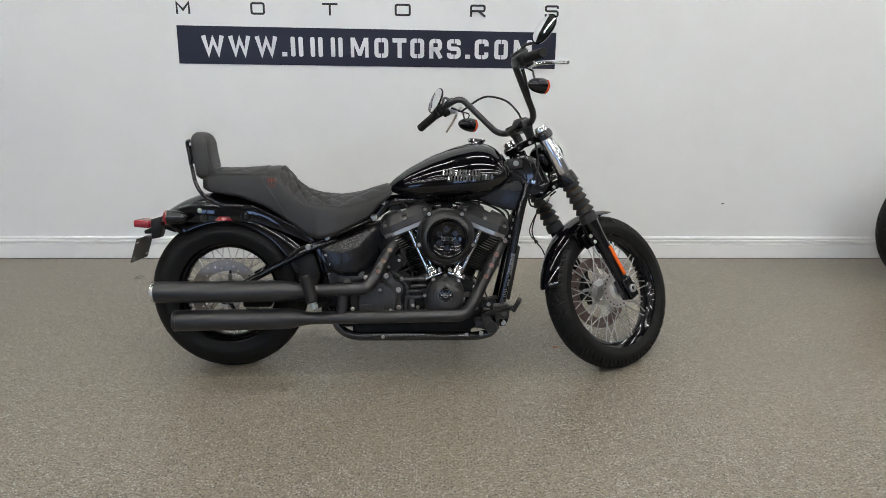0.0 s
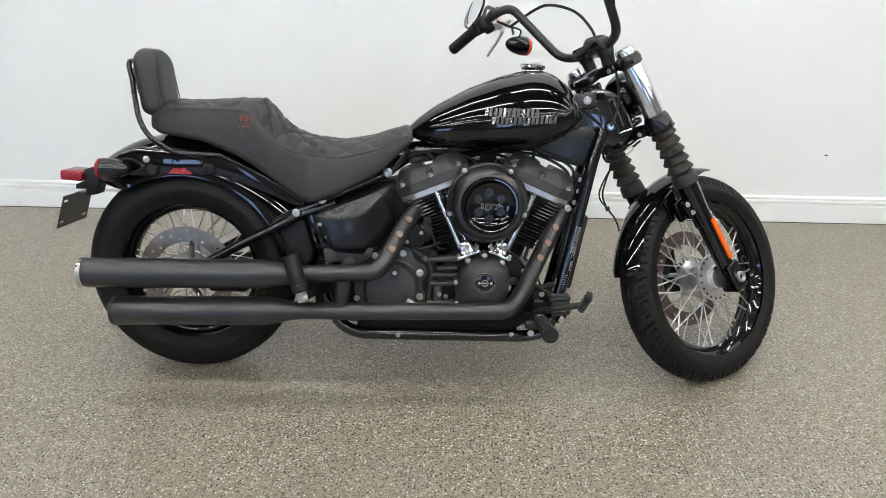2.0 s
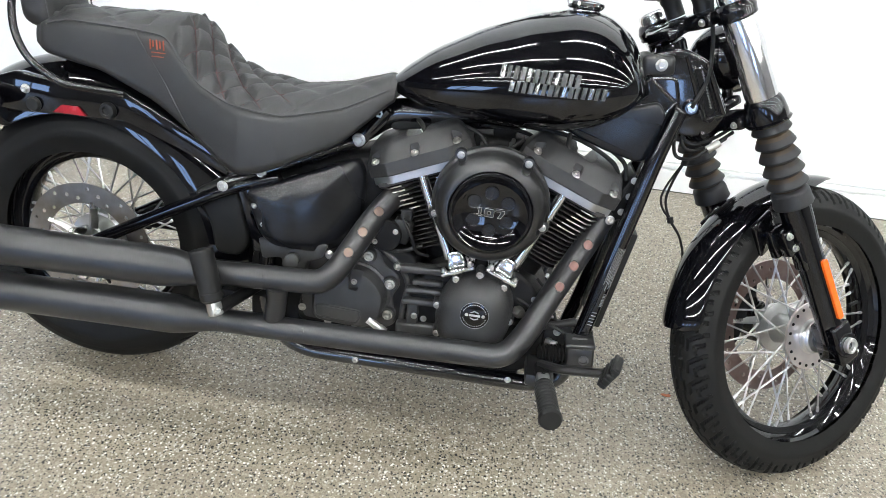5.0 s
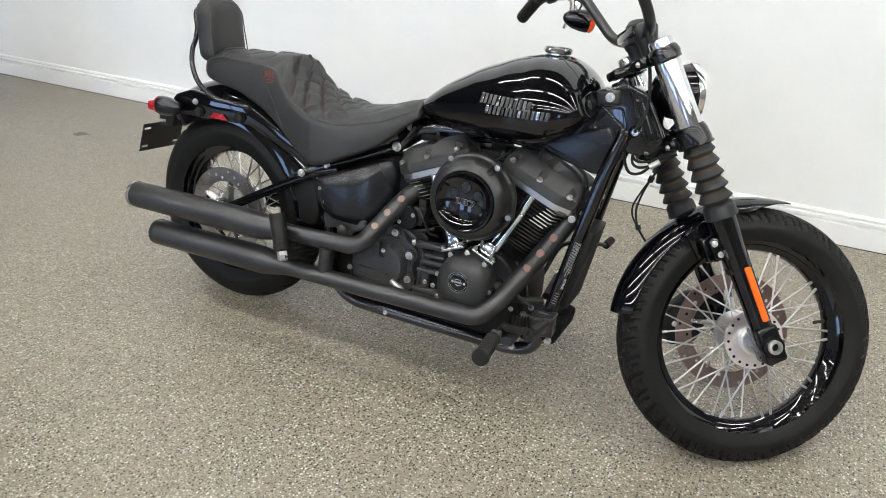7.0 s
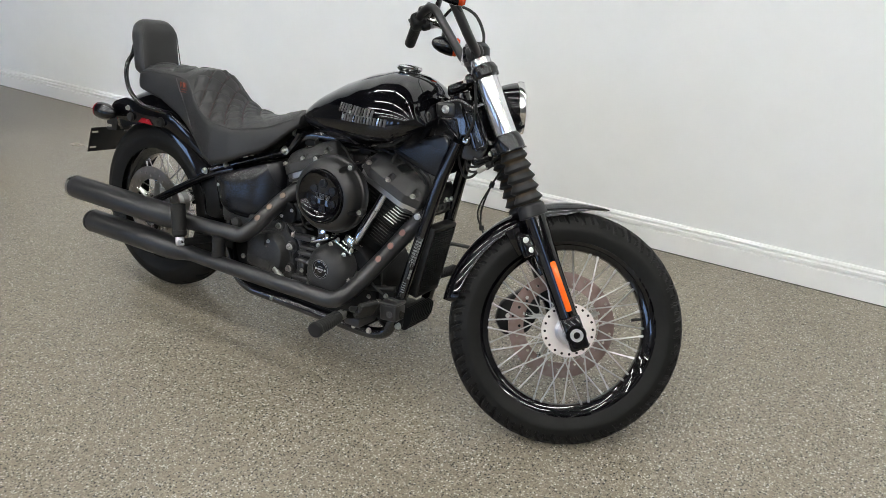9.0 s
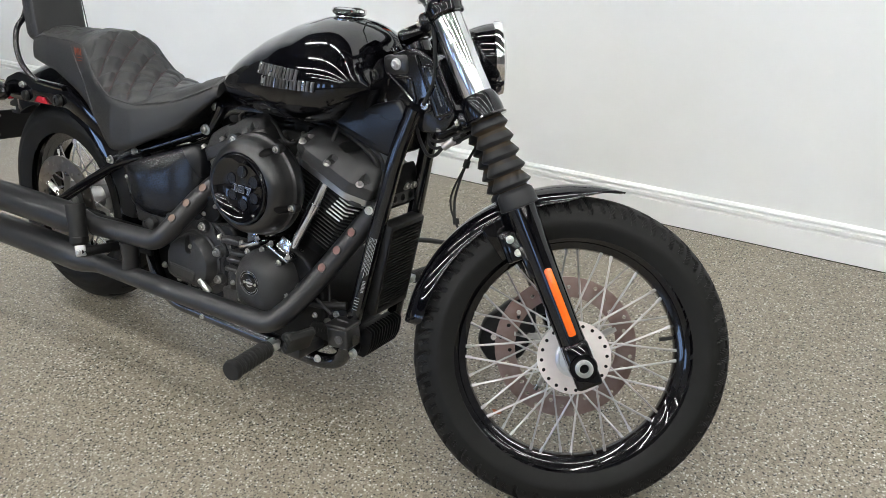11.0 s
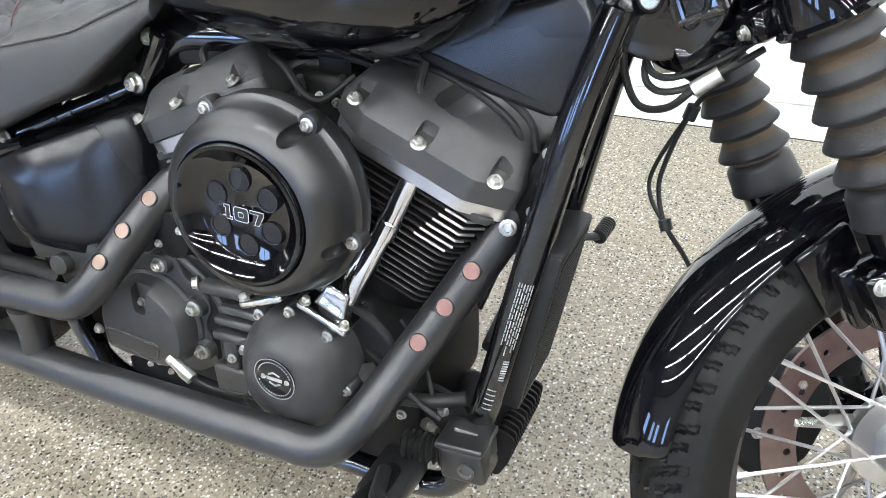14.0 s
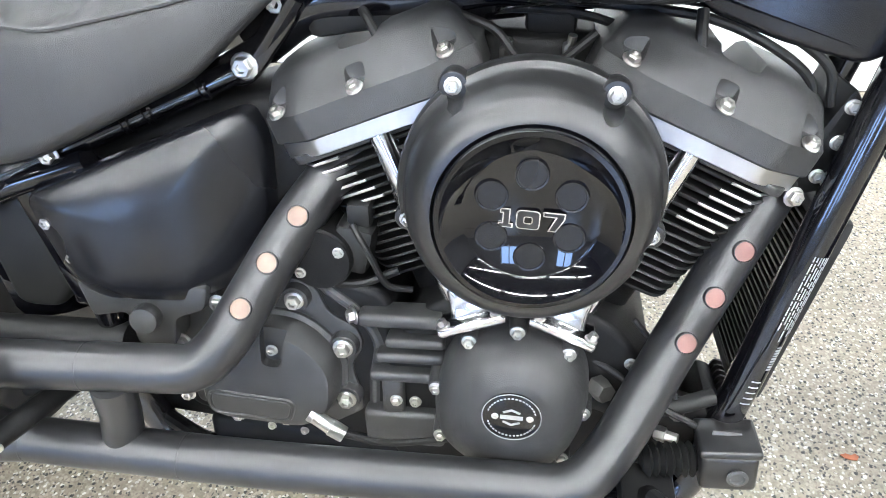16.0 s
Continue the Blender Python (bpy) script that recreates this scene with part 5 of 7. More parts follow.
bm = bmesh.new()
tube(bm, smooth_path([(1.232, -0.030, 0.80), (1.228, -0.035, 0.74), (1.243, -0.02, 0.692), (1.275, -0.035, 0.695), (1.302, -0.040, 0.722), (1.33, -0.03, 0.742)], 8), 0.0038, 10)
neck_cable = part("neck_cable", bm, SOFT, bike, "thick black cable looping under the neck")
bm = bmesh.new()
tube(bm, [(1.297, -0.040, 0.716), (1.318, -0.036, 0.733)], [0.0082, 0.0078], 12)
part("cable_ferrule", bm, ZINC, neck_cable, "steel cable ferrule")
for _o in (0.0, 0.014):
    bm = bmesh.new()
    tube(bm, smooth_path([(1.25, -0.01, 0.78 - _o), (1.248, -0.022, 0.735 - _o), (1.27, -0.028, 0.722 - _o), (1.31, -0.02, 0.738 - _o), (1.35, 0.0, 0.765 - _o)], 6), 0.0035, 8)
    part("neck_wire", bm, SOFT, bike)

bm = bmesh.new()
prism(bm, rounded([(0.548, 0.618), (0.585, 0.622), (0.640, 0.690), (0.650, 0.715), (0.622, 0.720), (0.596, 0.675), (0.552, 0.650)], 0.010, 3), 0.024, Matrix(((1, 0, 0, 0), (0, 0, 1, -0.043), (0, 1, 0, 0), (0, 0, 0, 1))), 0.004, 2)
part("frame_lug", bm, NECK_CAST, frame_ob, "textured gloss frame casting")

bm = bmesh.new()
prism(bm, rounded([(-0.052, 0.560), (-0.052, 0.612), (0.000, 0.622), (0.064, 0.622), (0.064, 0.560)], 0.008, 3), 0.008, Matrix(((0, 0, 1, 1.164), (1, 0, 0, 0), (0, 1, 0, 0), (0, 0, 0, 1))), 0.002, 2)
plate = part("cooler_bracket", bm, SATIN, frame_ob, "black bracket with two bolts above the cooler")
g = [bmesh.new(), bmesh.new(), bmesh.new()]
for k, _y in enumerate((-0.026, 0.004, 0.034)):
    lathe(g[k], [(0.0, -0.02), (0.0085, -0.02), (0.0085, 0.02), (0.0, 0.02)], axis_to((1.168, _y, 0.574), (1, 0, 0)), 18)
carve(plate, g)
bolt(plate, (1.172, 0.012, 0.600), (1, 0, 0), 0.0088)
bolt(plate, (1.172, 0.040, 0.598), (1, 0, 0), 0.0088)

# warning sticker on the down tube: plain bars
bm = bmesh.new()
_ta, _tb = Vector((1.195, -0.060, 0.690)), Vector((1.115, -0.088, 0.285))
_td = (_tb - _ta).normalized()
def on_tube(f, yaw, out=0.0187):
    """A place and facing on the right down tube, f of the way down, turned by yaw from straight out."""
    n = Vector((math.sin(radians(yaw)), -math.cos(radians(yaw)), 0.0))
    n = (n - _td * n.dot(_td)).normalized()
    m = Matrix((_td, n.cross(_td), n)).transposed().to_4x4()
    return Matrix.Translation(_ta + (_tb - _ta) * f + n * out) @ m


_rng = random.Random(7)
for _yaw in (-4, 6, 16, 26, 36, 46):                         # small print in lines along the tube
    f = 0.475
    stop = 0.66 + 0.05 * _rng.random()
    while f < stop:
        run = 0.010 + 0.028 * _rng.random()
        rbox(bm, (run * 0.412, 0.0012, 0.0004), on_tube(f + run / 2, _yaw), 0)
        f += run + 0.005
for _k in range(9):                                          # a little bar panel below the print
    rbox(bm, (0.0022 if _k % 3 else 0.0012, 0.0070, 0.0004), on_tube(0.735 + 0.0085 * _k, 34), 0)
for _k in range(5):                                          # and a few short rows across the tube near its foot
    for _yaw in (2, 14, 26):
        rbox(bm, (0.0016, 0.0030 + 0.0012 * _rng.random(), 0.0004), on_tube(0.845 + 0.018 * _k, _yaw), 0)
part("warning_label", bm, STICKER, frame_ob, "pale lines of small print on the tube")

# swingarm and rear boot
bm = bmesh.new()
for _s in (-1, 1):
    tube(bm, bend([(0.435, 0.118 * _s, 0.560), (0.33, 0.125 * _s, 0.525), (0.16, 0.118 * _s, 0.435), (-0.03, 0.112 * _s, 0.330)], 0.05, 4), 0.0145, 14)
    low = bmesh.new()
    tube(low, [(0.43, 0.115 * _s, 0.33), (0.2, 0.118 * _s, 0.325), (-0.05, 0.115 * _s, 0.325)], [0.024, 0.022, 0.02], 14)
    # dull black instead of gloss, for the shade this rail lies in
    part("swingarm_rail", low, SOFT, bike, "black lower swingarm rail, dulled to look shaded")
    rbox(bm, (0.10, 0.012, 0.055), Matrix.Translation((-0.03, 0.113 * _s, 0.325)), 0.012, 3)
part("swingarm", bm, GLOSS, bike, "gloss black tubular swingarm")
bm = bmesh.new()
prism(bm, rounded([(0.235, 0.50), (0.30, 0.535), (0.345, 0.50), (0.365, 0.40), (0.345, 0.36), (0.285, 0.36), (0.275, 0.43)], 0.02, 4), 0.075, Matrix(((1, 0, 0, 0), (0, 0, 1, -0.108), (0, 1, 0, 0), (0, 0, 0, 1))), 0.01, 3)
part("splash_boot", bm, SOFT, bike, "black rubber splash guard")
bm = bmesh.new()
prism(bm, rounded([(0.345, 0.535), (0.385, 0.535), (0.425, 0.40), (0.385, 0.395)], 0.008, 3), 0.012, Matrix(((1, 0, 0, 0), (0, 0, 1, -0.132), (0, 1, 0, 0), (0, 0, 0, 1))), 0.003, 2)
rbox(bm, (0.06, 0.03, 0.03), Matrix.Translation((0.41, -0.115, 0.40)), 0.006)
part("frame_plate", bm, GLOSS, bike, "gloss black pivot plate")
bm = bmesh.new()
prism(bm, rounded([(0.36, 0.20), (0.52, 0.19), (0.52, 0.44), (0.40, 0.44), (0.36, 0.36)], 0.02, 4), 0.14, Matrix(((1, 0, 0, 0), (0, 0, 1, -0.085), (0, 1, 0, 0), (0, 0, 0, 1))), 0.008, 2)
piv = part("pivot_casting", bm, CAST, bike, "black cast swingarm pivot")
for _p in ((0.40, 0.40), (0.40, 0.30)):
    bolt(piv, (_p[0], -0.086, _p[1]), (0, -1, 0), 0.008)
# rear brake caliper behind the mufflers
bm = bmesh.new()
rbox(bm, (0.12, 0.045, 0.06), Matrix.Translation((0.10, -0.09, 0.305)), 0.012, 3)
cal = part("rear_caliper", bm, CAST, bike, "black rear brake caliper")
bm = bmesh.new()
rbox(bm, (0.075, 0.006, 0.018), Matrix.Translation((0.12, -0.116, 0.312)), 0.002)
part("caliper_plate", bm, ALLOY, cal, "bright caliper plate")
# front caliper on the left leg
bm = bmesh.new()
prism(bm, rounded([(-0.15, 0.045), (-0.085, 0.10), (-0.04, 0.10), (-0.03, 0.03), (-0.06, -0.035), (-0.13, -0.05), (-0.16, -0.01)], 0.015, 3), 0.05, Matrix(((1, 0, 0, 0.034), (0, 0, 1, 0.062), (0, 1, 0, 0), (0, 0, 0, 1))), 0.008, 2)
rbox(bm, (0.05, 0.03, 0.05), Matrix.Translation((0.025, 0.095, 0.09)), 0.008)
fc = part("front_caliper", bm, CAST, bike, "black four-piston front caliper", STEER @ pose(0.073, 0, 0) @ pose(0, 0, 0, 0, 26, 0) @ pose(-0.073, 0, 0))
for _p in ((-0.125, 0.01), (-0.075, 0.07)):
    bolt(fc, (_p[0] + 0.034, 0.062, _p[1]), (0, -1, 0), 0.006)
for _dx, _r in ((0.0, 0.0030), (-0.010, 0.0026)):
    bm = bmesh.new()
    tube(bm, smooth_path([(1.330, 0.070, 0.735), (1.288, 0.079, 0.661), (1.267 + _dx, 0.079, 0.590), (1.268 + _dx, 0.074, 0.555), (1.283, 0.060, 0.525), (1.310, 0.060, 0.490), (1.335, 0.085, 0.43), (1.345, 0.11, 0.35)], 7), _r, 8)
    hose = part("brake_hose", bm, SOFT, bike, "thin black brake line hanging behind the fork")
for _p, _q in (((1.290, 0.079, 0.668), (1.286, 0.079, 0.652)), ((1.279, 0.064, 0.533), (1.284, 0.061, 0.521))):
    bm = bmesh.new()
    tube(bm, [_p, _q], 0.0075, 10)
    part("hose_clip", bm, SOFT, hose)

# ---- engine ----
CX, CZ = 0.8765, 0.250                                      # the crank


def cyl_pose(sign):
    """A cylinder's frame: z up its bore, x ahead."""
    return Matrix.Translation((CX, 0, CZ)) @ pose(0, 0, 0, 0, 22.5 * sign, 0)


bm = bmesh.new()
prism(bm, rounded([(0.735, 0.175), (0.99, 0.170), (1.035, 0.22), (1.035, 0.33), (0.985, 0.40), (0.93, 0.43), (0.8765, 0.40), (0.82, 0.43), (0.765, 0.40), (0.725, 0.32)], 0.03, 4), 0.21, Matrix(((1, 0, 0, 0), (0, 0, 1, -0.105), (0, 1, 0, 0), (0, 0, 0, 1))), 0.01, 3)
engine = part("engine_block", bm, CAST, bike, "black cast alloy crankcase")
bm = bmesh.new()
prism(bm, rounded([(0.47, 0.22), (0.74, 0.20), (0.74, 0.42), (0.62, 0.44), (0.50, 0.40)], 0.03, 4), 0.20, Matrix(((1, 0, 0, 0), (0, 0, 1, -0.10), (0, 1, 0, 0), (0, 0, 0, 1))), 0.01, 3)
part("gearbox", bm, CAST, engine, "black gearbox case")
bm = bmesh.new()
rbox(bm, (0.50, 0.19, 0.06), Matrix.Translation((0.74, 0, 0.175)), 0.015, 3)
rbox(bm, (0.07, 0.15, 0.07), Matrix.Translation((1.06, 0, 0.20)), 0.02, 3)
part("oil_pan", bm, CAST, engine)
for _z, _a, _b, _h in ((0.394, 0.704, 0.800, 0.017), (0.366, 0.734, 0.800, 0.012), (0.345, 0.722, 0.800, 0.013), (0.318, 0.714, 0.800, 0.014), (0.240, 0.706, 0.800, 0.050)):
    bm = bmesh.new()
    rbox(bm, (_b - _a, 0.034, _h), Matrix.Translation(((_a + _b) / 2, -0.103, _z)) @ pose(0, 0, 0, 0, -3, 0), min(0.006, _h * 0.4), 3)
    part("case_rib", bm, WRINKLE, engine)
bm = bmesh.new()
rbox(bm, (0.026, 0.030, 0.066), Matrix.Translation((0.740, -0.101, 0.286)), 0.006, 3)
part("case_web", bm, WRINKLE, engine)
bolt(engine, (0.700, -0.112, 0.395), (-0.8, -0.6, 0), 0.0085)
bolt(engine, (0.745, -0.118, 0.285), (0, -1, 0), 0.006)

for _sg in (-1, 1):
    M = cyl_pose(_sg)
    bm = bmesh.new()
    lathe(bm, [(0.066, 0.14), (0.066, 0.335)], M, 28)
    cyl = part("cylinder", bm, CAST, engine, "black finned cylinder")
    fins = [0.160 + 0.0108 * i for i in range(20)]
    fin_out = rounded([(-0.102, -0.060), (-0.080, -0.088), (0.080, -0.088), (0.102, -0.060), (0.102, 0.088), (-0.102, 0.088)], 0.012, 4)
    bm = bmesh.new()
    prism(bm, fin_out, 0.0036, None, 0.001, 1)
    fin_ob = part("fin", bm, FIN, cyl)
    fin_me = fin_ob.data
    bpy.data.objects.remove(fin_ob)
    for i, z in enumerate(fins):
        g = 0.74 + 0.27 * i / 19
        if i < 5:
            continue
        share("fin", fin_me, cyl, M @ Matrix.Translation((0, 0, z)) @ Matrix.Diagonal((g, g, 1, 1)))
    # polished tips of the upper fins, on the outer side
    for i in range(14, 20):
        g = 0.74 + 0.27 * i / 19
        xa, xb = 0.028 + 0.0048 * (i - 14), 0.070 + 0.0068 * (i - 14)
        bm = bmesh.new()
        line = [(xa, -0.0890 * g)]
        if xb > 0.080 * g:
            over = min(0.022 * g, xb - 0.080 * g)
            line += [(0.079 * g, -0.0890 * g), (0.080 * g + over, -0.0890 * g + over * 1.27)]
        else:
            line.append((xb, -0.0890 * g))
        tube(bm, [M @ Vector((_sg * x, y, fins[i] + 0.0018)) for x, y in line], 0.0017, 6)
        part("fin_edge", bm, FINEDGE, cyl, "machined bright fin edge")
    for i in range(6, 14):                                  # thin pale bars drawn as the glint along the lower fins
        g = 0.74 + 0.27 * i / 19
        bm = bmesh.new()
        tube(bm, [M @ Vector((_sg * x * g, -0.0885 * g, fins[i] + 0.0018)) for x in (0.010, 0.072)], 0.0007, 6)
        part("fin_edge", bm, FINLINE, cyl)
    # head
    bm = bmesh.new()
    prism(bm, rounded([(-0.104, -0.090), (0.104, -0.090), (0.104, 0.090), (-0.104, 0.090)], 0.02, 4), 0.010, M @ Matrix.Translation((0, 0, 0.371)), 0.002)
    headp = part("cylinder_head", bm, WRINKLE, engine, "black cylinder head")
    # bright machined band under the rocker cover
    bm = bmesh.new()
    prism(bm, rounded([(-0.111, -0.072), (-0.066, -0.098), (0.066, -0.098), (0.111, -0.072), (0.111, 0.096), (-0.111, 0.096)], 0.006, 3), 0.018, M @ Matrix.Translation((0, 0, 0.377)), 0.001, 1)
    part("machined_band", bm, BAND, headp, "bright machined band")
    # rocker cover with a domed, stepped lid
    bm = bmesh.new()
    rings = []
    for z, w, d, r in ((0.3945, 0.112, 0.101, 0.005), (0.397, 0.115, 0.104, 0.006), (0.4235, 0.1145, 0.1025, 0.007), (0.4275, 0.1125, 0.0995, 0.009), (0.454, 0.101, 0.074, 0.012), (0.459, 0.097, 0.068, 0.014), (0.466, 0.086, 0.050, 0.016)):
        rings.append([bm.verts.new(M @ Vector((x, y, z))) for x, y in rounded([(-w, -d * 0.72), (-w * 0.60, -d), (w * 0.60, -d), (w, -d * 0.72), (w, d), (-w, d)], r, 5)])
    skin(bm, rings)
    lid = part("rocker_cover", bm, WRINKLE, engine, "wrinkle-black rocker cover", sharp=28)
    pockets = []
    for x in (-0.089, 0.0, 0.089):                           # pockets round the bolts
        yy = -0.085 if x else -0.098
        g = bmesh.new()
        rbox(g, (0.021, 0.046, 0.06), M @ Matrix.Translation((x, yy - 0.008, 0.458)) @ pose(0, 0, 0, 6, 0, 0), 0.005, 2)
        pockets.append(g)
        bolt(lid, M @ Vector((x, yy - 0.007, 0.4285)), M.to_3x3() @ Vector((0, -0.45, 0.89)), 0.0072)
    g = bmesh.new()                                          # the plug well, open to the top behind the middle bolt
    prism(g, rounded([(-0.016, -0.066), (0.022, -0.070), (0.034, -0.040), (0.030, 0.12), (-0.014, 0.12)], 0.010, 4), 0.06, M @ Matrix.Translation((0, 0, 0.434)), 0)
    pockets.append(g)
    for x in (-1, 1):                                        # sloping relief beside the middle boss
        g = bmesh.new()
        rbox(g, (0.050, 0.05, 0.05), M @ Matrix.Translation((x * 0.046, -0.110, 0.474)) @ pose(0, 0, 0, 32, 0, x * 10), 0.010, 3)
        pockets.append(g)
    carve(lid, pockets)
    if _sg > 0:
        bolt(lid, (1.130, -0.066, 0.549), (0.3, -0.95, 0.1), 0.0082)
    # pushrod tubes
    for dx, back in ((0.0, 0.030), (0.020, 0.0)):
        bm = bmesh.new()
        a = Vector((CX + _sg * (0.048 + dx), -0.107 + back, 0.430))
        b = M @ Vector((-_sg * (0.022 - dx * 1.2), -0.086 + back, 0.376))
        tube(bm, [a, a.lerp(b, 0.55), a.lerp(b, 0.56), a.lerp(b, 0.68), a.lerp(b, 0.69), a.lerp(b, 0.97), b], [0.0122, 0.0122, 0.0150, 0.0150, 0.0134, 0.0134, 0.0134], 20)
        part("pushrod_tube", bm, BRUSHED, engine, "chrome pushrod tube")
    # lifter block: a square flange with a bolt at each corner, and a tapered tower
    L = Matrix.Translation((CX + _sg * 0.047, -0.114, 0.418)) @ pose(0, 0, 0, 0, 22.5 * _sg, 0)
    bm = bmesh.new()
    rbox(bm, (0.074, 0.060, 0.012), L @ Matrix.Translation((0, 0, -0.003)), 0.004, 3)
    tower = []
    for h, w, d in ((0.001, 0.024, 0.020), (0.006, 0.0215, 0.0175), (0.020, 0.0185, 0.0145), (0.030, 0.0175, 0.0135), (0.034, 0.015, 0.0115)):
        tower.append([bm.verts.new(L @ Vector((x, y + 0.004, h))) for x, y in rounded([(-w, -d), (w, -d), (w, d), (-w, d)], 0.007, 4)])
    skin(bm, tower)
    lift = part("lifter_block", bm, BRUSHED, engine, "chrome lifter block")
    for dx in (-0.029, 0.029):
        for dy in (-0.023, 0.023):
            share("bolt", BOLT, lift, L @ axis_to((dx, dy, 0.002), (0, 0, 1)) @ Matrix.Diagonal((0.0058, 0.0058, 0.0075, 1)))

# cam cover with its round plate
bm = bmesh.new()
CAM_BASE = [(0.800, 0.255), (0.790, 0.300), (0.795, 0.345), (0.820, 0.395), (0.878, 0.420), (0.935, 0.398), (0.958, 0.355), (0.958, 0.305), (0.940, 0.250), (0.905, 0.218), (0.845, 0.218)]
_out = rounded(CAM_BASE, 0.03, 6)
rings = []
for h, k in ((0.0, 1.0), (0.030, 0.985), (0.042, 0.95), (0.054, 0.88), (0.064, 0.79), (0.072, 0.68), (0.078, 0.55), (0.081, 0.44), (0.082, 0.40)):
    f = (1 - k) / 0.6
    cx, cz = 0.876 + 0.002 * f, 0.320
    rings.append([bm.verts.new((cx + (x - 0.876) * k + 0.002 * f, -0.105 - h, 0.320 + (z - 0.320) * k + 0.023 * min(1, f))) for x, z in _out])
skin(bm, rings)
camc = part("cam_cover", bm, WRINKLE, engine, "wrinkle-black cam cover", sharp=50)
for _x, _z in ((0.829, 0.398), (0.878, 0.415), (0.931, 0.394), (0.795, 0.332), (0.953, 0.318), (0.800, 0.265), (0.936, 0.250)):
    bm = bmesh.new()
    tube(bm, [(_x, -0.108, _z), (_x, -0.138, _z), (_x, -0.144, _z)], [0.0105, 0.0095, 0.0085], 14)
    part("bolt_boss", bm, WRINKLE, engine)
    bolt(camc, (_x, -0.1445, _z), (0, -1, 0), 0.0062)
bm = bmesh.new()
lathe(bm, [(0.0, 0), (0.030, 0), (0.0305, 0.0012), (0.029, 0.002), (0.0, 0.002)], axis_to((CX + 0.002, -0.187, 0.343), (0, -1, 0)), 40)
part("timer_plate", bm, GLOSS, camc, "round black plate with pale marks")
bm = bmesh.new()
lathe(bm, [(0.0293, 0), (0.0293, 0.0006), (0.0302, 0.0006), (0.0302, 0)], axis_to((CX + 0.002, -0.1889, 0.343), (0, -1, 0)), 48, False)
for i in range(40):                                          # writing round the rim, as bars
    if i in (0, 1, 19, 20, 21, 39):
        continue
    a = 2 * math.pi * i / 40
    rbox(bm, (0.0022, 0.0006, 0.0014), Matrix.Translation((CX + 0.002 + 0.0245 * math.cos(a), -0.1893, 0.343 + 0.0245 * math.sin(a))) @ pose(0, 0, 0, 0, 90 - math.degrees(a), 0), 0)
for _sz in (-1, 1):                                          # the emblem as a bar between two angled bars
    for _sx in (-1, 1):
        rbox(bm, (0.0095, 0.0006, 0.0024), Matrix.Translation((CX + 0.002 + _sx * 0.0042, -0.1893, 0.343 + _sz * 0.0078)) @ pose(0, 0, 0, 0, _sx * _sz * 24, 0), 0)
rbox(bm, (0.023, 0.0006, 0.0050), Matrix.Translation((CX + 0.002, -0.1893, 0.343)), 0)
part("plate_marks", bm, STICKER, camc, "pale bars and ring")
for dx in (-0.0165, 0.0185):
    share("bolt", BOLT, camc, axis_to((CX + 0.002 + dx, -0.189, 0.343), (0, -1, 0)) @ Matrix.Diagonal((0.003, 0.003, 0.002, 1)))
bm = bmesh.new()
lathe(bm, [(0.0, 0), (0.013, 0), (0.013, 0.012), (0.011, 0.02), (0.0, 0.02)], axis_to((0.966, -0.110, 0.330), (0.55, -0.8, 0.1)), 6)
part("oil_sender", bm, ZINC, engine, "knurled bright fitting")

# gearbox side cover, on a lobed flange with a raised rim behind it
FRONT = Matrix(((1, 0, 0, 0), (0, 0, 1, -0.104), (0, 1, 0, 0), (0, 0, 0, 1)))
bm = bmesh.new()
prism(bm, rounded([(0.490, 0.235), (0.660, 0.222), (0.704, 0.252), (0.696, 0.292), (0.690, 0.318), (0.707, 0.346), (0.700, 0.372), (0.668, 0.388), (0.655, 0.424), (0.625, 0.432), (0.600, 0.412), (0.540, 0.425), (0.480, 0.36)], 0.012, 4), 0.03, FRONT, 0.003, 2)
part("case_flange", bm, WRINKLE, engine, "black lobed case flange")
bm = bmesh.new()
tube(bm, smooth_path([(0.640, -0.096, 0.446), (0.668, -0.098, 0.418), (0.700, -0.098, 0.392), (0.722, -0.096, 0.350), (0.716, -0.096, 0.300), (0.714, -0.096, 0.250)], 5), 0.0075, 10)
part("case_rim", bm, WRINKLE, engine)
bm = bmesh.new()
rings = []
for h, k in ((0.0, 1.06), (0.012, 1.05), (0.015, 0.98), (0.040, 0.93), (0.046, 0.88), (0.048, 0.80)):
    ring = []
    for x, z in rounded([(0.505, 0.262), (0.640, 0.258), (0.672, 0.290), (0.678, 0.355), (0.632, 0.402), (0.570, 0.402), (0.508, 0.35)], 0.035, 6):
        ring.append(bm.verts.new((0.602 + (x - 0.595) * k, -0.096 - h, 0.314 + (z - 0.330) * k)))
    rings.append(ring)
skin(bm, rings)
gcov = part("gearbox_cover", bm, WRINKLE, engine, "black gearbox side cover", sharp=45)
g = bmesh.new()                                              # a slot sunk round the upper bolt
prism(g, rounded([(0.599, 0.338), (0.620, 0.336), (0.630, 0.380), (0.622, 0.42), (0.604, 0.42)], 0.008, 4), 0.04, Matrix(((1, 0, 0, 0), (0, 0, 1, -0.171), (0, 1, 0, 0), (0, 0, 0, 1))), 0)
carve(gcov, [g])
bm = bmesh.new()
_o = rounded([(0.532, 0.272), (0.628, 0.268), (0.636, 0.300), (0.532, 0.304)], 0.012, 5)
_m = Matrix(((1, 0, 0, -0.003), (0, 0, -1, -0.1435), (0, 1, 0, -0.010), (0, 0, 0, 1)))
tube(bm, [_m @ Vector((x, z, 0.0006)) for x, z in _o + _o[:1]], 0.0022, 6)
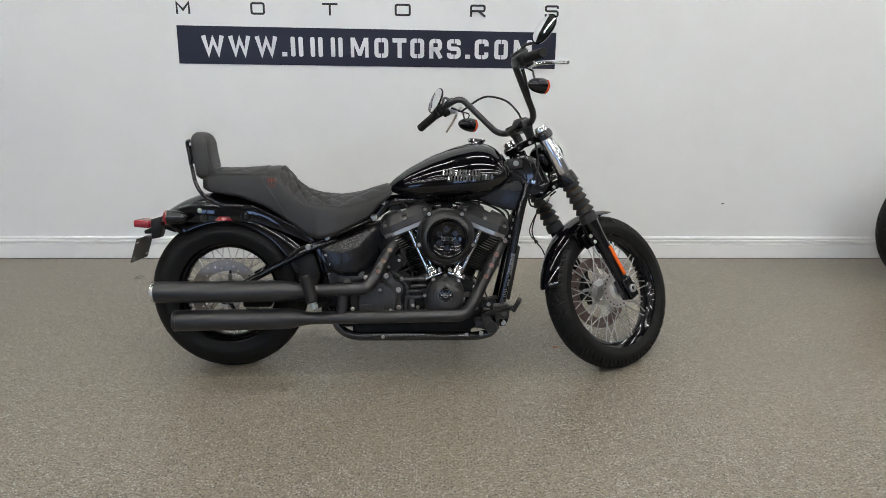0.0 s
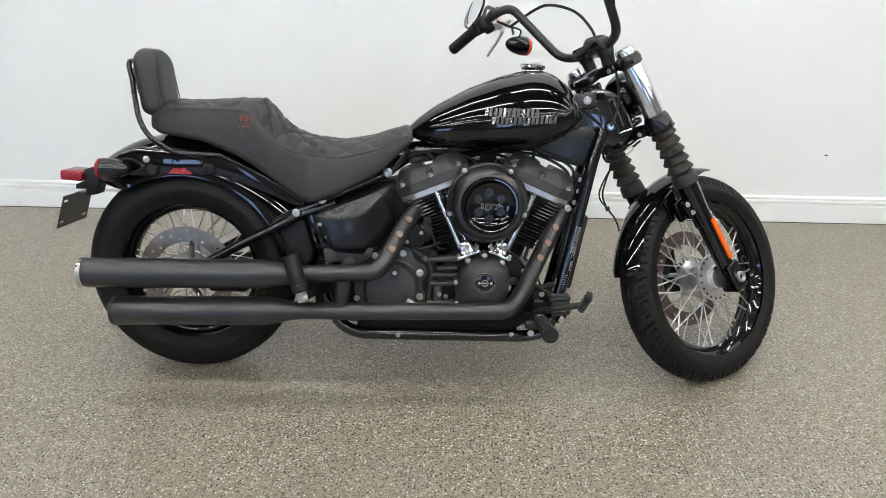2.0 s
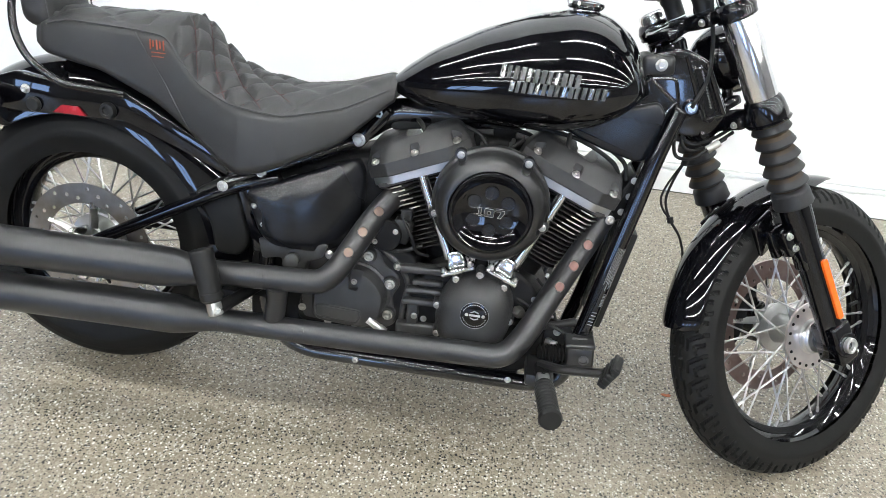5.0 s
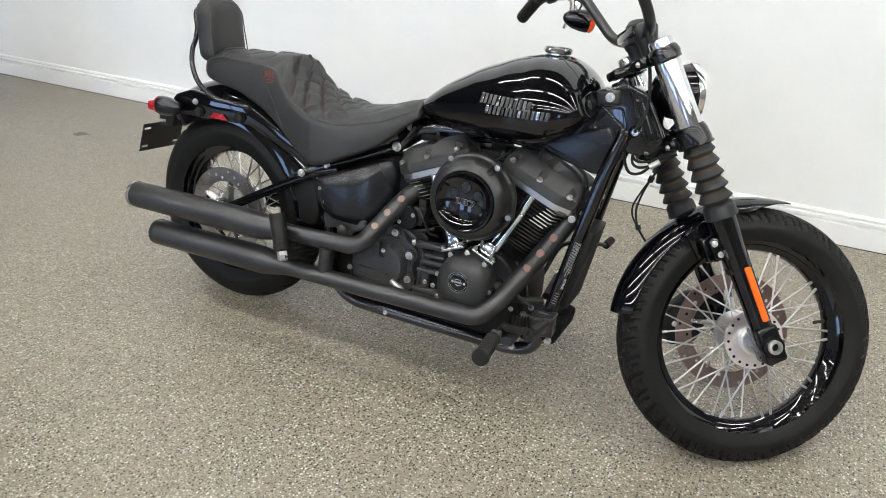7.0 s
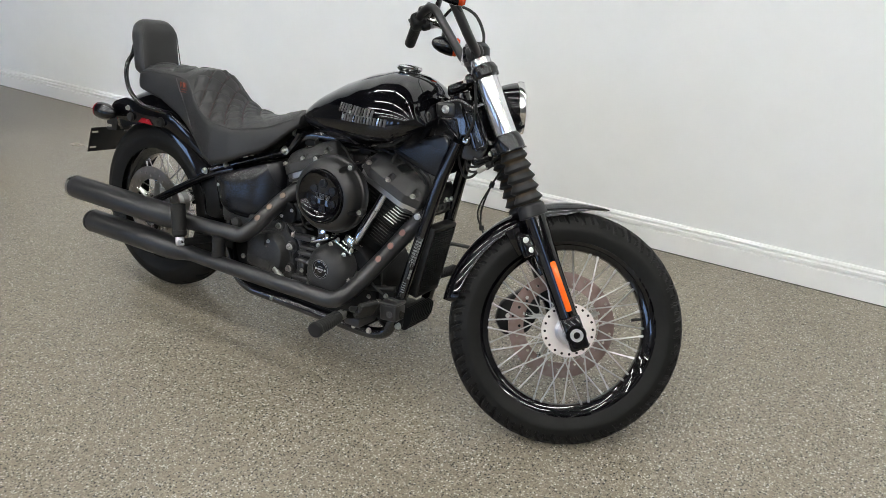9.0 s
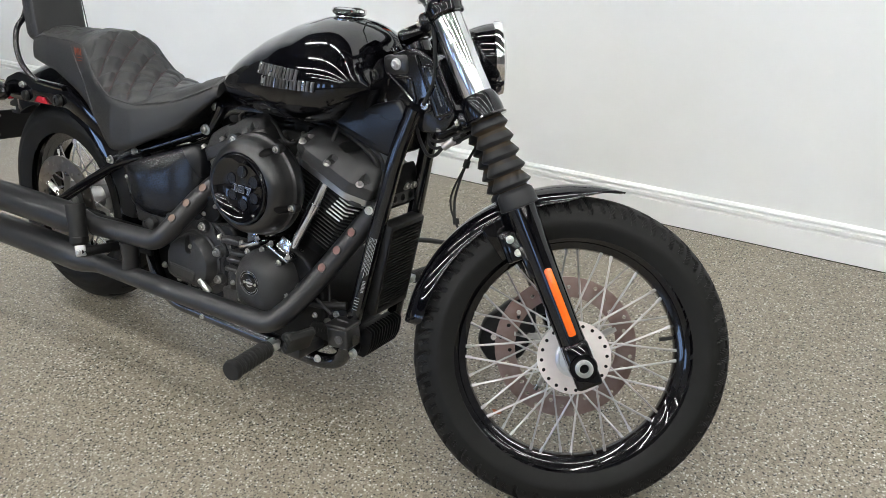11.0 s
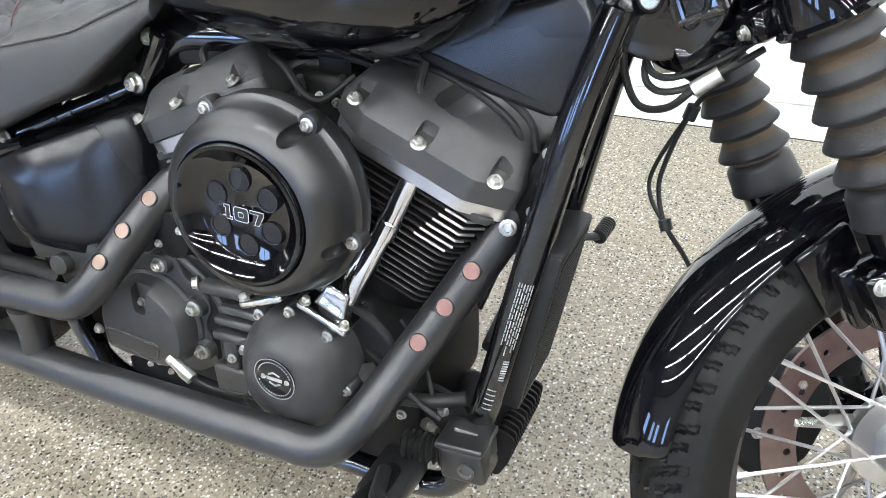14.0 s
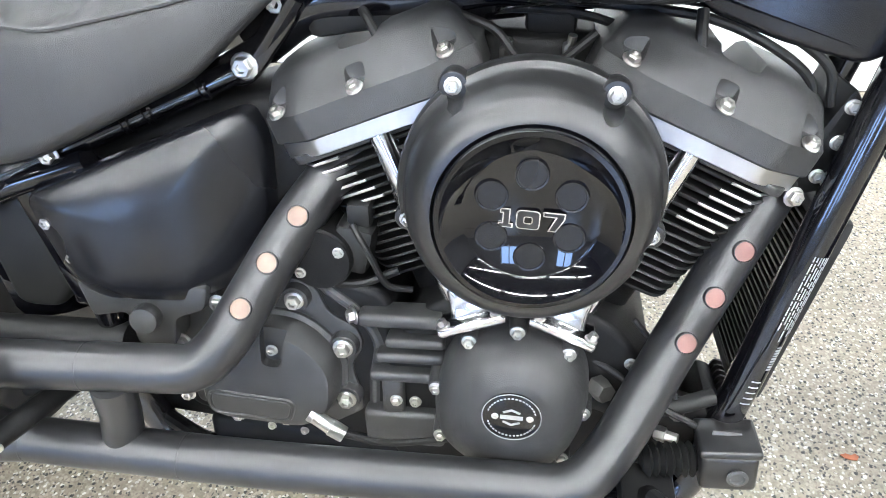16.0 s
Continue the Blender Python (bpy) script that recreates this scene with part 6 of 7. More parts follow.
prism(bm, [(0.583 + (x - 0.583) * 0.93, 0.286 + (z - 0.286) * 0.8) for x, z in _o], 0.002, _m, 0.0008, 1)
part("cover_panel", bm, WRINKLE, gcov)
for _x, _z in ((0.618, 0.260), (0.558, 0.258), (0.4985, 0.282)):
    bolt(gcov, (_x - 0.003, -0.130, _z - 0.010), (0, -1, 0), 0.0072)
for _x, _z, _r in ((0.634, 0.409, 0.0105), (0.685, 0.350, 0.0110), (0.685, 0.275, 0.0108), (0.661, 0.281, 0.0080), (0.610, 0.354, 0.0065), (0.500, 0.346, 0.0098), (0.551, 0.404, 0.0095), (0.597, 0.240, 0.005), (0.637, 0.238, 0.005)):
    if _r > 0.0098:
        bm = bmesh.new()
        tube(bm, [(_x, -0.085, _z), (_x, -0.110, _z), (_x, -0.114, _z)], [0.0185, 0.0165, 0.0150], 18)
        part("bolt_boss", bm, WRINKLE, gcov)
    bolt(gcov, (_x, -0.1145 if _r > 0.0098 else -0.125 if _r > 0.009 else -0.135, _z), (0, -1, 0), _r * 0.86)
bm = bmesh.new()
tube(bm, [(0.648, -0.140, 0.271), (0.653, -0.141, 0.268), (0.654, -0.141, 0.2675), (0.672, -0.144, 0.257)], [0.0095, 0.0095, 0.0088, 0.0088], 12)
tube(bm, [(0.672, -0.144, 0.257), (0.688, -0.145, 0.248)], [0.0102, 0.0095], 12)
part("sensor_plug", bm, ALLOY, engine, "bright sensor plug")
bm = bmesh.new()
tube(bm, smooth_path([(0.686, -0.145, 0.249), (0.74, -0.14, 0.238), (0.82, -0.12, 0.238), (0.90, -0.10, 0.23)], 6), 0.004, 8)
part("sensor_cable", bm, SOFT, engine)

bm = bmesh.new()
lathe(bm, [(0.0, 0), (0.034, 0), (0.036, 0.003), (0.036, 0.02), (0.033, 0.024), (0.033, 0.09), (0.0, 0.09)], axis_to((0.665, -0.115, 0.462), (0, 1, 0)), 28)
starter = part("starter_motor", bm, CAST, engine, "black starter motor end")
bolt(starter, (0.688, -0.1155, 0.474), (0, -1, 0), 0.005)
bolt(starter, (0.645, -0.1155, 0.446), (0, -1, 0), 0.005)
bm = bmesh.new()
rbox(bm, (0.042, 0.04, 0.055), Matrix.Translation((0.698, -0.085, 0.470)) @ pose(0, 0, 0, 0, 12, 0), 0.008, 2)
rbox(bm, (0.026, 0.03, 0.03), Matrix.Translation((0.705, -0.08, 0.505)), 0.006, 2)
part("solenoid", bm, SOFT, engine, "dark solenoid block")
for _pts, _r in (([(0.60, -0.075, 0.47), (0.625, -0.10, 0.455), (0.65, -0.10, 0.43), (0.70, -0.095, 0.425), (0.745, -0.085, 0.44)], 0.005),
                 ([(0.70, -0.10, 0.50), (0.72, -0.11, 0.47), (0.735, -0.10, 0.43), (0.76, -0.09, 0.42)], 0.0038),
                 ([(0.955, -0.10, 0.36), (0.99, -0.11, 0.345), (1.03, -0.12, 0.32), (1.075, -0.125, 0.30)], 0.0038),
                 ([(1.00, -0.08, 0.40), (1.035, -0.09, 0.36), (1.06, -0.11, 0.30)], 0.0032)):
    bm = bmesh.new()
    tube(bm, smooth_path(_pts, 6), _r, 8)
    part("engine_wire", bm, SOFT, engine)
bm = bmesh.new()
tube(bm, smooth_path([(0.965, -0.100, 0.300), (1.00, -0.112, 0.302), (1.05, -0.108, 0.308), (1.095, -0.092, 0.315)], 6), 0.0095, 12)
part("oil_hose", bm, SOFT, engine, "thick black oil hose")
bm = bmesh.new()
prism(bm, rounded([(1.02, 0.20), (1.085, 0.19), (1.105, 0.27), (1.09, 0.30), (1.04, 0.315), (1.015, 0.26)], 0.012, 3), 0.012, Matrix(((1, 0, 0, 0), (0, 0, 1, -0.088), (0, 1, 0, 0), (0, 0, 0, 1))), 0.003, 2)
mount = part("engine_mount", bm, SOFT, engine, "black front engine mount plate")
bolt(mount, (1.062, -0.089, 0.282), (0, -1, 0), 0.007)
bolt(mount, (1.040, -0.089, 0.222), (0, -1, 0), 0.007)
bm = bmesh.new()
lathe(bm, [(0.0, 0), (0.008, 0), (0.009, 0.004), (0.009, 0.012), (0.006, 0.013), (0.006, 0.026), (0.0, 0.026)], axis_to((1.040, -0.100, 0.262), (0.9, -0.4, 0.1)), 6)
part("hose_fitting", bm, ZINC, engine, "bright hose fitting")
for _x, _z in ((0.955, 0.30), (1.00, 0.36), (1.01, 0.27), (0.765, 0.275)):
    bolt(engine, (_x, -0.106, _z), (0, -1, 0), 0.006)

# air cleaner
ACX, ACZ = 0.879, 0.575
_n = Vector((0.05, -1, 0.026)).normalized()
_u = (Vector((1, 0, 0.03)) - _n * _n.x).normalized()
AC = Matrix.Translation((ACX, -0.133, ACZ)) @ Matrix((_u, _n.cross(_u), _n)).transposed().to_4x4()
bm = bmesh.new()
lathe(bm, [(0.0, -0.014), (0.106, -0.014), (0.112, 0.0), (0.116, 0.003), (0.1185, 0.008), (0.1185, 0.021), (0.1170, 0.0255), (0.1130, 0.0280), (0.1105, 0.0315), (0.1085, 0.050), (0.104, 0.064), (0.096, 0.075), (0.088, 0.0805), (0.0825, 0.0815), (0.0805, 0.060), (0.0, 0.060)], AC, 80)
air = part("air_cleaner", bm, SATIN, bike, "round satin black air cleaner", sharp=40)
scoops = []
for _x, _z in ((0.811, 0.670), (0.943, 0.669), (0.771, 0.544), (0.988, 0.544)):
    d = Vector((ACX - _x, 0, ACZ - _z)).normalized() * 0.004
    g = bmesh.new()
    tube(g, [(_x + d.x, -0.161, _z + d.z), (_x + d.x, -0.164, _z + d.z), (_x + d.x * 0.5, -0.265, _z + d.z * 0.5)], [0.0085, 0.0098, 0.0108], 24)
    scoops.append(g)
AC_BOLTS = ((0.811, 0.670), (0.943, 0.669), (0.771, 0.544), (0.988, 0.544))
for _x, _z in AC_BOLTS:
    bm = bmesh.new()
    tube(bm, [(_x, -0.143, _z), (_x, -0.150, _z), (_x, -0.158, _z), (_x, -0.1610, _z), (_x, -0.1615, _z)], [0.0125, 0.0132, 0.0128, 0.0115, 0.009], 20)
    part("bolt_ear", bm, SATIN, air)
    bolt(air, (_x, -0.1615, _z), (0, -1, 0), 0.0062)
carve(air, scoops)
bm = bmesh.new()
lathe(bm, [(0.0805, 0.070), (0.0805, 0.083), (0.0785, 0.087), (0.0745, 0.087), (0.068, 0.079), (0.058, 0.0725), (0.056, 0.0710), (0.0, 0.0710)], AC, 80)
face = part("air_cleaner_face", bm, GLOSS, air, "glossy black dished face", sharp=40)
for k in range(6):
    a = radians(90 + 60 * k)
    bm = bmesh.new()
    lathe(bm, [(0.0, -0.0005), (0.0112, -0.0005), (0.0118, 0.0016), (0.0132, 0.0020), (0.0138, 0.0004)], AC @ Matrix.Translation((0.0372 * math.cos(a), 0.0372 * math.sin(a), 0.0709)), 28)
    part("face_port", bm, COVER_NAVY, air, "round recessed port")
# the displacement in wide squared numerals: silver rims round dark fields
_num = AC @ Matrix.Translation((-0.027, -0.0087, 0.0710))
SLANT = Matrix(((1, 0.12, 0, 0), (0, 1, 0, 0), (0, 0, 1, 0), (0, 0, 0, 1)))


def inset(outline, d):
    """An outline drawn in by d along its corners' bisectors."""
    pts = [Vector((*p, 0)) for p in outline]
    out = []
    for a, b, c in zip(pts[-1:] + pts[:-1], pts, pts[1:] + pts[:1]):
        u, v = (b - a).normalized(), (c - b).normalized()
        n, m = Vector((-u.y, u.x, 0)), Vector((-v.y, v.x, 0))
        k = n + m
        out.append(tuple((b + k * (d / max(0.2, 1 + n.dot(m)))).xy))
    return out


NUM_H = 0.0172
ONE = [(0.0, 0.0), (0.0125, 0.0), (0.0125, 0.0042), (0.0098, 0.0042), (0.0098, NUM_H), (0.0010, NUM_H), (0.0010, 0.0128), (0.0034, 0.0128), (0.0034, 0.0042), (0.0, 0.0042)]
ZERO = rounded([(0.0145, 0.0), (0.0345, 0.0), (0.0345, NUM_H), (0.0145, NUM_H)], 0.0046, 4)
HOLE = rounded([(0.0206, 0.0052), (0.0284, 0.0052), (0.0284, 0.0120), (0.0206, 0.0120)], 0.0022, 3)
SEVEN = [(0.0410, 0.0), (0.0478, 0.0), (0.0545, 0.0118), (0.0545, NUM_H), (0.0362, NUM_H), (0.0362, 0.0126), (0.0466, 0.0126)]
for _shape, _hole in ((ONE, None), (ZERO, HOLE), (SEVEN, None)):
    bm = bmesh.new()
    prism(bm, _shape, 0.0012, None, 0)
    digit = part("numeral", bm, CHROME, face, "raised silver numeral", _num @ SLANT)
    bm = bmesh.new()
    prism(bm, inset(_shape, 0.0011), 0.0004, Matrix.Translation((0, 0, 0.0012)), 0)
    part("numeral_field", bm, SATIN, digit, "dark field inside the numeral")
    if _hole:
        bm = bmesh.new()
        prism(bm, _hole, 0.0003, Matrix.Translation((0, 0, 0.0016)), 0)
        part("numeral_rim", bm, CHROME, digit, "silver inner rim")
        bm = bmesh.new()
        prism(bm, inset(_hole, 0.0010), 0.0003, Matrix.Translation((0, 0, 0.0019)), 0)
        part("numeral_hole", bm, GLOSS, digit, "dark middle of the numeral")


# ---- exhaust ----
UP = bend([(0.690, -0.045, 0.560), (0.640, -0.105, 0.500), (0.583, -0.185, 0.398), (0.555, -0.200, 0.372), (0.30, -0.222, 0.368), (0.05, -0.228, 0.366)], 0.055, 8)
LO = bend([(1.128, -0.026, 0.555), (1.091, -0.057, 0.483), (1.042, -0.103, 0.396), (0.990, -0.165, 0.304), (0.952, -0.200, 0.262), (0.60, -0.212, 0.258), (0.42, -0.212, 0.256), (0.05, -0.212, 0.252)], 0.055, 8)
for path, end, zz in ((UP, (-0.268, -0.236, 0.366), 0), (LO, (-0.195, -0.216, 0.247), 0)):
    bm = bmesh.new()
    tube(bm, path, 0.0255, 24)
    pipe = part("exhaust_pipe", bm, PIPE, bike, "matte black exhaust pipe with heat shield")
    a = Vector((0.345, -0.219, 0.368)) if path is UP else Vector((0.345, -0.212, 0.2555))
    b = Vector(end)
    bm = bmesh.new()
    ts = [(0.0, 0.0255), (0.05, 0.028), (0.16, 0.040), (0.20, 0.0425), (0.955, 0.0425), (0.985, 0.0420), (1.0, 0.0405), (1.0, 0.036), (0.985, 0.0345), (0.90, 0.034)]
    tube(bm, [a.lerp(b, t) for t, r in ts], [r for t, r in ts], 40)
    muf = part("muffler", bm, PIPE, bike, "long matte black muffler", sharp=25)
    bm = bmesh.new()
    d = (b - a).normalized()
    lathe(bm, [(0.0385, -0.004), (0.0428, -0.004), (0.0430, 0.001), (0.0418, 0.008), (0.037, 0.011), (0.033, 0.008), (0.032, -0.03), (0.0, -0.032)], axis_to(b, d), 40)
    part("end_cap", bm, STEEL if path is UP else SATIN, muf, "bright muffler end cap" if path is UP else "dark muffler end cap")
    for _x in ((0.440,) if path is UP else (0.345, 0.530)):
        k = [w for w in zip(path, path[1:]) if min(w[0].x, w[1].x) <= _x <= max(w[0].x, w[1].x)][0]
        q = k[0].lerp(k[1], (_x - k[0].x) / (k[1].x - k[0].x))
        bm = bmesh.new()
        lathe(bm, [(0.0253, -0.0014), (0.0258, -0.0006), (0.0258, 0.0006), (0.0253, 0.0014)], axis_to(q, k[1] - k[0]), 28)
        part("shield_seam", bm, PIPE, pipe)
    # round ports in the shields, showing the heat-tinted pipe
    tops = ((0.635, 0.618, 0.602), (-0.086, -0.132, -0.172), (0.496, 0.466, 0.434)) if path is UP else ((1.091, 1.066, 1.042), (-0.057, -0.078, -0.103), (0.483, 0.439, 0.397))
    for i in range(3):
        p = Vector((tops[0][i], tops[1][i], tops[2][i]))
        best = None
        for u, v in zip(path, path[1:]):
            k = max(0.0, min(1.0, (p - u).dot(v - u) / (v - u).length_squared))
            q = u.lerp(v, k)
            if best is None or (q - p).length < best[0]:
                best = ((q - p).length, q, (v - u).normalized())
        p, along = best[1], best[2]
        n = Vector((0.05, -1.0, 0.25))
        n = (n - along * n.dot(along)).normalized()
        bm = bmesh.new()
        lathe(bm, [(0.0, -0.0012), (0.0100, -0.0012), (0.0103, 0.0016), (0.0112, 0.0012), (0.0118, -0.003)], axis_to(p + n * 0.0262, n), 20)
        part("port_rim", bm, PIPE, pipe)
        bm = bmesh.new()
        lathe(bm, [(0.0, -0.0004), (0.0099, -0.0004)], axis_to(p + n * 0.0262, n), 20, False)
        part("port", bm, PEACH if path is UP else COPPER, pipe, "round port showing tinted pipe")
bm = bmesh.new()
tube(bm, [(0.466, -0.214, 0.355), (0.462, -0.208, 0.310), (0.456, -0.207, 0.262)], [0.0225, 0.0215, 0.0225], 20)
part("pipe_bracket", bm, PIPE, bike, "matte black crossover between the pipes")
bm = bmesh.new()
rbox(bm, (0.05, 0.07, 0.02), Matrix.Translation((0.36, -0.16, 0.31)), 0.004)
rbox(bm, (0.10, 0.01, 0.05), Matrix.Translation((0.40, -0.135, 0.31)), 0.006)
part("muffler_bracket", bm, CAST, bike)
bm = bmesh.new()
tube(bm, [(0.44, -0.10, 0.20), (0.52, -0.15, 0.215)], 0.01, 10)
part("muffler_stay", bm, CAST, bike)

# ---- covers round the gearbox and side ----
SIDE = [(0.367, 0.527), (0.45, 0.562), (0.590, 0.612), (0.606, 0.58), (0.606, 0.49), (0.580, 0.425), (0.530, 0.408), (0.435, 0.418), (0.405, 0.440)]
bm = bmesh.new()
rings = []
out = rounded(SIDE, 0.018, 5)
cx, cz = 0.500, 0.505


def cover_y(x, z):
    f = (x - 0.367) / 0.24
    return -0.146 + 0.060 * max(0.0, f) ** 1.6 - 0.012 * math.sin(math.pi * min(1, max(0, f))) + 0.10 * (z - 0.50)


for k, dy in ((1.0, 0.03), (1.0, 0.006), (0.985, 0.001), (0.955, -0.002), (0.75, -0.008), (0.5, -0.012), (0.25, -0.014)):
    rings.append([bm.verts.new((cx + (x - cx) * k, cover_y(cx + (x - cx) * k, cz + (z - cz) * k) + dy, cz + (z - cz) * k)) for x, z in out])
skin(bm, rings)
side = part("side_cover", bm, COVER_NAVY, bike, "dark satin side cover", sharp=45)
bolt(side, (0.393, -0.149, 0.502), (0, -1, 0), 0.0065)
bolt(side, (0.412, -0.150, 0.464), (0, -1, 0), 0.0065)
bm = bmesh.new()
rbox(bm, (0.35, 0.15, 0.17), Matrix.Translation((0.49, 0.02, 0.50)) @ pose(0, 0, 0, 0, -16, 0), 0.02, 3)
part("oil_tank", bm, CAST, bike, "black oil tank body")
bm = bmesh.new()
prism(bm, rounded([(0.395, 0.425), (0.548, 0.430), (0.540, 0.400), (0.505, 0.386), (0.497, 0.345), (0.452, 0.345), (0.448, 0.388), (0.405, 0.378)], 0.008, 3), 0.05, Matrix(((1, 0, 0, 0), (0, 0, 1, -0.138), (0, 1, 0, 0), (0, 0, 0, 1))), 0.004, 2)
lathe(bm, [(0.0, 0), (0.015, 0), (0.016, 0.004), (0.015, 0.018), (0.0, 0.02)], axis_to((0.474, -0.137, 0.389), (0.1, -0.9, 0.1)), 16)
part("tray_bracket", bm, WRINKLE, bike, "black bracket with a round knob")

# coil cover under the tank's nose
bm = bmesh.new()
prism(bm, rounded([(1.00, 0.735), (1.10, 0.775), (1.185, 0.800), (1.205, 0.77), (1.185, 0.682), (1.165, 0.672), (1.09, 0.690), (1.02, 0.715)], 0.012, 4), 0.10, Matrix(((1, 0, 0, 0), (0, 0, 1, -0.05), (0, 1, 0, 0), (0, 0, 0, 1))), 0.008, 3)
part("coil_cover", bm, COVER_NAVY, bike, "dark satin coil cover")
bm = bmesh.new()
for k, (x0, z0) in enumerate(((0.97, 0.712), (0.985, 0.722))):
    tube(bm, smooth_path([(x0 - 0.2, -0.01, z0 + 0.005), (x0, -0.03, z0), (x0 + 0.08, -0.040, z0 - 0.012), (x0 + 0.15, -0.042, z0 - 0.05), (x0 + 0.165, -0.04, z0 - 0.09)], 6), 0.0045, 10)
tube(bm, smooth_path([(1.02, -0.045, 0.715), (1.020, -0.060, 0.69), (1.026, -0.064, 0.665), (1.032, -0.060, 0.645)], 5), 0.0055, 10)
tube(bm, smooth_path([(0.70, -0.02, 0.70), (0.715, -0.050, 0.695), (0.728, -0.056, 0.672), (0.732, -0.05, 0.65)], 5), 0.005, 10)
part("wiring", bm, SOFT, bike, "black plug leads and hoses")
bm = bmesh.new()
rbox(bm, (0.12, 0.10, 0.10), Matrix.Translation((CX, 0.025, 0.635)), 0.015, 3)
rbox(bm, (0.05, 0.06, 0.03), Matrix.Translation((CX + 0.01, 0.01, 0.695)), 0.008, 2)
part("intake", bm, CAST, engine, "black intake between the cylinders")
for _x, _z in ((0.845, 0.668), (0.905, 0.674)):
    bm = bmesh.new()
    tube(bm, [(_x, -0.030, _z - 0.012), (_x, -0.032, _z + 0.002), (_x + 0.002, -0.034, _z + 0.004), (_x + 0.003, -0.036, _z + 0.012)], [0.006, 0.006, 0.0045, 0.0045], 10)
    part("intake_fitting", bm, STEEL, engine, "small steel intake fitting")
bolt(engine, (0.868, -0.028, 0.655), (0, -1, 0.3), 0.005)
bolt(engine, (0.892, -0.028, 0.650), (0, -1, 0.3), 0.005)
for _pts in ([(0.80, -0.03, 0.70), (0.835, -0.045, 0.69), (0.86, -0.05, 0.665), (0.89, -0.05, 0.66), (0.93, -0.04, 0.69)], [(0.79, -0.01, 0.69), (0.85, -0.02, 0.705), (0.92, -0.015, 0.70), (0.97, -0.02, 0.685)]):
    bm = bmesh.new()
    tube(bm, smooth_path(_pts, 6), 0.0045, 8)
    part("vacuum_hose", bm, SOFT, engine, "thin black hose")

bm = bmesh.new()
rbox(bm, (0.13, 0.08, 0.045), Matrix.Translation((0.705, 0.015, 0.700)) @ pose(0, 0, 0, 0, -10, 0), 0.01, 2)
part("relay_box", bm, SOFT, bike, "dark relay box under the tank")

# oil cooler between the down tubes
COOL = Matrix.Translation((1.158, 0.0, 0.412)) @ pose(0, 0, 0, 0, 10.2, 0)
bm = bmesh.new()
rbox(bm, (0.034, 0.012, 0.225), COOL @ Matrix.Translation((0, -0.060, 0)), 0.004)
rbox(bm, (0.034, 0.012, 0.225), COOL @ Matrix.Translation((0, 0.060, 0)), 0.004)
rbox(bm, (0.034, 0.13, 0.014), COOL @ Matrix.Translation((0, 0, 0.109)), 0.004)
rbox(bm, (0.034, 0.13, 0.014), COOL @ Matrix.Translation((0, 0, -0.109)), 0.004)
cooler = part("oil_cooler", bm, SOFT, bike, "black finned oil cooler between the frame tubes")
bm = bmesh.new()
rbox(bm, (0.036, 0.115, 0.0030), None, 0)
_f = part("cooler_fin", bm, SOFT, cooler)
_fm = _f.data
bpy.data.objects.remove(_f)
for i in range(26):
    share("cooler_fin", _fm, cooler, COOL @ Matrix.Translation((0, 0, -0.098 + 0.0078 * i)))
bm = bmesh.new()
prism(bm, rounded([(1.125, 0.54), (1.165, 0.55), (1.18, 0.63), (1.165, 0.655), (1.14, 0.60)], 0.01, 3), 0.10, Matrix(((1, 0, 0, 0), (0, 0, 1, -0.05), (0, 1, 0, 0), (0, 0, 0, 1))), 0.004)
cb = part("cooler_bracket", bm, CAST, cooler)
for _p in ((1.152, 0.565), (1.162, 0.60), (1.166, 0.635)):
    bolt(cb, (_p[0], -0.050, _p[1]), (0, -1, 0), 0.006)
# regulator with vertical fins below
bm = bmesh.new()
rbox(bm, (0.022, 0.13, 0.080), Matrix.Translation((1.108, -0.010, 0.215)) @ pose(0, 0, 0, 0, 16, 0), 0.006)
reg = part("regulator", bm, CAST, bike, "finned black voltage regulator")
bm = bmesh.new()
prism(bm, rounded([(-0.016, -0.040), (0.010, -0.034), (0.016, 0.0), (0.010, 0.040), (-0.016, 0.042)], 0.008, 3), 0.0036, pose(0, 0.0018, 0, 90), 0)
_f = part("regulator_fin", bm, CAST, reg)
_fm = _f.data
bpy.data.objects.remove(_f)
for i in range(12):
    share("regulator_fin", _fm, reg, Matrix.Translation((1.134, -0.070 + 0.0108 * i, 0.218)) @ pose(0, 0, 0, 0, 16, 0))
bolt(reg, (1.124, -0.100, 0.205), (0, -1, 0), 0.0095)
bm = bmesh.new()
tube(bm, [(1.108, -0.070, 0.212), (1.124, -0.099, 0.205)], [0.014, 0.012], 12)
part("regulator_lug", bm, CAST, reg)

# ---- controls ----
bm = bmesh.new()
rbox(bm, (0.060, 0.052, 0.050), Matrix.Translation((1.113, -0.124, 0.258)) @ pose(0, 0, 0, 0, -6, 0), 0.007, 3)
rbox(bm, (0.064, 0.056, 0.010), Matrix.Translation((1.110, -0.124, 0.286)) @ pose(0, 0, 0, 0, -6, 0), 0.004, 3)
mc = part("brake_reservoir", bm, SATIN, bike, "square black rear brake reservoir")
bm = bmesh.new()
prof = [(0.0, 0.0), (0.014, 0.0)]
for i in range(7):
    prof += [(0.014, 0.004 + i * 0.008), (0.020, 0.008 + i * 0.008), (0.014, 0.0118 + i * 0.008)]
lathe(bm, prof + [(0.011, 0.062), (0.0, 0.062)], axis_to((1.085, -0.124, 0.252), (-1, -0.15, -0.05)), 20)
part("bellows", bm, SOFT, mc, "ribbed rubber bellows")
bm = bmesh.new()
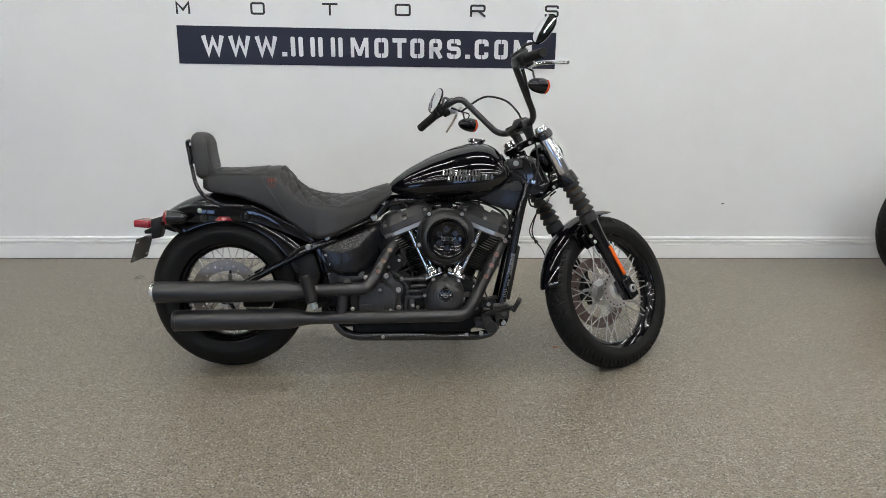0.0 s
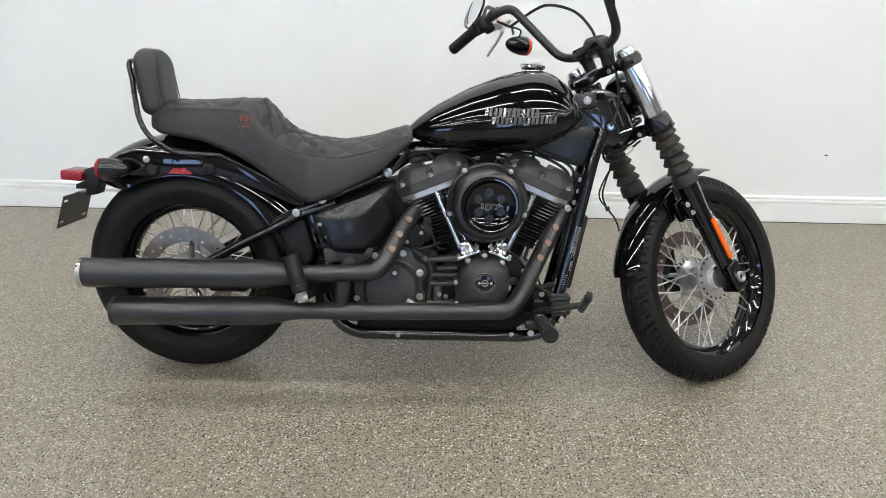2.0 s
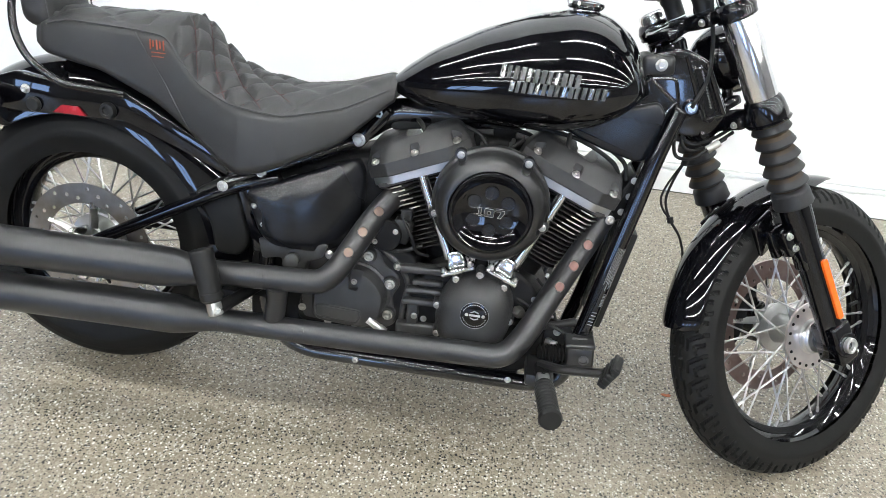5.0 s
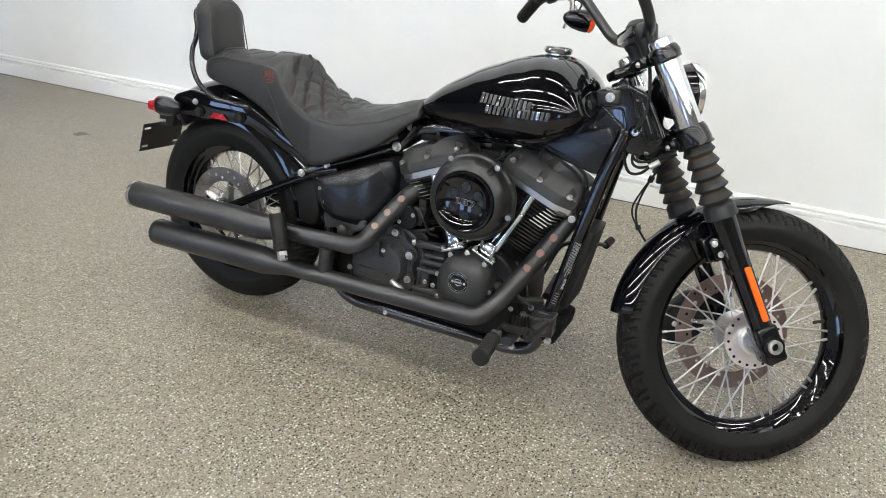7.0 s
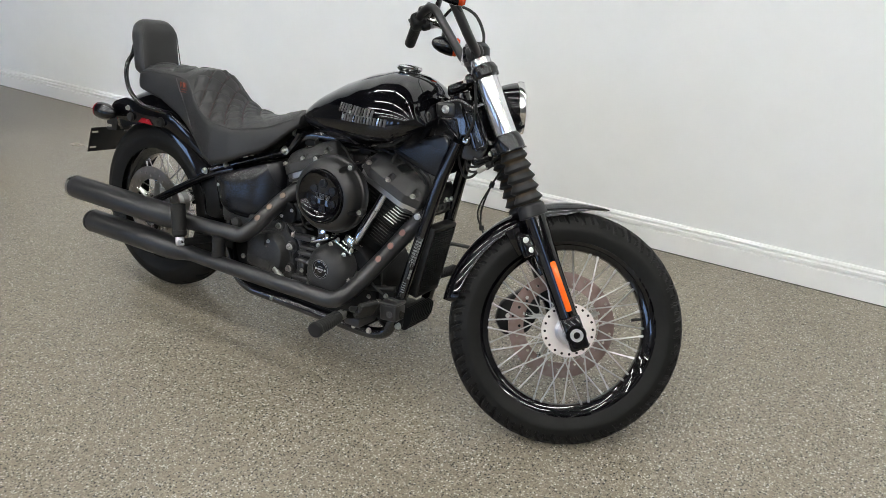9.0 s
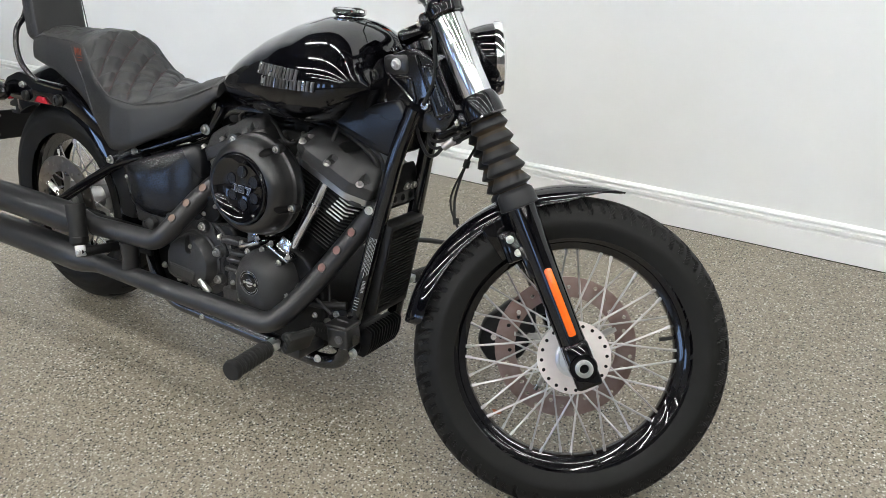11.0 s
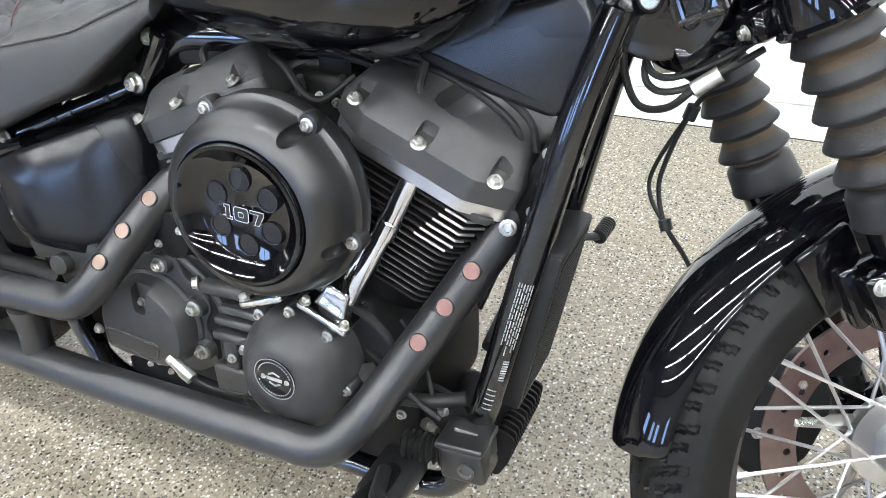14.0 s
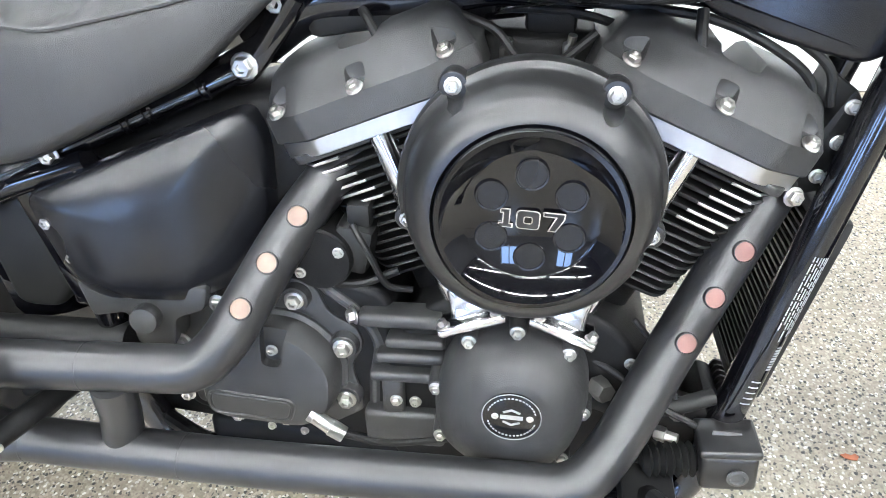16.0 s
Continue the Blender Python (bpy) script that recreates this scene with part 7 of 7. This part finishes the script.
lathe(bm, [(0.010, 0), (0.0115, 0.003), (0.008, 0.004), (0.007, 0.001), (0.0, 0.001)], axis_to((1.121, -0.150, 0.257), (0, -1, 0)), 20)
part("sight_glass", bm, BADGE, mc, "round sight glass")
bm = bmesh.new()
rbox(bm, (0.03, 0.002, 0.006), Matrix.Translation((1.109, -0.124, 0.2915)), 0)
part("reservoir_label", bm, STAMP, mc)
bm = bmesh.new()
tube(bm, bend([(1.03, -0.19, 0.255), (1.06, -0.262, 0.290), (1.140, -0.300, 0.318)], 0.02, 4), [0.0095] * 7, 10)
rbox(bm, (0.06, 0.09, 0.03), Matrix.Translation((1.03, -0.17, 0.225)), 0.008, 2)
pedal = part("brake_pedal", bm, SATIN, bike, "black rear brake pedal")
bm = bmesh.new()
PAD = Matrix.Translation((1.152, -0.313, 0.330)) @ pose(0, 0, 0, 0, -62, -14)
rbox(bm, (0.052, 0.060, 0.014), PAD, 0.006, 3)
for i in range(4):
    rbox(bm, (0.0090, 0.064, 0.018), PAD @ Matrix.Translation((-0.0195 + 0.013 * i, 0, 0.003)), 0.0035, 2)
part("pedal_pad", bm, SOFT, pedal, "ribbed rubber pedal pad")


def peg(base, tip, name, label, mount, ribbed=True, girth=1.0):
    """A rubber foot peg on a bright clevis."""
    base, tip = Vector(base), Vector(tip)
    d = (tip - base).normalized()
    n = (tip - base).length
    bm = bmesh.new()
    prof = [(0.0, 0.0), (0.014, 0.0), (0.016, 0.004)]
    k = int(n / 0.012)
    if ribbed:
        for i in range(k):
            z = 0.006 + (n - 0.022) * i / k
            prof += [(0.0165, z), (0.018, z + 0.002), (0.018, z + 0.007), (0.0165, z + 0.009)]
        prof += [(0.020, n - 0.012), (0.0205, n - 0.006), (0.018, n), (0.0, n + 0.001)]
    else:
        prof += [(0.0185, 0.006), (0.0190, 0.020), (0.0180, 0.022), (0.0195, n - 0.006), (0.0195, n - 0.002), (0.0185, n), (0.0, n + 0.001)]
    lathe(bm, [(r * girth, h) for r, h in prof], axis_to(base, d), 24)
    root = part(name, bm, SOFT, bike, label)
    bm = bmesh.new()
    rbox(bm, (0.026, 0.022, 0.034), axis_to(base - d * 0.012, d), 0.004, 2)
    part("peg_clevis", bm, ALLOY, root, "bright alloy clevis")
    bm = bmesh.new()
    tube(bm, [base - d * 0.018, Vector(mount)], 0.013, 12)
    part("peg_mount", bm, CAST, root)
    bolt(root, base - d * 0.012 + Vector((0.012, -0.012, 0)), (0.3, -0.9, 0.2), 0.006)
    return root


peg((1.034, -0.284, 0.264), (1.046, -0.402, 0.262), "rider_peg", "ribbed black rubber rider foot peg", (1.03, -0.17, 0.235), True, 1.12)
peg((0.356, -0.280, 0.333), (0.324, -0.262, 0.436), "passenger_peg", "folded-up black rubber passenger foot peg", (0.40, -0.14, 0.315), False, 1.25)
# left side: shift lever, stand, primary cover
bm = bmesh.new()
tube(bm, bend([(1.02, 0.13, 0.30), (1.050, 0.16, 0.395), (1.10, 0.20, 0.405), (1.162, 0.282, 0.384)], 0.03, 4), 0.0068, 10)
shift = part("shift_lever", bm, SATIN, bike, "black gear shift lever")
bm = bmesh.new()
lathe(bm, [(0.0, 0), (0.009, 0)] + [(r, 0.002 + 0.006 * i + d) for i in range(8) for r, d in ((0.0125, 0.0), (0.0125, 0.0035), (0.0105, 0.0042), (0.0105, 0.0055))] + [(0.010, 0.051), (0.0, 0.052)], axis_to((1.162, 0.276, 0.384), (0.1, 1, 0.12)), 16)
part("shift_peg", bm, SOFT, shift, "black rubber shifter peg")
peg((1.04, 0.26, 0.262), (1.05, 0.36, 0.258), "rider_peg", "ribbed black rubber rider foot peg", (1.04, 0.13, 0.23))
bm = bmesh.new()
prism(bm, rounded([(0.50, 0.22), (0.60, 0.19), (0.95, 0.19), (1.00, 0.25), (0.98, 0.34), (0.90, 0.38), (0.58, 0.36), (0.50, 0.31)], 0.05, 5), 0.075, Matrix(((1, 0, 0, 0), (0, 0, 1, 0.105), (0, 1, 0, 0), (0, 0, 0, 1))), 0.02, 3)
part("primary_cover", bm, CAST, engine, "black primary cover")
bm = bmesh.new()
tube(bm, bend([(0.93, 0.11, 0.17), (0.95, 0.20, 0.11), (0.935, 0.255, 0.052)], 0.03, 4), [0.012] * 6 + [0.010], 12)
rbox(bm, (0.05, 0.05, 0.008), LEAN_POSE.inverted() @ Matrix.Translation((0.935, 0.255 * math.cos(radians(10)) + 0.052 * math.sin(radians(10)) + 0.01, 0.0045)), 0.003)
part("side_stand", bm, SATIN, bike, "black side stand resting on the floor")


# ---- neighbouring motorcycles, of which only a tyre shows ----
def parked_wheel(x, y, yaw, label):
    """A parked machine's tyre and rim with its fork legs' foot, leaning on its stand."""
    root = tagged(new("parked_motorcycle_wheel"), label, "motorcycle wheel")
    bm = bmesh.new()
    tyre_mesh(bm, 0.325, 0.15, 0.205, rear_groove, 260, 40)
    part("tyre", bm, RUBBER, root, "black tyre with curved grooves")
    bm = bmesh.new()
    lathe(bm, [(0.0, -0.05), (0.03, -0.05), (0.035, -0.02), (0.19, -0.012), (0.213, -0.035), (0.213, 0.035), (0.19, 0.012), (0.035, 0.02), (0.03, 0.05), (0.0, 0.05)], _turn, 48)
    part("rim", bm, GLOSS, root, "gloss black rim")
    root.matrix_basis = Matrix.Translation((x, y, 0.0)) @ pose(0, 0, 0, 0, 0, yaw) @ pose(0, 0, 0, -8, 0, 0) @ pose(0, 0, 0.3255)


parked_wheel(3.675, 0.98, 12, "black tyre of a motorcycle parked by the wall")
parked_wheel(-2.79, 0.59, 4, "black rear tyre of a motorcycle parked near the wall")
